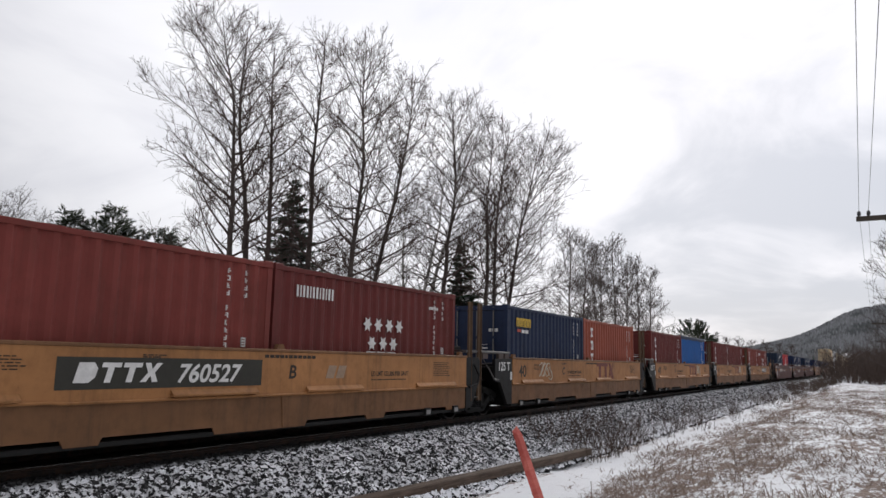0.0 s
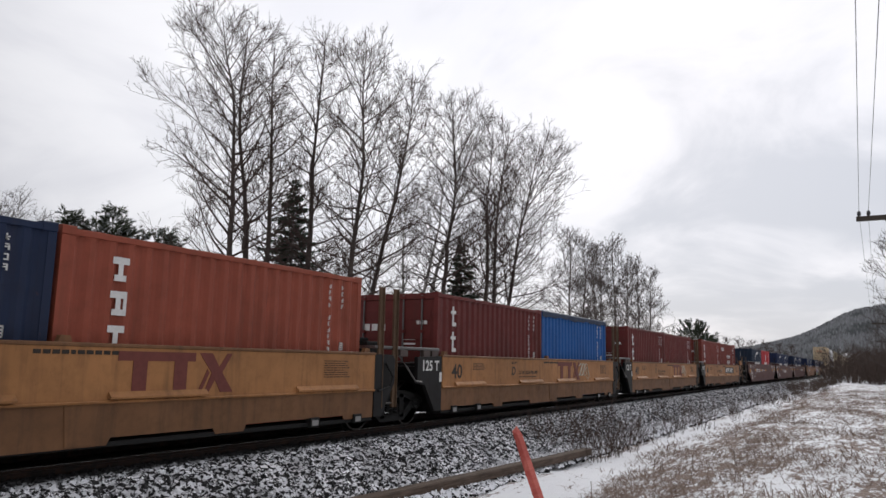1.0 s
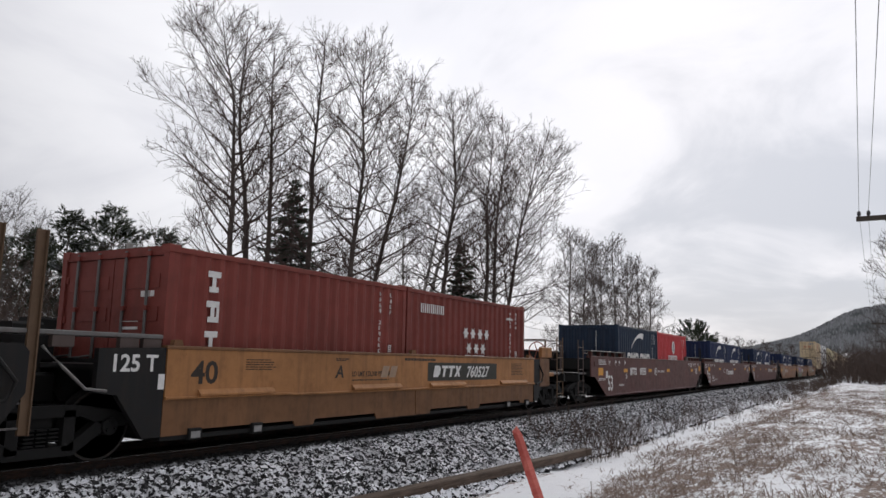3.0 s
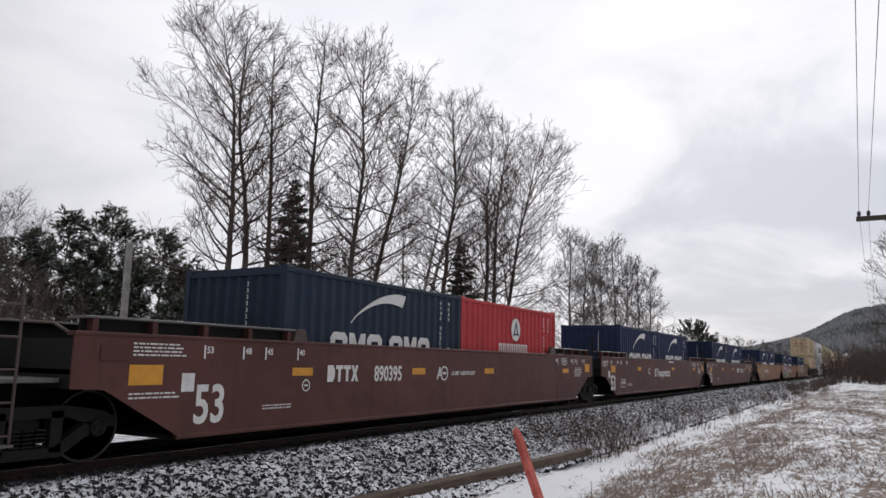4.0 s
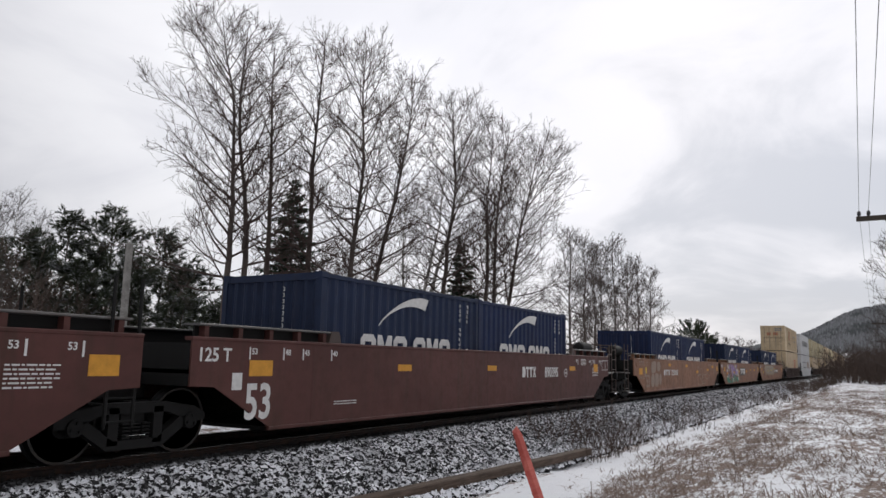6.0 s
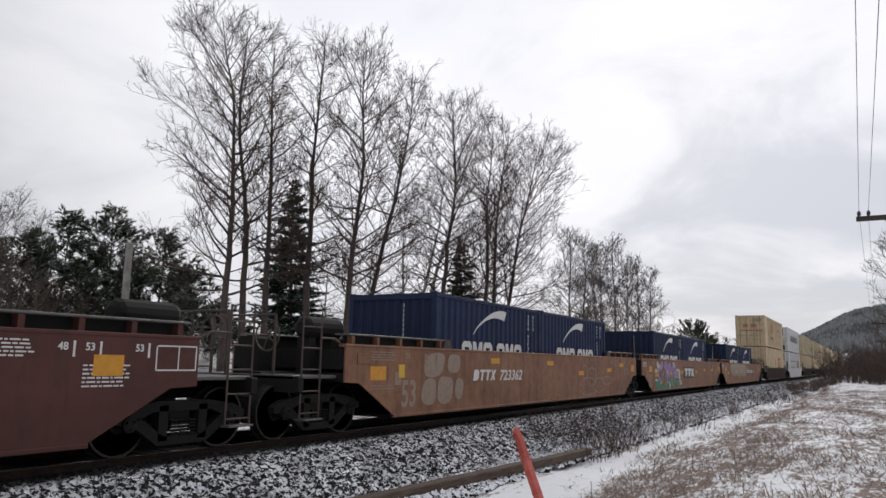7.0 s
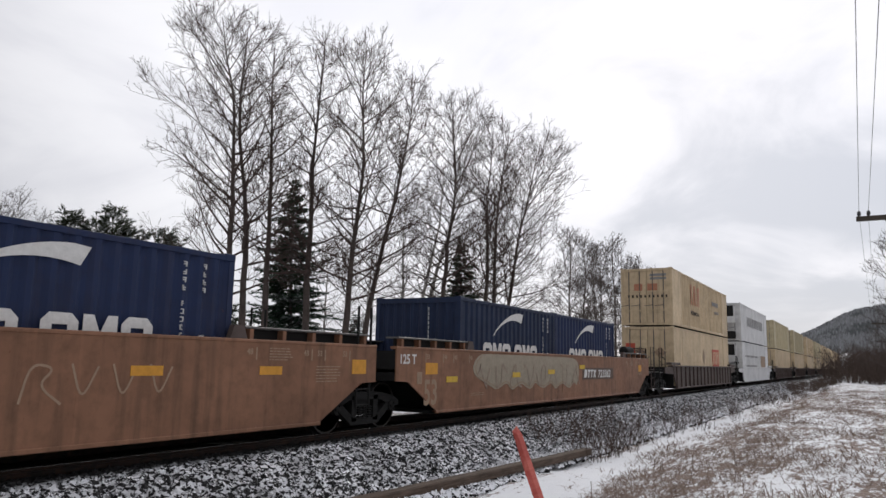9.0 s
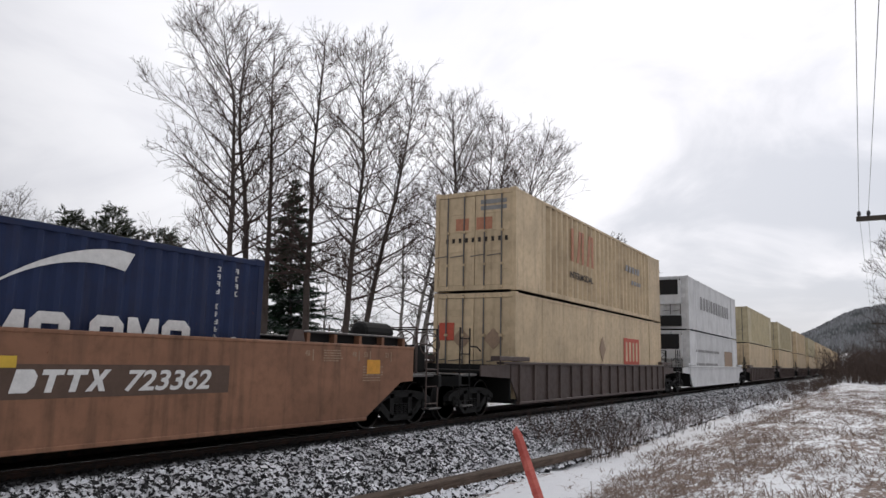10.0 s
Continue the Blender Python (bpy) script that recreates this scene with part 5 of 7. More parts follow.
def box53(s, z, mat, label, kind):
    c = container(s, z, 16.154, 2.59, 2.896, M[mat], label, True, period=0.47 if kind in ("red", "plain") else 0.9, inset=1.98, group="long stacked containers", depth=0.095 if kind in ("red", "plain") else 0.008)
    y = -1.295
    if kind == "red":
        emblem(M["t_orange"], c, [[(4.4 + 0.5 * k, 1.35), (4.62 + 0.5 * k, 1.35), (4.62 + 0.5 * k + 0.25 * (k % 2), 2.45), (4.4 + 0.5 * k + 0.25 * (k % 2), 2.45)] for k in range(5)], y, "brand_block", "faded orange block shape")
        text("INTERMODAL", 0.30, M["t_black"], c, 4.2, y - 0.006, 0.80, "black side lettering", width=1.25)
        bars(M["t_grey"], c, 10.6, y, 1.75, (0.35, 0.3, 0.35, 0.2, 0.35), 0.26, 0.12, 0.3)
        bars(M["t_grey"], c, 11.4, y, 1.28, (0.3, 0.3, 0.2, 0.3), 0.16, 0.1, 0.3)
        m = Mesh()
        for i in range(10):
            m.box(0.018, 0.03, -1.03 + 0.21 * i, -0.95 + 0.21 * i, 1.40, 1.53)
        part("marking", m, M["t_black"], c)
        m = Mesh().box(0.018, 0.03, -0.55, -0.05, 1.75, 2.1).box(0.018, 0.03, 0.2, 0.62, 1.75, 2.1)
        part("brand_block", m, M["t_orange"], c, "faded orange block shape")
        m = Mesh().box(0.016, 0.03, 0.18, 1.0, 2.48, 2.60).box(0.016, 0.03, 0.18, 1.0, 2.30, 2.42)
        m.v = [(x, -yy, zz) for x, yy, zz in m.v]
        part("marking", m, M["t_grey"], c)
    elif kind == "red_low":
        emblem(M["t_redlogo"], c, [[(10.2, 0.95), (12.4, 0.95), (12.4, 2.0), (10.2, 2.0)]], y + 0.002, "brand_panel", "red panel emblem")
        emblem(M["c_cream"], c, [[(10.45 + 0.48 * k, 1.1), (10.67 + 0.48 * k, 1.1), (10.67 + 0.48 * k, 1.85), (10.45 + 0.48 * k, 1.85)] for k in range(4)], y - 0.004, "brand_block", "cream block shape")
        emblem(M["t_ghost"], c, [[(7.2, 1.5), (7.55, 1.95), (7.9, 1.5), (7.55, 1.05)]], y, "hazard_mark", "faded diamond mark")
        for yy in (-0.62, 0.38):
            m = Mesh().add([(0.015, yy - 0.3, 1.6), (0.015, yy, 1.9), (0.015, yy + 0.3, 1.6), (0.015, yy, 1.3), (0.03, yy - 0.3, 1.6), (0.03, yy, 1.9), (0.03, yy + 0.3, 1.6), (0.03, yy, 1.3)],
                  [(0, 1, 2, 3), (7, 6, 5, 4), (0, 4, 5, 1), (1, 5, 6, 2), (2, 6, 7, 3), (3, 7, 4, 0)])
            part("hazard_mark", m, M["t_ghost"], c, "grey diamond mark")
        part("brand_panel", Mesh().box(0.012, 0.03, 0.62, 1.1, 1.55, 2.05), M["t_redlogo"], c, "small red panel")
    elif kind in ("reefer", "reefer_low"):
        part("cooling_unit", Mesh().box(-0.28, 0.0, -0.92, 0.92, 1.35, 2.62, 0.05), M["c_white"], c, "white cooling unit")
        part("grille", Mesh().box(-0.30, -0.27, -0.8, 1.0, 1.85, 2.66, 0.02), M["blackend"], c, "black grille")
        part("fuel_tank", Mesh().box(-0.25, 0.0, -0.9, 1.0, 0.15, 0.72, 0.05), M["blackend"], c, "black tank panel")
        if kind == "reefer":
            bars(M["t_grey"], c, 3.2, y, 1.25, (0.55, 0.6, 0.55, 0.3, 0.6, 0.55, 0.6, 0.55, 0.3, 0.6, 0.55, 0.6), 0.75, 0.3)
        else:
            bars(M["t_grey"], c, 1.6, y, 1.75, (2.4, 2.6, 1.8), 0.14, 0.2, rows=1)
            bars(M["t_grey"], c, 1.6, y, 1.0, (2.4, 2.6, 1.2), 0.14, 0.2, rows=2)
            emblem(M["t_ghost"], c, [[(10.8, 0.9), (13.9, 0.9), (13.9, 1.95), (10.8, 1.95)]], y, "brand_panel", "faded panel")
    return c


# ---------------------------------------------------------------- the train, front to rear
def build_train():
    P5 = 15.08
    first = 2.72
    letters = "BCDEA"
    loads = [(("c_maroon", "", False), ("c_wine", "stars", False)),
             (("c_navy", "yellow", True), ("c_brick", "tall4", False)),
             (("c_wine", "tall3", True), ("c_blue", "", False)),
             (("c_wine", "tall3", True), ("c_wine", "", False)),
             (("c_rust", "tall4", True), ("c_rust", "stars", False))]
    names = {"c_maroon": "weathered maroon", "c_wine": "weathered wine-red", "c_navy": "dark navy", "c_brick": "brick-orange", "c_rust": "rust-red", "c_blue": "bright blue",
             "c_slate": "slate navy", "c_red": "bright red", "c_cobalt": "navy blue"}
    signs = {"": "", "stars": " with white stars", "yellow": " with yellow block marks", "tall4": " with tall white marks", "tall3": " with tall white marks",
             "swoosh": " with white wing emblem", "disc": " with white disc emblem"}
    for i in range(5):
        s = first + P5 * i
        car40(s, letters[i], ("", "a", "c", "c", "")[i], number=i in (0, 4), last=i == 4)
        for j in range(2):
            mat, kind, door = loads[i][j]
            load = box20(s + 0.05 + 6.12 * j, mat, f"{names[mat]} corrugated container{signs[kind]} in well car", kind, door,
                  cap=M["tarp"] if mat == "c_blue" else None, end_marks="x" if kind == "tall3" else "")
            if mat == "c_blue":
                tarpaulin(load)
    # two sets of three long units
    V = [(80.45, 18.9, "oxide", True, False, 3.8), (100.35, 18.6, "oxide", False, False, 2.95), (119.75, 18.9, "oxide", False, True, 2.95),
         (142.0, 19.1, "rusty", True, False, 3.5), (162.0, 18.5, "rusty", False, False, 2.75), (181.2, 19.4, "rusty", False, True, 2.95)]
    for i, (s, L, mat, fst, lst, off) in enumerate(V):
        label = "dull oxide-red long well car unit with white stencils" if mat == "oxide" else "rust-orange long well car unit with spray-painted sides"
        c = car53(s, L, mat, label, fst, lst, off)
        y = -1.402
        W = M["t_white"]
        stencil53(c, L, fst, off, "t_white" if mat == "oxide" else ("t_haze" if i == 3 else "t_ghost"), last=lst)
        if not fst:
            text("125 T", 0.27, W, c, 0.10, -1.402, 1.30, "white capacity stencil")
        if i == 0:
            owner_mark(W, c, 4.75, y, 0.97, 0.285, 0.9, 0.0)
            text("890395", 0.40, W, c, 6.15, y, 0.97, "white car number", width=0.80)
            text("A", 0.36, W, c, 8.5, y, 0.98, "white unit letter")
            ring_mark(c, 8.82, 1.1, 0.16, "t_white")
            for xx in (3.85, 7.5, 10.8, 16.1):
                reflector(c, xx, 1.08, y)
            ring_mark(c, 4.2, 0.92, 0.10, "t_white")
            text("LD LMT 115600 PER UNIT", 0.12, W, c, 9.15, y, 1.06, "white stencil", width=0.85)
        if i in (1, 4):
            text("C", 0.36, W if i == 1 else M["t_ghost"], c, 6.35, y, 0.98, "unit letter")
        if i == 1:
            text("III Transportation", 0.48, W, c, 7.40, y, 0.88, "white side lettering", width=0.84)
            m = Mesh().box(2.3, 2.95, y - 0.002, y, 0.52, 0.54).box(2.3, 2.95, y - 0.002, y, 0.80, 0.82).box(2.3, 2.32, y - 0.002, y, 0.52, 0.82).box(2.93, 2.95, y - 0.002, y, 0.52, 0.82)
            part("stencil_frame", m, W, c)
            bars(W, c, 2.38, y, 0.7, (0.14, 0.12, 0.14), 0.035, 0.04, rows=2)
            for xx in (4.7, 10.65, 15.5):
                reflector(c, xx, 1.15, y)
            bars(W, c, 10.1, y, 1.49, (0.1,) * 8, 0.07, 0.02)
        if i == 2:
            owner_mark(W, c, 11.3, y, 0.97, 0.285, 0.95, 0.0)
            text("890395", 0.40, W, c, 12.9, y, 0.97, "white car number", width=0.88)
            ring_mark(c, 14.6, 1.08, 0.13, "t_white")
            for xx in (5.2, 9.2, 14.95):
                reflector(c, xx, 1.15, y)
            m = Mesh()
            for a in (L - 0.72, L - 0.36, L - 0.06):
                m.box(a, a + 0.02, y - 0.002, y, 1.16, 1.5)
            m.box(L - 0.72, L - 0.04, y - 0.002, y, 1.16, 1.18).box(L - 0.72, L - 0.04, y - 0.002, y, 1.48, 1.5)
            part("stencil_frame", m, W, c)
        if i in (3, 5):
            x0 = 4.95 if i == 3 else 11.15
            if i == 5:
                part("number_panel", Mesh().box(x0 - 0.15, x0 + 3.2, y, y + 0.003, 0.85, 1.24), M["t_dim"], c, "faded dark panel behind the number")
            owner_mark(W, c, x0, y - 0.003, 0.92, 0.26, 1.2, 0.25)
            text("723362", 0.36, W, c, x0 + 1.42, y - 0.004, 0.92, "white car number", shear=0.25, width=1.3)
        if i == 3:                                     # blocky silver lettering, chalk drawing, small marks
            forms = [[(2.75, 1.05), (3.05, 1.0), (3.5, 1.08), (3.62, 1.5), (3.3, 1.56), (2.9, 1.5), (2.7, 1.3)], [(2.6, 0.5), (3.0, 0.42), (3.2, 0.5), (3.25, 0.95), (2.95, 1.02), (2.68, 0.9)],
                     [(3.28, 0.48), (3.7, 0.42), (3.95, 0.55), (4.0, 1.0), (3.5, 1.04), (3.3, 0.95)], [(3.68, 1.12), (4.2, 1.1), (4.32, 1.3), (4.25, 1.52), (3.75, 1.52)], [(4.04, 0.55), (4.4, 0.5), (4.5, 0.95), (4.1, 1.02)]]
            for k, o in enumerate(forms):
                emblem(M["t_haze"], c, [soften(o)], y + 0.001 - 0.0012 * k, "spray_shape", "faded silver spray shape")
            m = Mesh()
            for k, (a, b, rx, rz) in enumerate(((13.6, 0.95, 0.5, 0.3), (13.3, 0.62, 0.9, 0.28), (14.4, 0.66, 0.6, 0.25), (12.9, 1.1, 0.25, 0.22), (15.3, 0.8, 0.6, 0.14))):
                o = blob(a, b, rx, rz, 18, k + 5, 0.08)
                stroke(m, o + [o[0]], 0.03, y)
            part("chalk_drawing", m, M["t_haze"], c, "faint pale line scrawl")
            for xx, zz in ((5.9, 1.33), (9.6, 1.3), (12.3, 1.0), (15.3, 1.1), (16.8, 1.28)):
                reflector(c, xx, zz, y)
            reflector(c, 1.75, 1.02, y, 0.22, 0.26, "t_yellow")
        if i == 4:                                     # large lilac and teal spray piece, then a dark panel with a white block mark
            def shape(mat, pts, k):
                part("spray_shape", Mesh().plate(pts, y - 0.003 - 0.0009 * k, y + 0.002), M[mat], c, {"t_green": "teal", "t_lilac": "lilac", "t_cream": "cream", "t_fade": "lilac fading to teal", "rusty": "bare rust-orange"}[mat] + " spray-painted shape")
            def piece(mat, *pts):
                soft = soften(list(pts))
                shape(mat, soft, len(pieces))
                pieces.append(mat)
            pieces = []
            piece("t_green", (2.1, 0.8), (2.55, 0.72), (3.0, 0.5), (3.4, 0.5), (3.9, 0.36), (3.95, 0.29), (2.4, 0.29))
            piece("t_green", (4.05, 0.62), (4.76, 0.58), (4.85, 0.30), (3.97, 0.29))
            piece("t_fade", (2.45, 1.22), (2.8, 1.22), (3.05, 1.4), (3.3, 1.55), (3.65, 1.54), (3.45, 1.2), (3.0, 1.1), (2.6, 1.12), (3.12, 0.72), (3.48, 1.06), (3.72, 1.25), (3.36, 0.85), (3.25, 0.58), (3.03, 0.50), (2.7, 0.76))
            piece("t_lilac", (3.67, 1.25), (4.0, 1.56), (4.27, 1.55), (4.5, 1.38), (4.65, 1.12), (4.57, 0.77), (4.4, 0.62), (4.27, 0.65), (4.18, 0.96), (4.03, 1.17), (3.86, 1.24))
            piece("t_fade", (4.56, 1.5), (5.1, 1.48), (5.2, 1.2), (5.4, 1.3), (5.55, 1.45), (5.58, 1.0), (5.72, 0.53), (5.6, 0.33), (5.28, 0.36), (4.9, 0.48), (4.74, 0.84), (4.63, 1.1))
            piece("t_lilac", (5.56, 1.03), (6.33, 1.55), (6.52, 1.5), (6.1, 1.2), (5.78, 0.98))
            piece("t_fade", (5.64, 0.96), (6.28, 1.22), (6.62, 1.05), (6.8, 0.78), (7.0, 0.41), (6.75, 0.28), (6.42, 0.39), (6.03, 0.57), (5.8, 0.85))
            for cx, cz, rx, rz, q in ((3.05, 1.18, 0.30, 0.05, 1), (3.62, 0.72, 0.20, 0.30, 2), (5.02, 1.02, 0.06, 0.26, 3), (5.46, 0.88, 0.06, 0.26, 4), (6.36, 0.74, 0.26, 0.10, 5)):
                shape("rusty", blob(cx, cz, rx, rz, 14, q + 20, 0.10), len(pieces)); pieces.append("rusty")
            lines = [[(2.46, 1.23), (2.75, 0.85), (3.04, 0.52), (3.38, 0.66), (3.6, 1.08), (4.0, 1.56)], [(3.84, 1.19), (3.92, 0.8), (3.93, 0.3)], [(2.53, 1.17), (2.85, 1.12), (3.3, 1.26), (3.55, 1.44)],
                     [(4.62, 1.12), (4.74, 0.85), (4.78, 0.6), (4.95, 0.44)], [(5.56, 1.45), (5.60, 0.8), (5.74, 0.5), (5.62, 0.32)], [(5.23, 0.85), (5.29, 0.42)], [(5.62, 0.98), (6.3, 1.2)], [(5.8, 0.84), (6.75, 0.8), (6.98, 0.45)],
                     [(4.05, 0.62), (4.76, 0.58)], [(2.12, 0.78), (2.58, 0.71)]]
            for q, o in enumerate(lines):
                o = soften(o, False)
                m = Mesh()
                stroke(m, o, 0.034, y - 0.024 - 0.0004 * q)
                part("spray_line", m, M["t_cream"], c, "pale silver spray-paint outline")
                m = Mesh()
                stroke(m, [(a + 0.045, b - 0.02) for a, b in o], 0.013, y - 0.023 - 0.0004 * q)
                part("spray_line", m, M["t_black"], c, "thin black spray-paint outline")
            piece("t_cream", (4.23, 1.06), (4.31, 1.08), (4.33, 1.24), (4.37, 1.08), (4.45, 1.05), (4.37, 1.02), (4.34, 0.88), (4.31, 1.02))
            for cx, cz, rx, rz in ((2.58, 1.40, 0.12, 0.13), (2.80, 1.32, 0.15, 0.12), (2.28, 1.12, 0.19, 0.10), (5.7, 1.40, 0.17, 0.14), (6.55, 1.16, 0.40, 0.06), (6.86, 1.02, 0.16, 0.14), (6.9, 0.80, 0.16, 0.08),
                                   (7.0, 0.62, 0.24, 0.05), (7.15, 0.50, 0.2, 0.05), (6.8, 0.92, 0.22, 0.04), (2.35, 0.72, 0.24, 0.05), (4.78, 0.43, 0.08, 0.14)):
                shape("t_cream", blob(cx, cz, rx, rz, 16, int(cx * 100), 0.22), len(pieces)); pieces.append("t_cream")
            reflector(c, 2.02, 0.88, y - 0.03, 0.48, 0.12)
            reflector(c, 4.78, 0.95, y - 0.03, 0.49, 0.11)
            part("number_panel", Mesh().box(7.87, 10.5, y, y + 0.003, 0.76, 1.31), M["t_panel"], c, "dark panel behind the block mark")
            z0, z1, k = 0.84, 1.24, 0.05
            sh = [[(a, z1), (a, z1 - 0.12), (a + 0.24, z1 - 0.12), (a + 0.18, z0), (a + 0.42, z0), (a + 0.48, z1 - 0.12), (a + 0.72, z1 - 0.12), (a + 0.75, z1)] for a in (8.1, 8.9)]
            sh.append([(9.62, z0), (9.9, z0), (10.02, 0.97), (10.12, z0), (10.38, z0), (10.2, 1.04), (10.4, z1), (10.16, z1), (10.04, 1.11), (9.9, z1), (9.66, z1), (9.86, 1.04)])
            for zz in (0.96, 1.01, 1.06):
                sh.append([(8.45, zz), (9.75, zz), (9.75, zz + 0.018), (8.45, zz + 0.018)])
            emblem(W, c, sh, y - 0.003, "emblem", "white block emblem")
            for xx, zz in ((7.3, 0.98), (10.8, 1.0), (13.1, 1.1), (15.4, 1.1)):
                reflector(c, xx, zz, y)
            m = Mesh()
            o = [(11.7, 0.8), (11.8, 1.25), (12.1, 1.2), (11.9, 1.0), (12.2, 0.78)]
            stroke(m, soften(o, False), 0.03, y)
            for k in range(3):
                o = [(12.3 + k * 0.55, 1.25), (12.45 + k * 0.55, 0.8), (12.65 + k * 0.55, 1.22)]
                stroke(m, soften(o, False), 0.03, y)
            part("spray_mark", m, M["t_ghost"], c, "faint spray scrawl")
        if i == 5:
            low = [(10.45 - 0.31 * k, 0.66 + 0.10 * math.sin(k * 1.9) + 0.05 * (k % 2) + 0.012 * k * 0.3) for k in range(22)]
            edge = [(3.45, 1.0), (3.25, 1.2), (3.4, 1.42), (3.7, 1.555)] + [(4.5 + 1.2 * k, 1.56) for k in range(5)] + [(10.5, 1.52), (10.7, 1.1)]
            emblem(M["t_silver"], c, [soften(low + edge)], y + 0.001, "spray_shape", "large silver-beige spray-painted shape")
            rim = soften([(10.35, 0.72)] + [(a, b + 0.06) for a, b in low[1:]] + [(3.55, 1.0), (3.37, 1.2), (3.5, 1.40), (3.72, 1.5)], False)
            m = Mesh()
            stroke(m, rim, 0.025, y - 0.010)
            part("spray_line", m, M["t_ghost"], c, "brown inner outline of the spray shape")
            m = Mesh()
            for k in range(8):
                a = 3.5 + k * 0.92
                o = [(a + 0.11 * j + 0.1 * math.sin(j * 2.1 + k), 1.02 + 0.33 * math.sin(j * 1.15 + k * 2.3)) for j in range(7)]
                stroke(m, soften(o, False), 0.05, y - 0.013)
            part("spray_mark", m, M["t_haze"], c, "brown outline strokes")
            for xx, zz in ((5.5, 0.98), (8.0, 1.05), (10.7, 1.2), (2.0, 0.9)):
                reflector(c, xx, zz, y - 0.012, 0.5, 0.13, "t_yellow")
        for j in range(2):
            mat2, kind = ("c_cobalt", "swoosh")
            if i == 0:
                mat2, kind = (("c_slate", "swoosh"), ("c_red", "disc"))[j]
            elif i in (1, 3):
                mat2 = "c_cobalt"
            else:
                mat2 = "c_cobalt" if j else "c_navy"
            box20(s + off + (6.1 if i < 3 else 6.12) * j, mat2, f"{names[mat2]} corrugated container{signs[kind]} in well car", kind)
    # stacked long containers to the rear
    for i in range(11):
        s = 205.9 + 22.55 * i
        white = i == 1
        ribbed_car(s - 0.4, "greybrown" if not white else "c_white", white, i < 3)
        if i == 0:
            lo, hi = ("c_cream", "red_low"), ("c_cream", "red")
        elif i == 1:
            lo, hi = ("c_white", "reefer_low"), ("c_white", "reefer")
        else:
            lo = ("c_cream", "smooth")
            hi = ("c_olive" if i in (2, 3, 5) else "c_cream", "plain")
        tone = {"c_cream": "dirty cream", "c_white": "white", "c_olive": "pale khaki"}
        box53(s, 0.40, lo[0], f"{tone[lo[0]]} long container in a well car, under another", lo[1])
        box53(s, 3.34, hi[0], f"{tone[hi[0]]} long container stacked on another", hi[1])


# ---------------------------------------------------------------- trees
def add_branch(m, pts, r0, r1, sides):
    """A tapered tube with one frame for its whole length (cheap)."""
    d = pts[-1] - pts[0]
    if d.length < 1e-6:
        return
    d.normalize()
    s = d.orthogonal().normalized()
    t = d.cross(s)
    ring = [(math.cos(2 * math.pi * k / sides), math.sin(2 * math.pi * k / sides)) for k in range(sides)]
    base = len(m.v)
    n = len(pts)
    for i, p in enumerate(pts):
        r = r0 + (r1 - r0) * i / (n - 1)
        for c, q in ring:
            m.v.append((p.x + r * (s.x * c + t.x * q), p.y + r * (s.y * c + t.y * q), p.z + r * (s.z * c + t.z * q)))
    for i in range(n - 1):
        a, b = base + i * sides, base + (i + 1) * sides
        for k in range(sides):
            k2 = (k + 1) % sides
            m.f.append((a + k, a + k2, b + k2, b + k))


def grow(r, start, direction, length, bend, segs, wobble):
    pts, d, p = [start.copy()], direction.normalized(), start.copy()
    for i in range(segs):
        d = (d + Vector((r.gauss(0, wobble), r.gauss(0, wobble), bend + r.gauss(0, wobble * 0.6)))).normalized()
        p = p + d * (length / segs)
        pts.append(p.copy())
    return pts


def along(pts, t):
    k = t * (len(pts) - 1)
    i = min(int(k), len(pts) - 2)
    f = k - i
    return pts[i].lerp(pts[i + 1], f), (pts[i + 1] - pts[i]).normalized()


def side_dir(r, d, angle):
    s = d.orthogonal().normalized()
    s = (Matrix.Rotation(r.uniform(0, 2 * math.pi), 3, d) @ s)
    return d * math.cos(angle) + s * math.sin(angle)


def table(v, rows):
    return float(np.interp(v, [r[0] for r in rows], [r[1] for r in rows]))


CROWN = [(0, 0.95), (0.22, 1.0), (0.55, 0.90), (0.8, 0.66), (1, 0.30)]


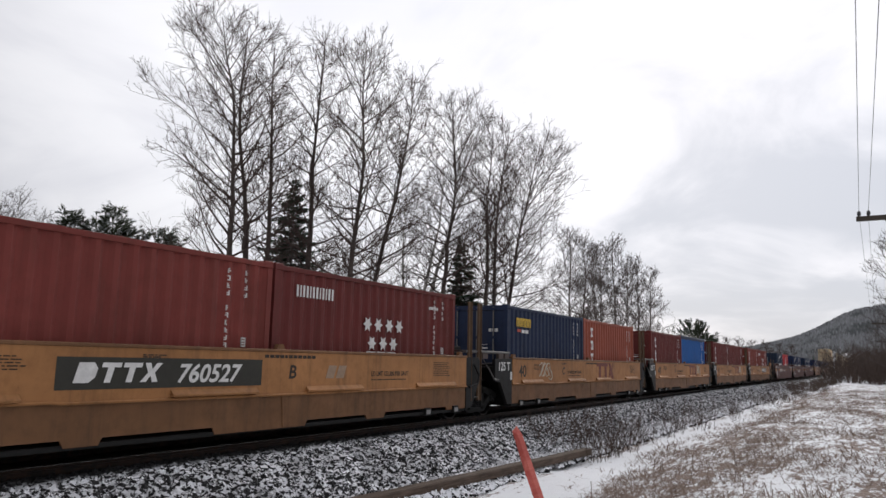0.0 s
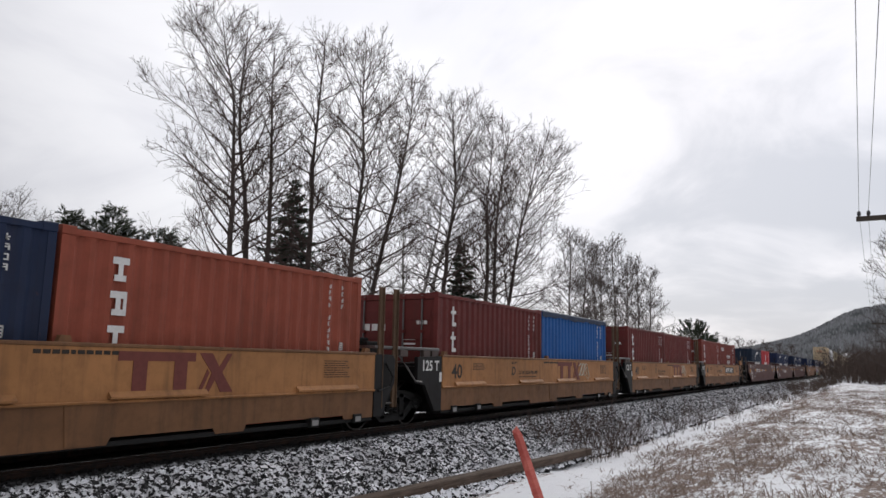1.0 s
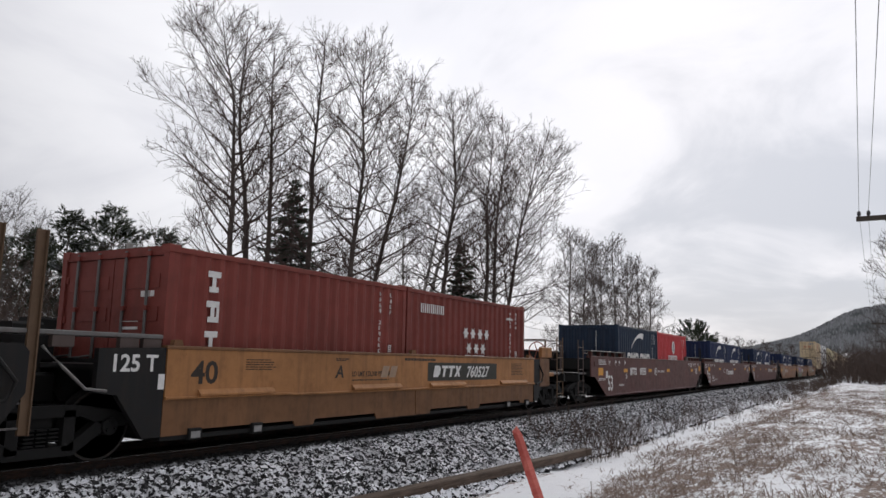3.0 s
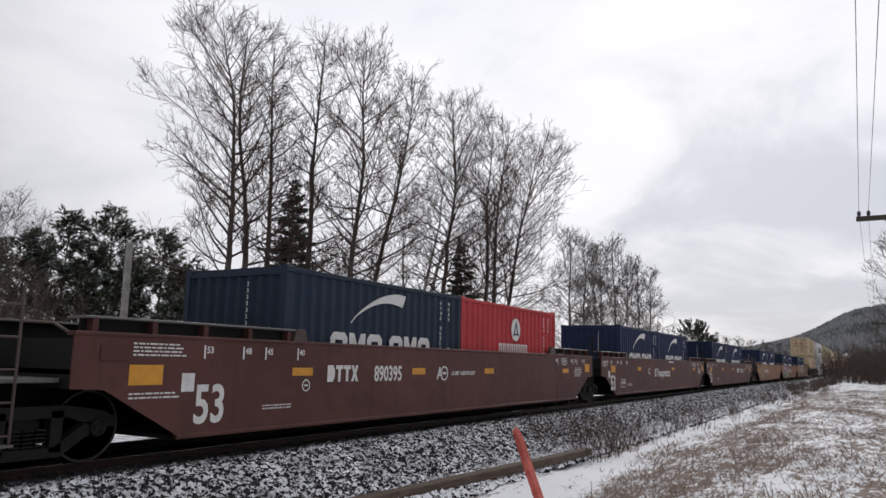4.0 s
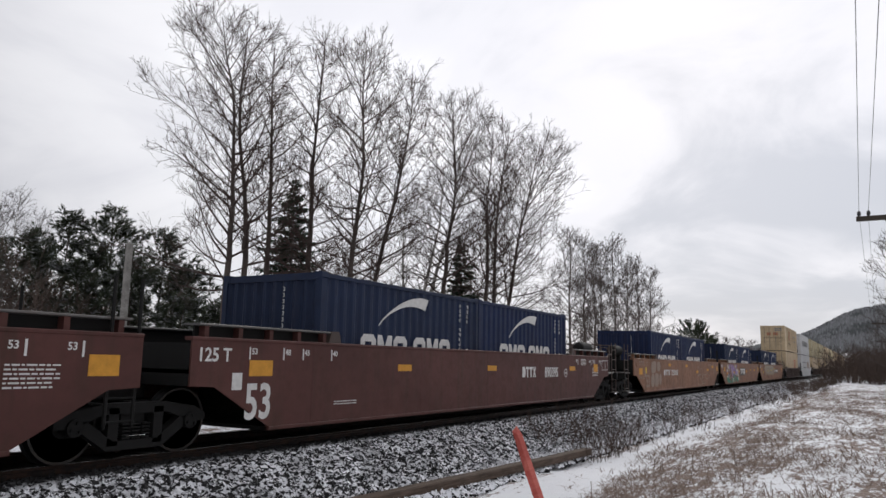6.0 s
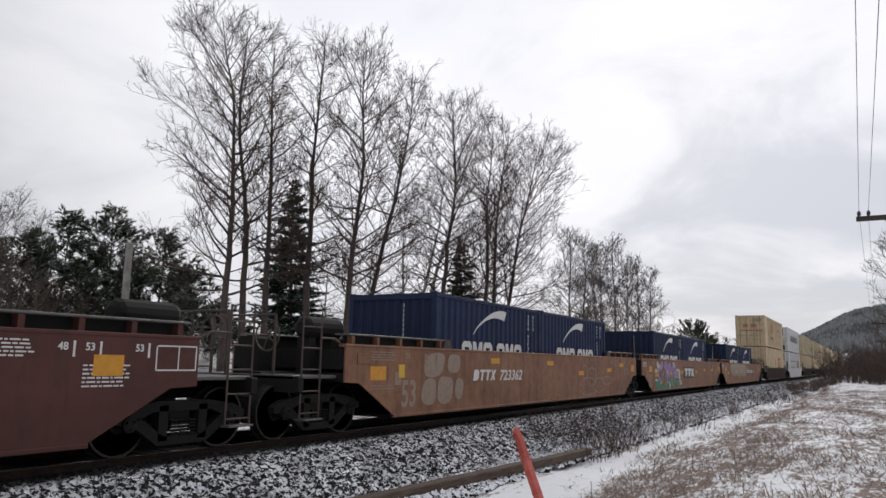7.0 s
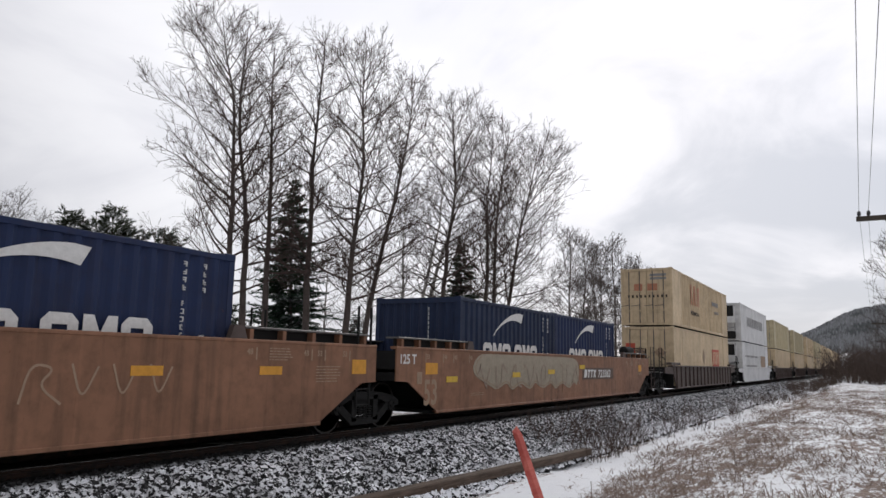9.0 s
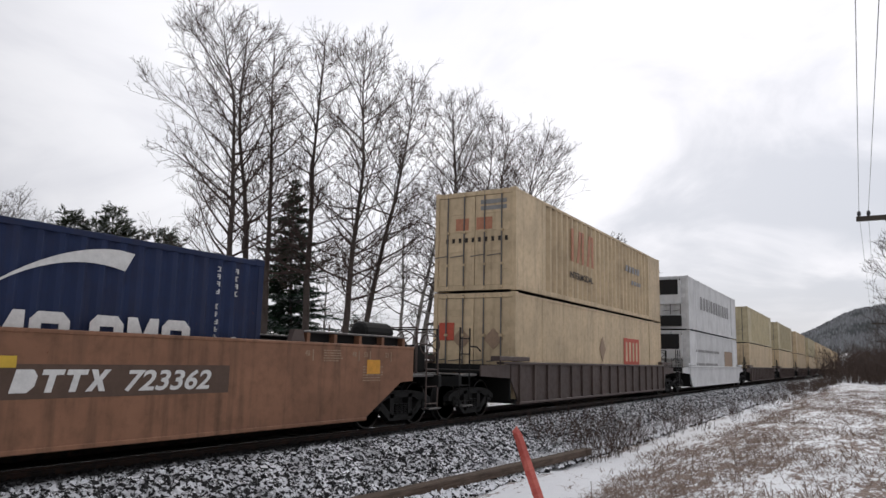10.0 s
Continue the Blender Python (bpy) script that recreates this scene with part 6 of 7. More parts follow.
def bare_tree_meshes(seed, height, spread, bends=((0, 0), (1, 0)), limbs=30, first=0.30, fine=1.0, girth=0.88, thick=1.0, bias=0.0):
    """A leafless tree: a bent trunk, limbs that leave it wide and arch upwards, three orders of finer shoots.
    bends: sideways shift of the trunk by height; bias: how much longer the limbs on one side are."""
    r = random.Random(seed)
    trunk, crown = Mesh(), Mesh()
    n = 16
    t, wx, wy = [], 0.0, 0.0
    for i in range(n + 1):
        z = -0.4 + (height + 0.4) * i / n
        wx, wy = wx * 0.8 + r.gauss(0, 0.035), wy * 0.8 + r.gauss(0, 0.05)
        t.append(Vector((table(z, bends) + wx, wy, z)))
    r0 = height * 0.0112 * girth
    add_branch(trunk, t[:9], r0 * 1.15, r0 * 0.60, 9)
    add_branch(trunk, t[8:], r0 * 0.60, 0.014 * thick, 6)
    up = Vector((0, 0, 1))
    limbs = int(limbs * 1.4)
    first *= 0.82
    for i in range(limbs):
        u = first + (0.96 - first) * (i + r.uniform(0, 0.9)) / limbs
        p, d = along(t, min(u, 0.995))
        v = (u - first) / (1 - first)
        ang = radians(79 - 48 * v ** 0.85 + r.gauss(0, 9))
        az = i * 2.399 + r.uniform(-0.45, 0.45)
        out = Vector((math.cos(az) * math.sin(ang), math.sin(az) * math.sin(ang), math.cos(ang)))
        L = 1.22 * spread * table(v, CROWN) * r.uniform(0.62, 1.1) * (1 + bias * math.cos(az))
        rad = max(0.016 * thick, r0 * (0.39 - 0.24 * v) * r.uniform(0.55, 1.1) * min(1.0, 0.45 + L / spread * 0.6))
        limb = grow(r, p, out, L, 0.055 * (1.15 - v), 8, 0.085)
        add_branch(crown, limb, rad, 0.010 * thick, 5)
        for j in range(int((4 + L * 1.75) * fine)):
            f = 0.22 + 0.77 * r.random() ** 0.8
            q, dd = along(limb, min(f, 0.999))
            L1 = (L * (1.1 - f) * 0.50 + 0.45) * r.uniform(0.7, 1.25)
            a = (side_dir(r, dd, radians(r.uniform(32, 62))) + up * 0.10).normalized()
            s1 = grow(r, q, a, L1, 0.035, 4, 0.13)
            add_branch(crown, s1, max(0.0105 * thick, rad * 0.42 * (1 - 0.55 * f)), 0.0075 * thick, 3)
            for k in range(int((1.7 + L1 * 2.1) * fine)):
                g = r.uniform(0.2, 1.0)
                q2, d2 = along(s1, min(g, 0.999))
                L2 = (0.30 + 0.28 * L1) * r.uniform(0.6, 1.2) * (1.15 - 0.5 * g)
                a = (side_dir(r, d2, radians(r.uniform(32, 60))) + up * 0.22).normalized()
                s2 = grow(r, q2, a, L2, 0.04, 2, 0.14)
                add_branch(crown, s2, 0.0082 * thick, 0.0060 * thick, 3)
                for h in range(int((1.0 + L2 * 2.4) * fine)):
                    q3, d3 = along(s2, min(r.uniform(0.25, 1.0), 0.999))
                    e = q3 + (side_dir(r, d3, radians(r.uniform(30, 58))) + up * 0.30).normalized() * r.uniform(0.12, 0.32)
                    add_branch(crown, [q3, e], 0.0062 * thick, 0.0042 * thick, 3)
    return trunk, crown


def tree_from(name, meshes, m, label, category, bark_mat, twig_mat, group, names=("trunk", "crown")):
    t = thing(name, m, label, category, group)
    for nm, me, mat in zip(names, meshes, (bark_mat, twig_mat)):
        data = me.data(nm)
        data.materials.append(mat)
        if nm == "trunk":
            data.polygons.foreach_set("use_smooth", [True] * len(data.polygons))
        ob = new(nm, data)
        ob.parent = t
    return t


def conifer_meshes(seed, height, radius, droop, density=1.0, bare=0.05, shape=0.9):
    r = random.Random(seed)
    trunk, crown = Mesh(), Mesh()
    t = grow(r, Vector((0, 0, -0.3)), Vector((0, 0, 1)), height, 0.02, 10, 0.012)
    add_branch(trunk, t, height * 0.013, 0.015, 7)
    whorls = int(height * 3.2 * density)
    for i in range(whorls):
        u = bare + (1 - bare) * i / whorls
        p, d = along(t, min(u, 0.995))
        L0 = radius * (1 - u) ** shape * (0.75 + 0.25 * math.sin(i * 1.7)) + 0.12
        for k in range(int(6 + 3 * (1 - u))):
            az = r.uniform(0, 2 * math.pi)
            L = L0 * r.uniform(0.55, 1.12)
            out = Vector((math.cos(az), math.sin(az), -droop + r.uniform(-0.15, 0.2) + 0.35 * u))
            br = grow(r, p, out, L, 0.045, 4, 0.05)
            add_branch(crown, br, 0.018, 0.005, 3)
            n = int((10 + L * 18) * density)
            for j in range(n):
                f = 0.12 + 0.88 * (j + r.random()) / n
                q, dd = along(br, min(f, 0.999))
                side = dd.cross(Vector((0, 0, 1))).normalized() * (1 if j % 2 else -1)
                l = (0.16 + 0.34 * (1 - f)) * min(1.0, L) * r.uniform(0.7, 1.3) + 0.07
                tip = q + (dd * r.uniform(0.4, 0.9) + side * r.uniform(0.3, 0.9) + Vector((0, 0, r.uniform(-0.45, 0.25)))).normalized() * l
                w = (tip - q).cross(Vector((r.gauss(0, 0.5), r.gauss(0, 0.5), 1))).normalized() * r.uniform(0.03, 0.06)
                mid = q.lerp(tip, 0.5)
                b = len(crown.v)
                crown.v += [tuple(q), tuple(mid + w), tuple(tip), tuple(mid - w + Vector((0, 0, 0.012)))]
                crown.f.append((b, b + 1, b + 2, b + 3))
    return trunk, crown


def pine_meshes(seed, height, radius):
    """A rounder pine: limbs that carry brushes of long needles."""
    r = random.Random(seed)
    trunk, crown = Mesh(), Mesh()
    t = grow(r, Vector((0, 0, -0.3)), Vector((r.gauss(0, 0.04), 0, 1)), height, 0.02, 10, 0.03)
    add_branch(trunk, t, height * 0.014, 0.02, 7)
    for i in range(int(height * 10)):
        u = 0.10 + 0.89 * r.random() ** 0.9
        p, d = along(t, min(u, 0.995))
        az = r.uniform(0, 2 * math.pi)
        L = radius * (0.35 + 0.75 * math.sin(math.pi * min(1, 0.30 + 0.68 * u)) ** 1.2) * r.uniform(0.5, 1.15) * (1.0 if u < 0.85 else 0.7)
        br = grow(r, p, Vector((math.cos(az), math.sin(az), 0.1 + 0.5 * u)), L, 0.12, 4, 0.10)
        add_branch(crown, br, 0.03, 0.008, 3)
        for j in range(int(8 + L * 8)):
            q, dd = along(br, min(r.uniform(0.3, 1.0), 0.999))
            tw = grow(r, q, side_dir(r, dd, radians(r.uniform(15, 60))), r.uniform(0.2, 0.5), 0.15, 1, 0.1)
            tip = tw[-1]
            for k in range(11):
                nd = side_dir(r, (tw[1] - tw[0]).normalized(), radians(r.uniform(10, 75)))
                e = tip + nd * r.uniform(0.12, 0.26)
                w = nd.orthogonal().normalized() * r.uniform(0.03, 0.06)
                b = len(crown.v)
                s0 = tip.lerp(tw[0], r.uniform(0, 0.6))
                crown.v += [tuple(s0 - w * 0.5), tuple(e), tuple(s0 + w)]
                crown.f.append((b, b + 1, b + 2))
    return trunk, crown


def bush_mesh(seed, height, spread, stems, twigs=8):
    r = random.Random(seed)
    m = Mesh()
    for i in range(stems):
        az = r.uniform(0, 6.283)
        p = Vector((r.uniform(-0.4, 0.4) * spread, r.uniform(-0.4, 0.4) * spread, -0.1))
        h = height * r.uniform(0.55, 1.05)
        st = grow(r, p, Vector((math.cos(az) * 0.35, math.sin(az) * 0.35, 1)), h, 0.02, 4, 0.09)
        add_branch(m, st, 0.003 + 0.006 * height, 0.003, 3)
        for j in range(twigs):
            q, dd = along(st, min(r.uniform(0.25, 1), 0.999))
            tw = grow(r, q, side_dir(r, dd, radians(r.uniform(20, 50))), h * r.uniform(0.12, 0.3), 0.06, 2, 0.12)
            add_branch(m, tw, 0.004 + 0.001 * height, 0.003, 3)
            if twigs > 6:
                for k in range(3):
                    q3, d3 = along(tw, r.uniform(0.2, 0.95))
                    add_branch(m, grow(r, q3, side_dir(r, d3, radians(35)), h * 0.09, 0.05, 1, 0.1), 0.0045, 0.0035, 3)
    return m


def at_ray(px_dir_deg, dist):
    a = radians(px_dir_deg)
    return dist * math.cos(a), dist * math.sin(a)


def build_trees():
    g = "bare trees behind the track"
    lab = "tall leafless aspen with grey-brown bark and fine upswept twigs"
    # direction from the track's, distance, crown reach, limbs, first limb, bias, seed, trunk shift by height above the rails
    rows = [(46.65, 33.0, 3.8, 40, 0.33, -0.2, 11, [(6.0, 0.0), (9.6, -0.1), (12.2, -0.16), (14.8, -0.62), (17.6, -0.95)]),
            (45.33, 33.6, 3.0, 22, 0.42, 0.10, 12, [(6.2, 0.0), (9.8, -0.49), (12.4, -0.8), (15.4, -0.78), (17.7, -0.61)]),
            (43.73, 35.0, 2.5, 24, 0.42, 0.12, 13, [(6.4, 0.0), (10.3, -0.16), (13.1, -0.34), (15.4, -0.25), (17.6, -0.16)]),
            (40.60, 36.0, 2.6, 28, 0.38, 0.0, 14, [(6.7, 0.0), (10.7, 0.0), (14.5, 0.11), (16.9, 0.2), (18.9, 0.28)]),
            (37.37, 35.5, 3.8, 42, 0.34, 0.0, 15, [(4.0, -0.2), (6.7, 0.0), (10.7, 0.35), (13.6, 0.29), (16.0, 0.38), (17.8, 0.37)]),
            (34.97, 38.0, 3.1, 30, 0.36, 0.10, 16, [(3.0, -0.7), (7.1, 0.0), (10.8, 0.78), (12.7, 1.09), (15.2, 1.44), (17.3, 1.63)]),
            (29.66, 42.0, 3.7, 32, 0.40, 0.0, 17, [(4.0, -0.4), (8.5, 0.0), (11.2, 0.31), (14.0, 0.26), (15.7, 0.03), (17.7, 0.4)]),
            (26.60, 44.0, 3.6, 30, 0.36, -0.1, 18, [(8.2, 0.0), (11.7, -0.14), (14.2, 0.11), (16.7, 0.36)]),
            (25.98, 45.0, 3.6, 30, 0.36, 0.0, 19, [(8.3, 0.0), (11.9, 0.21), (14.5, 0.62), (17.1, 0.82)]),
            (24.33, 47.0, 4.1, 36, 0.34, 0.18, 20, [(4.0, -0.6), (8.7, 0.0), (12.4, 0.79), (14.3, 1.15), (16.4, 1.74)])]
    for az, d, sp, limbs, low, bias, seed, shift in rows:
        x, y = at_ray(az, d)
        z = ground_z(x, y)
        t = bare_tree_meshes(seed, shift[-1][0] - z - 0.9, sp, [(h - z, k) for h, k in shift], limbs, low, 1.0, bias=bias)
        tree_from("aspen_tree", t, pose(x, y, z, 0, 0, az - 90), lab, "tree", M["bark"], M["twig"], g)
    # slender pale stems between them
    for az, d, top, seed, shift in ((30.38, 44, 15.0, 31, [(3.0, -0.9), (7.1, 0.0), (9.6, 0.71), (13.1, 1.06), (15.0, 1.2)]), (31.28, 43, 13.0, 32, [(3.0, -0.7), (7.0, 0.0), (9.4, 0.52), (13.0, 0.79)]),
                                    (33.15, 50, 12.6, 33, [(7.8, 0.0), (12.6, -0.14)]), (37.6, 48, 9.0, 34, [(0, 0), (9, 0)]), (36.1, 52, 10.5, 35, [(0, 0), (9, 0.3)]), (39.2, 50, 9.5, 36, [(0, 0), (9, 0)]),
                                    (28.0, 50, 10.5, 38, [(0, 0), (9, 0.2)])):
        x, y = at_ray(az, d)
        z = ground_z(x, y)
        t = bare_tree_meshes(seed, top - z, 2.0, [(h - z, k) for h, k in shift], 20, 0.34, 0.75, girth=1.0)
        tree_from("birch_tree", t, pose(x, y, z, 0, 0, az - 90), "slender leafless birch with pale bark", "tree", M["birch"], M["paletwig"], "young birches behind the track")
    # farther clump of bare trees
    kinds = [bare_tree_meshes(50 + k, 15.4, 3.6, ((0, 0), (15, 0.3 * k - 0.3)), 34, 0.16, 0.85, thick=1.7) for k in range(3)]
    first = []
    spots = [(19.0, 84, 1.02), (17.8, 92, 1.0), (16.7, 94, 1.12), (18.3, 90, 1.0), (15.1, 100, 0.95), (20.2, 86, 0.8), (14.3, 112, 0.9), (15.9, 104, 0.85)]
    for i, (az, d, k) in enumerate(spots):
        x, y = at_ray(az, d)
        m = pose(x, y, ground_z(x, y) - 0.2, 0, 0, i * 77)
        if i < 3:
            t = tree_from("maple_tree", kinds[i], m, "distant leafless maple with a dense twiggy crown", "tree", M["bark"], M["paletwig"], "far bare trees")
            t.scale = (k, k, k)
            first.append(t)
        else:
            src = first[i % 3]
            copy_thing(src, m)
    # distant low trees beside the line
    small = [bare_tree_meshes(70 + k, 9.0, 3.2, ((0, 0), (9, 0.3)), 22, 0.10, 0.6, girth=1.3, thick=3.0) for k in range(2)]
    for i, (az, d, k) in enumerate(((9.9, 190, 0.9), (8.9, 200, 1.0), (8.0, 215, 1.1), (7.2, 225, 1.05), (6.3, 240, 1.0), (5.5, 250, 0.9), (10.8, 185, 0.7), (4.7, 262, 0.8))):
        x, y = at_ray(az, d)
        m = pose(x, y, -0.5, 0, 0, i * 50)
        if i < 2:
            t = tree_from("alder_tree", small[i], m, "small distant leafless alder", "tree", M["twig"], M["twig"], "distant alders")
            first.append(t)
        else:
            copy_thing(first[3 + i % 2], m)
    x, y = at_ray(-2.0, 88)
    copy_thing(first[1], pose(x, y, ground_z(x, y) - 0.2, 0, 0, 40))
    # conifers
    for az, d, h, rad, seed in ((41.68, 41, 12.0, 4.5, 81), (28.5, 46, 10.2, 3.6, 82), (36.9, 60, 4.5, 1.9, 85)):
        x, y = at_ray(az, d)
        t = conifer_meshes(seed, h, rad, 0.30, 1.75)
        tree_from("spruce_tree", t, pose(x, y, ground_z(x, y)), "dark green spruce dusted with snow", "tree", M["bark"], M["spruce"], "conifers behind the track")
    pines = [(57.9, 50, 7.3, 2.7, 91), (60.3, 47, 5.4, 2.4, 92), (54.9, 50, 8.0, 3.0, 93), (51.3, 49, 7.2, 2.8, 94), (48.9, 50, 5.6, 2.6, 95), (46.9, 46, 3.6, 2.0, 96), (63.0, 52, 4.8, 2.2, 97), (53.2, 47, 5.6, 2.4, 87), (56.4, 46, 4.6, 2.3, 88), (50.0, 45, 3.8, 2.0, 89)]
    for az, d, h, rad, seed in pines:
        x, y = at_ray(az, d)
        t = pine_meshes(seed, h, rad)
        tree_from("pine_tree", t, pose(x, y, ground_z(x, y)), "bushy dark pine with snow on its boughs", "tree", M["bark"], M["pine"], "pines on the snowy bank")
    x, y = at_ray(11.3, 150)
    t = pine_meshes(99, 10.5, 5.2)
    tree_from("pine_tree", t, pose(x, y, -0.6), "broad dark pine beyond the bare trees", "tree", M["bark"], M["pine"], "")
    x, y = at_ray(10.2, 155)
    t = pine_meshes(98, 8.0, 3.4)
    tree_from("pine_tree", t, pose(x, y, -0.6), "broad dark pine beyond the bare trees", "tree", M["bark"], M["pine"], "")
    # a bare twig reaching in, far over to the side
    for az, d, h, seed in ((62.2, 40, 9.0, 41), (61.0, 60, 9.5, 42), (59.5, 62, 8.0, 43)):
        x, y = at_ray(az, d)
        t = bare_tree_meshes(seed, h * 0.8, 1.6, ((0, 0), (9, 0.2)), 22, 0.25, 0.8)
        tree_from("birch_tree", t, pose(x, y, ground_z(x, y) - 0.3), "slender leafless birch with pale bark", "tree", M["birch"], M["paletwig"], "young birches behind the track")


def build_brush():
    kinds = []
    for k in range(4):
        me = bush_mesh(200 + k, 2.2, 1.6, 16, 9).data("shrub")
        me.materials.append(M["brush"])
        kinds.append(me)
    r = random.Random(21)
    # dark thicket beyond the field
    for i in range(185):
        x = 92 + 80 * r.random()
        y = r.uniform(-14 - 0.06 * x, min(5.4, 2.2 + (x - 92) * 0.10))
        ob = new("shrub", kinds[i % 4])
        k = r.uniform(1.5, 2.5)
        ob.matrix_basis = pose(x, y, ground_z(x, y) - 0.05, 0, 0, r.uniform(0, 360)) @ Matrix.Diagonal((k, k, k, 1))
        tagged(ob, "leafless dark brown shrub in a thicket beside the railway", "shrub", "thicket beside the line")
    # lower brush where the ditch runs out
    for i in range(45):
        x = r.uniform(62, 112)
        y = r.uniform(4.6 - 0.02 * (x - 62), 6.9)
        ob = new("shrub", kinds[i % 4])
        k = r.uniform(0.3, 0.6)
        ob.matrix_basis = pose(x, y, ground_z(x, y) - 0.05, 0, 0, r.uniform(0, 360)) @ Matrix.Diagonal((k, k, k, 1))
        tagged(ob, "low leafless shrub where the ditch runs out", "shrub", "thicket beside the line")
    # taller brown bushes before the pines
    for az, d, k in ((61.2, 41, 2.3), (59.6, 43, 1.9), (57.6, 44, 1.7), (62.6, 42, 2.5)):
        x, y = at_ray(az, d)
        ob = new("shrub", kinds[int(az) % 4])
        ob.matrix_basis = pose(x, y, ground_z(x, y) - 0.05, 0, 0, az * 7) @ Matrix.Diagonal((k, k, k, 1))
        tagged(ob, "tall leafless brown bush before the pines", "shrub", "undergrowth behind the track")
    # low twigs under the trees and in the ditch
    low = []
    for k in range(3):
        me = bush_mesh(230 + k, 0.75, 0.8, 10, 4).data("weed_clump")
        me.materials.append(M["brush"])
        low.append(me)
    for i in range(260):
        if i < 110:
            x, y = 16.5 + 40 * r.random() ** 1.3, r.gauss(6.0, 0.5)
        elif i < 124:
            x, y = r.uniform(15.5, 22), r.gauss(6.3, 0.5)
        else:
            x, y = r.uniform(50, 120), r.gauss(5.0, 1.0)
        ob = new("weed_clump", low[i % 3])
        k = r.uniform(0.9, 1.6) if 110 <= i < 124 else r.uniform(0.5, 1.15)
        ob.matrix_basis = pose(x, y, ground_z(x, y) - 0.02, 0, 0, r.uniform(0, 360)) @ Matrix.Diagonal((k, k, k, 1))
        tagged(ob, "dead leafless weed clump in the ditch", "weeds", "weeds along the ditch")
    for i in range(62):
        x, y = at_ray(r.uniform(24, 62), r.uniform(40, 62))
        ob = new("shrub", kinds[i % 4])
        k = r.uniform(0.6, 1.1)
        ob.matrix_basis = pose(x, y, ground_z(x, y) - 0.05, 0, 0, r.uniform(0, 360)) @ Matrix.Diagonal((k, k, k, 1))
        tagged(ob, "leafless brown shrub under the trees", "shrub", "undergrowth behind the track")


def build_grass():
    """Flattened dead grass: curved blades, thickest where the snow has melted."""
    r = random.Random(5)
    m = Mesh()
    n = 0
    while n < 46000:
        x = 8 + 62 * r.random() ** 1.7
        y = r.uniform(-6 - 0.1 * x, 4.9)
        patch = noise.noise(Vector((x * 0.30, y * 0.72, 4.0))) + 0.5 * noise.noise(Vector((x * 1.1, y * 2.3, 8.0)))
        if patch < r.uniform(-0.30, 0.35) - 0.12 * max(0.0, 1 - abs(y - 3.2)):
            continue
        n += 1
        z = ground_z(x, y)
        az = r.gauss(0.5, 0.9)
        l = r.uniform(0.12, 0.36) * (1.4 if r.random() < 0.06 else 1.0)
        rise = r.uniform(0.03, 0.32) * (2.6 if r.random() < 0.05 else 1.0)
        w = r.uniform(0.0025, 0.0055) * (1 + x / 40)
        dx, dy = math.cos(az), math.sin(az)
        b = len(m.v)
        p0, p1, p2 = (x, y, z - 0.01), (x + dx * l * 0.55, y + dy * l * 0.55, z + rise * l), (x + dx * l, y + dy * l, z + rise * l * 0.75)
        m.v += [(p0[0] - dy * w, p0[1] + dx * w, p0[2]), (p0[0] + dy * w, p0[1] - dx * w, p0[2]),
                (p1[0] - dy * w, p1[1] + dx * w, p1[2]), (p1[0] + dy * w, p1[1] - dx * w, p1[2]), p2]
        m.f += [(b, b + 1, b + 3, b + 2), (b + 2, b + 3, b + 4)]
    me = m.data("dead_grass")
    me.materials.append(M["dry"])
    tagged(new("dead_grass", me), "flattened straw-coloured dead grass poking through snow", "grass", kind="stuff")


# ---------------------------------------------------------------- lineside things
def build_timber():
    a, b = Vector((8.2, 6.42, -0.72)), Vector((16.9, 5.80, -0.70))
    d = (b - a)
    ang = math.degrees(math.atan2(d.y, d.x))
    m = Mesh()
    n = 12
    rings = []
    for i in range(n + 1):
        x = d.length * i / n
        o = 0.01 * math.sin(i * 1.3)
        w, h = 0.11 + 0.004 * math.sin(i * 2.1), 0.15 + 0.005 * math.cos(i * 1.7)
        rings.append([(x, -w + o, 0), (x, w + o, 0), (x, w + o, h - 0.02), (x, w - 0.02 + o, h), (x, -w + 0.02 + o, h), (x, -w + o, h - 0.02)])
    m.loft(rings)
    ob = part("timber_beam", m, M["plank"], at=pose(*a, 0, 0, ang))
    tagged(ob, "long weathered brown timber lying along the ballast toe", "timber")


def build_stake():
    base = Vector((4.78, 1.57, ground_z(4.78, 1.57)))
    s = thing("marker_stake", pose(*base), "leaning orange-red painted wooden marker stake with a chipped top", "stake")
    m = Mesh()
    top = Vector((-0.22, 0.48, 0.90 - base.z))
    n = 6
    rings = []
    for i in range(n + 1):
        p = Vector((0, 0, -0.2)).lerp(top, i / n)
        w, h = 0.036, 0.020
        rings.append([(p.x - w, p.y - h, p.z), (p.x + w, p.y - h, p.z), (p.x + w, p.y + h, p.z + (0.05 if i == n else 0)), (p.x - w, p.y + h, p.z + (0.02 if i == n else 0))])
    m.loft(rings)
    part("shaft", m, M["stake"], s)


def wire_between(m, a, b, sag, r, n=14):
    pts = []
    for i in range(n + 1):
        t = i / n
        p = Vector(a).lerp(Vector(b), t)
        p.z -= sag * 4 * t * (1 - t)
        pts.append(tuple(p))
    m.tube(pts, r, 4)


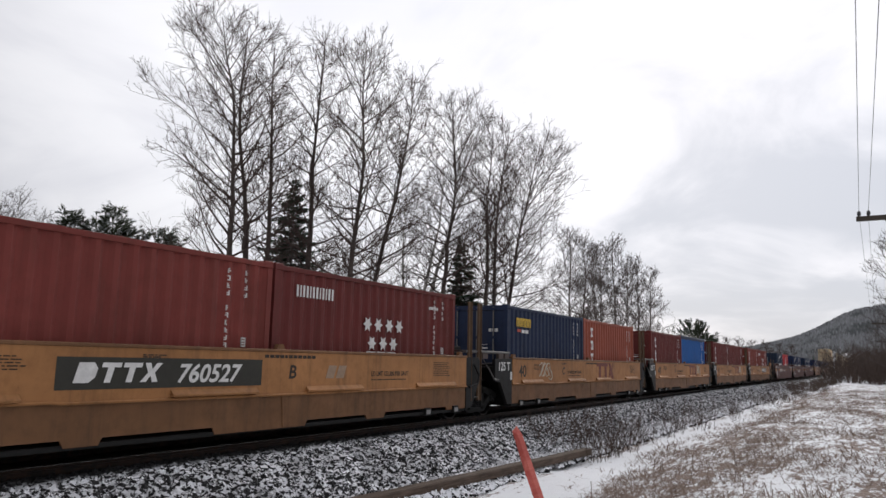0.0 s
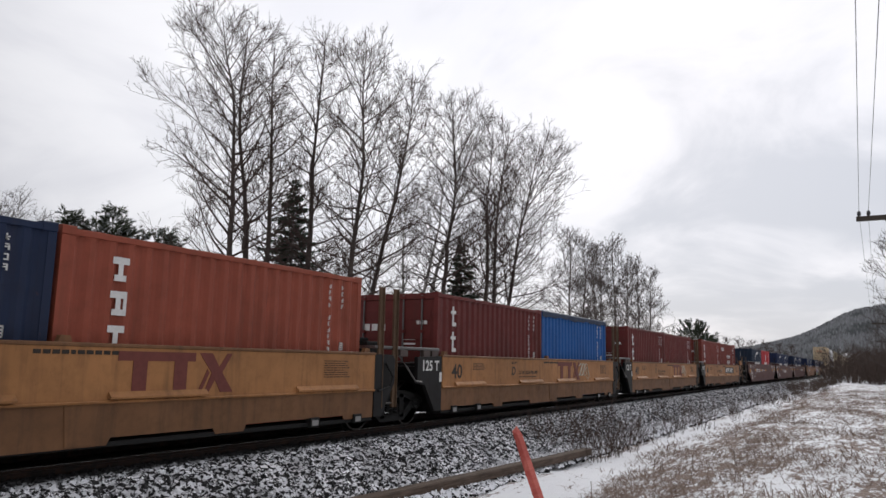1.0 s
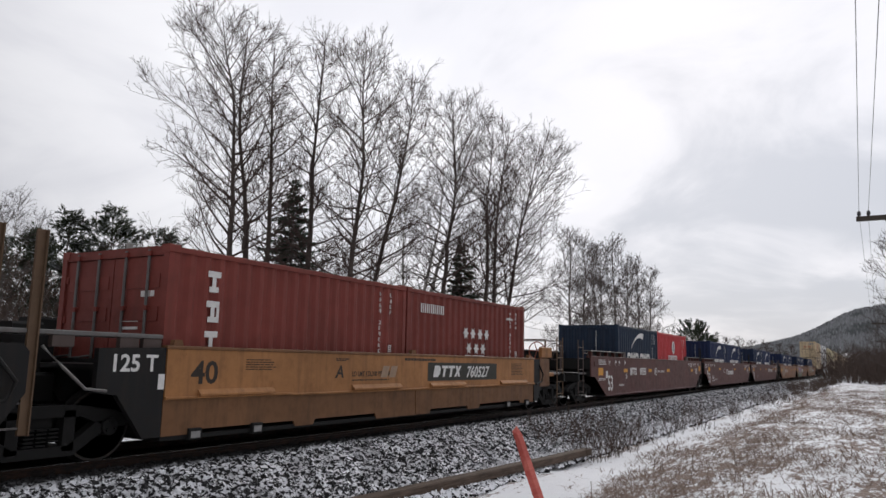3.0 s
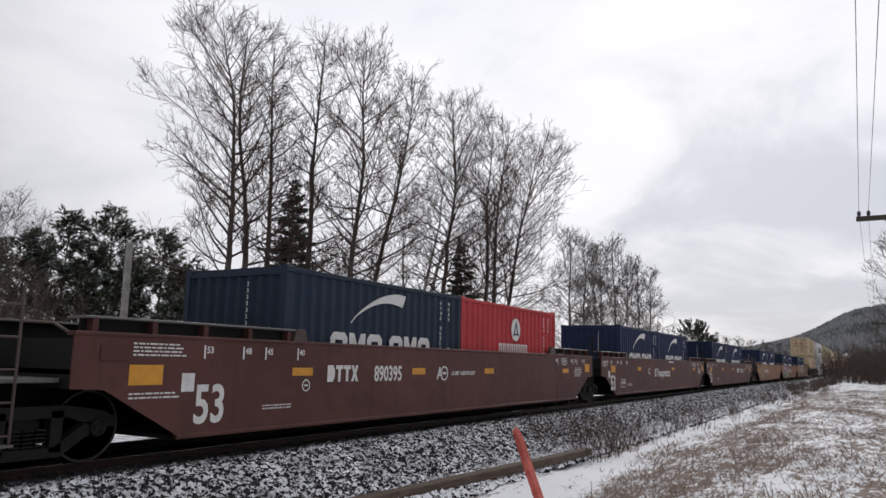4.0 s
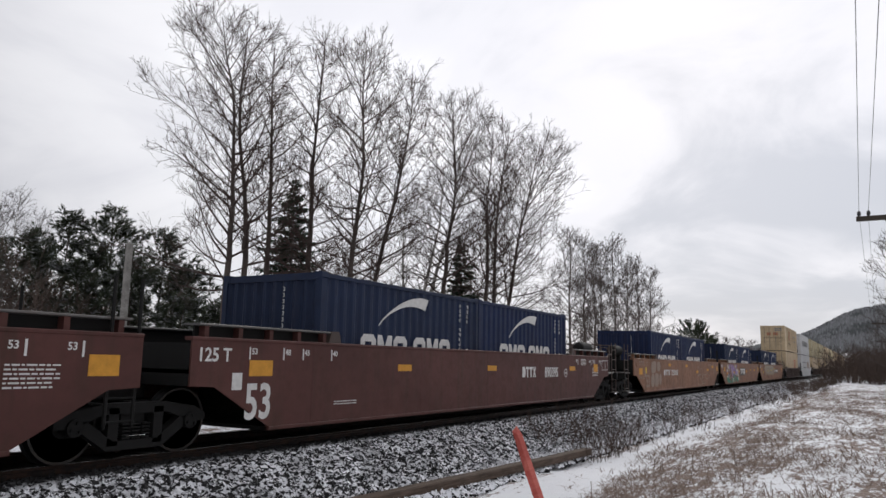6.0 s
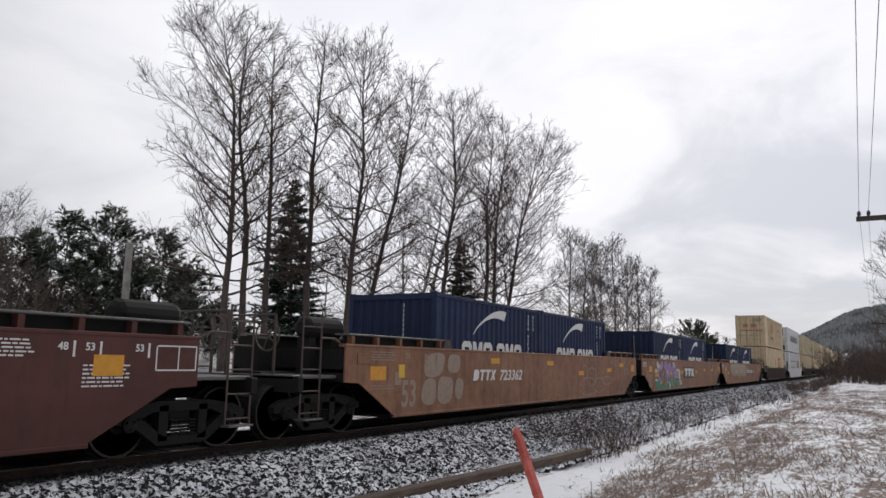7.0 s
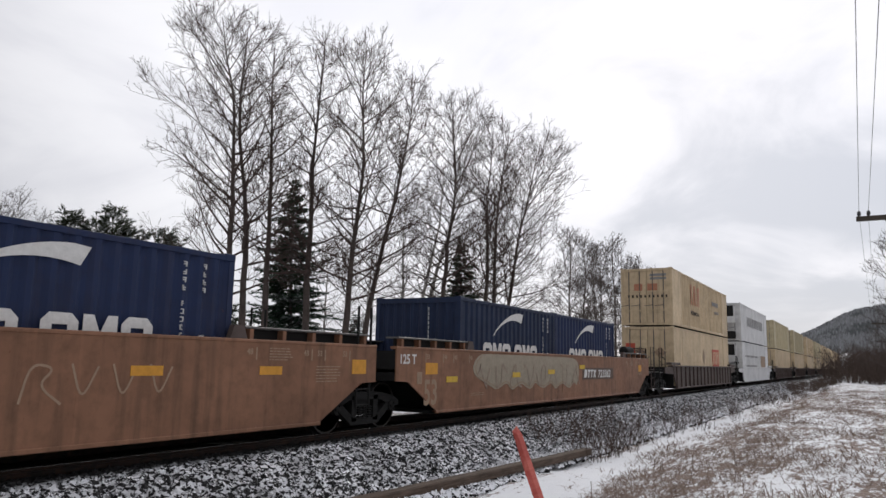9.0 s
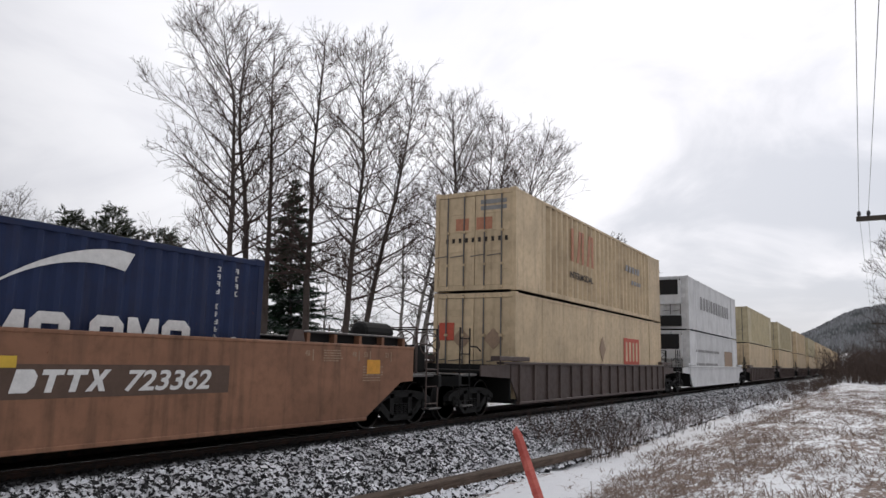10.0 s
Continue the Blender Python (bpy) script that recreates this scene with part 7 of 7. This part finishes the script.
def build_poles():
    arms = []
    Z = 5.17
    for x, y in ((-24.0, -1.48), (21.0, -1.15), (70.5, -1.60), (115.0, -2.2)):
        z0 = ground_z(x, y)
        p = thing("utility_pole", pose(x, y, z0), "dark weathered timber telegraph pole with one crossarm", "utility pole", "poles along the line")
        part("pole_shaft", Mesh().tube([(0, 0, -0.5), (0, 0, 3), (0, 0, Z + 0.55 - z0)], [0.14, 0.125, 0.10], 10), M["pole"], p)
        part("crossarm", Mesh().box(0.10, 0.20, -1.22, 1.22, Z - z0 - 0.06, Z - z0 + 0.06, 0.01), M["pole"], p, "dark timber crossarm")
        for yy in (-1.10, -0.90, 0.94, 1.15):
            part("insulator", Mesh().tube([(0.15, yy, Z - z0 + 0.06), (0.15, yy, Z - z0 + 0.10), (0.15, yy, Z - z0 + 0.12), (0.15, yy, Z - z0 + 0.20)], [0.012, 0.045, 0.05, 0.03], 8), M["insul"], p)
        part("brace", Mesh().tube([(0.14, 0.0, Z - z0 - 0.75), (0.14, 0.6, Z - z0 - 0.05)], 0.015, 5).tube([(0.14, 0.0, Z - z0 - 0.75), (0.14, -0.6, Z - z0 - 0.05)], 0.015, 5), M["pole"], p)
        arms.append((x + 0.15, y, Z + 0.19))
    for a, b in zip(arms, arms[1:]):
        for yy in (0.94, 1.15, -0.90):
            m = Mesh()
            wire_between(m, (a[0], a[1] + yy, a[2]), (b[0], b[1] + yy, b[2]), 0.30, 0.006)
            tagged(part("overhead_wire", m, M["wire"]), "thin grey overhead wire strung between poles", "wire", "overhead wires")
    # grey post behind the track with its own wires
    x, y = at_ray(53.6, 31)
    z0 = ground_z(x, y)
    zt = 5.65
    p = thing("grey_post", pose(x, y, z0), "plain grey utility post behind the track", "utility pole")
    part("pole_shaft", Mesh().tube([(0, 0, -0.4), (0, 0, zt - z0)], [0.15, 0.135], 10), M["post"], p)
    part("pole_cap", Mesh().tube([(0, 0, zt - z0), (0, 0, zt - z0 + 0.04)], [0.15, 0.11], 10), M["post"], p)
    for q, sag in (((-8.0, 33.0, zt + 0.6), 0.5), ((44.0, 24.0, 4.2), 1.0)):
        m = Mesh()
        wire_between(m, (x, y, zt - 0.12), q, sag, 0.010)
        tagged(part("overhead_wire", m, M["wire"]), "thin dark overhead wire leaving the grey post", "wire", "overhead wires")
    for q in ((-8.0, 33.0), (44.0, 24.0)):
        z1 = ground_z(*q)
        top = zt + 0.65 if q[0] < 0 else 4.3
        o = thing("grey_post", pose(q[0], q[1], z1), "plain grey utility post behind the track", "utility pole")
        part("pole_shaft", Mesh().tube([(0, 0, -0.4), (0, 0, top - z1)], [0.13, 0.11], 10), M["post"], o)


def build_house(x, y, z, w, d, h, rot, wall, label):
    s = thing("house", pose(x, y, z, 0, 0, rot), label, "house", "houses far down the line")
    part("wall", Mesh().box(-w / 2, w / 2, -d / 2, d / 2, -6.0, h), wall, s)
    m = Mesh()
    o = 0.4
    for sg in (-1, 1):
        m.add([(-w / 2 - o, sg * (d / 2 + o), h - 0.2), (w / 2 + o, sg * (d / 2 + o), h - 0.2), (w / 2 + o, 0, h + d * 0.36), (-w / 2 - o, 0, h + d * 0.36),
               (-w / 2 - o, sg * (d / 2 + o), h - 0.05), (w / 2 + o, sg * (d / 2 + o), h - 0.05), (w / 2 + o, 0, h + d * 0.36 + 0.15), (-w / 2 - o, 0, h + d * 0.36 + 0.15)],
              [(0, 1, 2, 3), (7, 6, 5, 4), (0, 4, 5, 1), (3, 2, 6, 7), (0, 3, 7, 4), (1, 5, 6, 2)])
    part("roof", m, M["c_white"], s, "snow-covered roof")
    part("gable", Mesh().add([(-w / 2, -d / 2, h), (-w / 2, d / 2, h), (-w / 2, 0, h + d * 0.36), (w / 2, -d / 2, h), (w / 2, d / 2, h), (w / 2, 0, h + d * 0.36)],
                             [(0, 1, 2), (5, 4, 3), (0, 3, 4, 1), (1, 4, 5, 2), (2, 5, 3, 0)]), wall, s)
    for i in range(3):
        a = -w / 2 + w * (i + 0.6) / 3.4
        wn = part("window", Mesh().box(a, a + 1.0, -d / 2 - 0.04, -d / 2 + 0.02, 1.0, 2.2), M["blackend"], s, "dark window")
        part("frame", Mesh().box(a - 0.1, a + 1.1, -d / 2 - 0.03, -d / 2 + 0.01, 0.9, 1.0).box(a - 0.1, a + 1.1, -d / 2 - 0.03, -d / 2 + 0.01, 2.2, 2.3), M["c_white"], wn)
    for k in (-1, 1):
        part("window", Mesh().box(-w / 2 - 0.04, -w / 2 + 0.02, k * d * 0.22 - 0.5, k * d * 0.22 + 0.5, 1.0, 2.2), M["blackend"], s, "dark window")


def build_distance():
    # wooded hill on the skyline, one sheet with an uneven crest
    m = Mesh()
    nu, nv = 300, 30
    for i in range(nu + 1):
        az = radians(-40 + 56 * i / nu)
        deg = math.degrees(az)
        crest = float(np.interp(deg, [-40, -16, -8, -3, -1.2, 0.4, 1.44, 3.22, 4.48, 7.26, 12, 16], [40, 70, 98, 101, 97, 91, 82, 59, 47, 31, 16, 10]))
        crest += 2 * noise.noise(Vector((deg * 0.8, 0, 3)))
        for j in range(nv + 1):
            t = j / nv
            d = 480 + 920 * t
            z = -2 + crest * math.sin(t * math.pi / 2) ** 1.4 + (1.6 * noise.noise(Vector((deg * 9.0, t * 30, 1))) + 3.4 * abs(noise.noise(Vector((deg * 31.0, t * 43, 7))))) * min(1, t * 4)
            m.v.append((d * math.cos(az), d * math.sin(az), z))
    for i in range(nu):
        for j in range(nv):
            a = i * (nv + 1) + j
            m.f.append((a, a + nv + 1, a + nv + 2, a + 1))
    ob = part("hill", m, M["hill"])
    tagged(ob, "distant wooded hill, grey with bare trees and snow", "hill", kind="structure")
    # the hill's trees, too far to tell apart
    r = random.Random(29)
    w = Mesh()
    for i in range(9000):
        deg = r.uniform(-4, 12)
        t = 0.15 + 0.85 * r.random()
        d = 480 + 920 * t
        crest = float(np.interp(deg, [-8, -3, -1.2, 0.4, 1.44, 3.22, 4.48, 7.26, 12], [98, 101, 97, 91, 82, 59, 47, 31, 16]))
        z = -2 + crest * math.sin(t * math.pi / 2) ** 1.4
        h, a = r.uniform(3.5, 7.5), radians(deg)
        p = Vector((d * math.cos(a), d * math.sin(a), z))
        add_branch(w, [p, p + Vector((0, 0, h * 0.55)), p + Vector((0, 0, h))], r.uniform(1.0, 2.4), 0.2, 5)
    me = w.data("hill_woods")
    me.materials.append(M["hill"])
    tagged(new("hill_woods", me), "grey leafless woods covering the distant hill", "woods", kind="stuff")
    # far woods: small pointed and rounded clumps along the foot of the hill
    r = random.Random(13)
    w = Mesh()
    for i in range(900):
        az = radians(r.uniform(-14, 16))
        d = r.uniform(300, 640)
        x, y = d * math.cos(az), d * math.sin(az)
        if abs(y - 10) < 10:
            continue
        h = r.uniform(3, 8)
        b = Vector((x, y, -0.6))
        for k in range(7):
            q = b + Vector((r.gauss(0, 1.0), r.gauss(0, 1.0), 0))
            add_branch(w, [q, q + Vector((r.gauss(0, 0.6), r.gauss(0, 0.6), h * r.uniform(0.6, 1)))], 0.45, 0.04, 4)
    me = w.data("far_woods")
    me.materials.append(M["brush"])
    tagged(new("far_woods", me), "far leafless woods along the foot of the hill", "woods", kind="stuff")
    c = Mesh()
    for i in range(60):
        az = radians(r.uniform(-6, 5.5))
        d = r.uniform(260, 520)
        x, y = d * math.cos(az), d * math.sin(az)
        if abs(y - 10) < 8:
            continue
        h = r.uniform(5, 11)
        for k in range(7):
            z0 = h * (0.08 + 0.13 * k)
            add_branch(c, [Vector((x, y, z0 - 0.6)), Vector((x + r.gauss(0, 0.1), y, z0 + h * 0.2 - 0.6))], h * 0.2 * (1 - k / 7.5), 0.05, 7)
    me = c.data("far_conifers")
    me.materials.append(M["spruce"])
    tagged(new("far_conifers", me), "far dark conifers near the houses", "woods", kind="stuff")
    build_house(540, 11.6, 5.6, 11, 8, 3.2, 20, M["c_white"], "small white house with a snowy roof")
    build_house(600, 6.0, 8.0, 9, 7, 3.0, -10, M["c_white"], "small white house with a snowy roof")
    build_house(560, 24, 4.0, 10, 7, 2.8, 35, M["post"], "grey house with a snowy roof")


# ---------------------------------------------------------------- build
build_ground()
build_bed()
build_track()
build_train()
build_trees()
build_brush()
build_grass()
build_timber()
build_stake()
build_poles()
build_distance()


def motions():
    times = [0.0, 2.0, 4.0, 6.0, 8.0, 10.0]
    for ob, s, z in MOVING:
        walk(ob, [(t, pose(s - SPEED * t, TRACK_Y, z)) for t in times])
    ticks = [i / FPS for i in range(int(10 * FPS) + 1)]
    for w, x in WHEELS:
        turn = math.degrees(SPEED / WHEEL_R)
        walk(w, [(t, pose(x, 0, WHEEL_R, 0, -turn * t, 0)) for t in ticks])


motions()
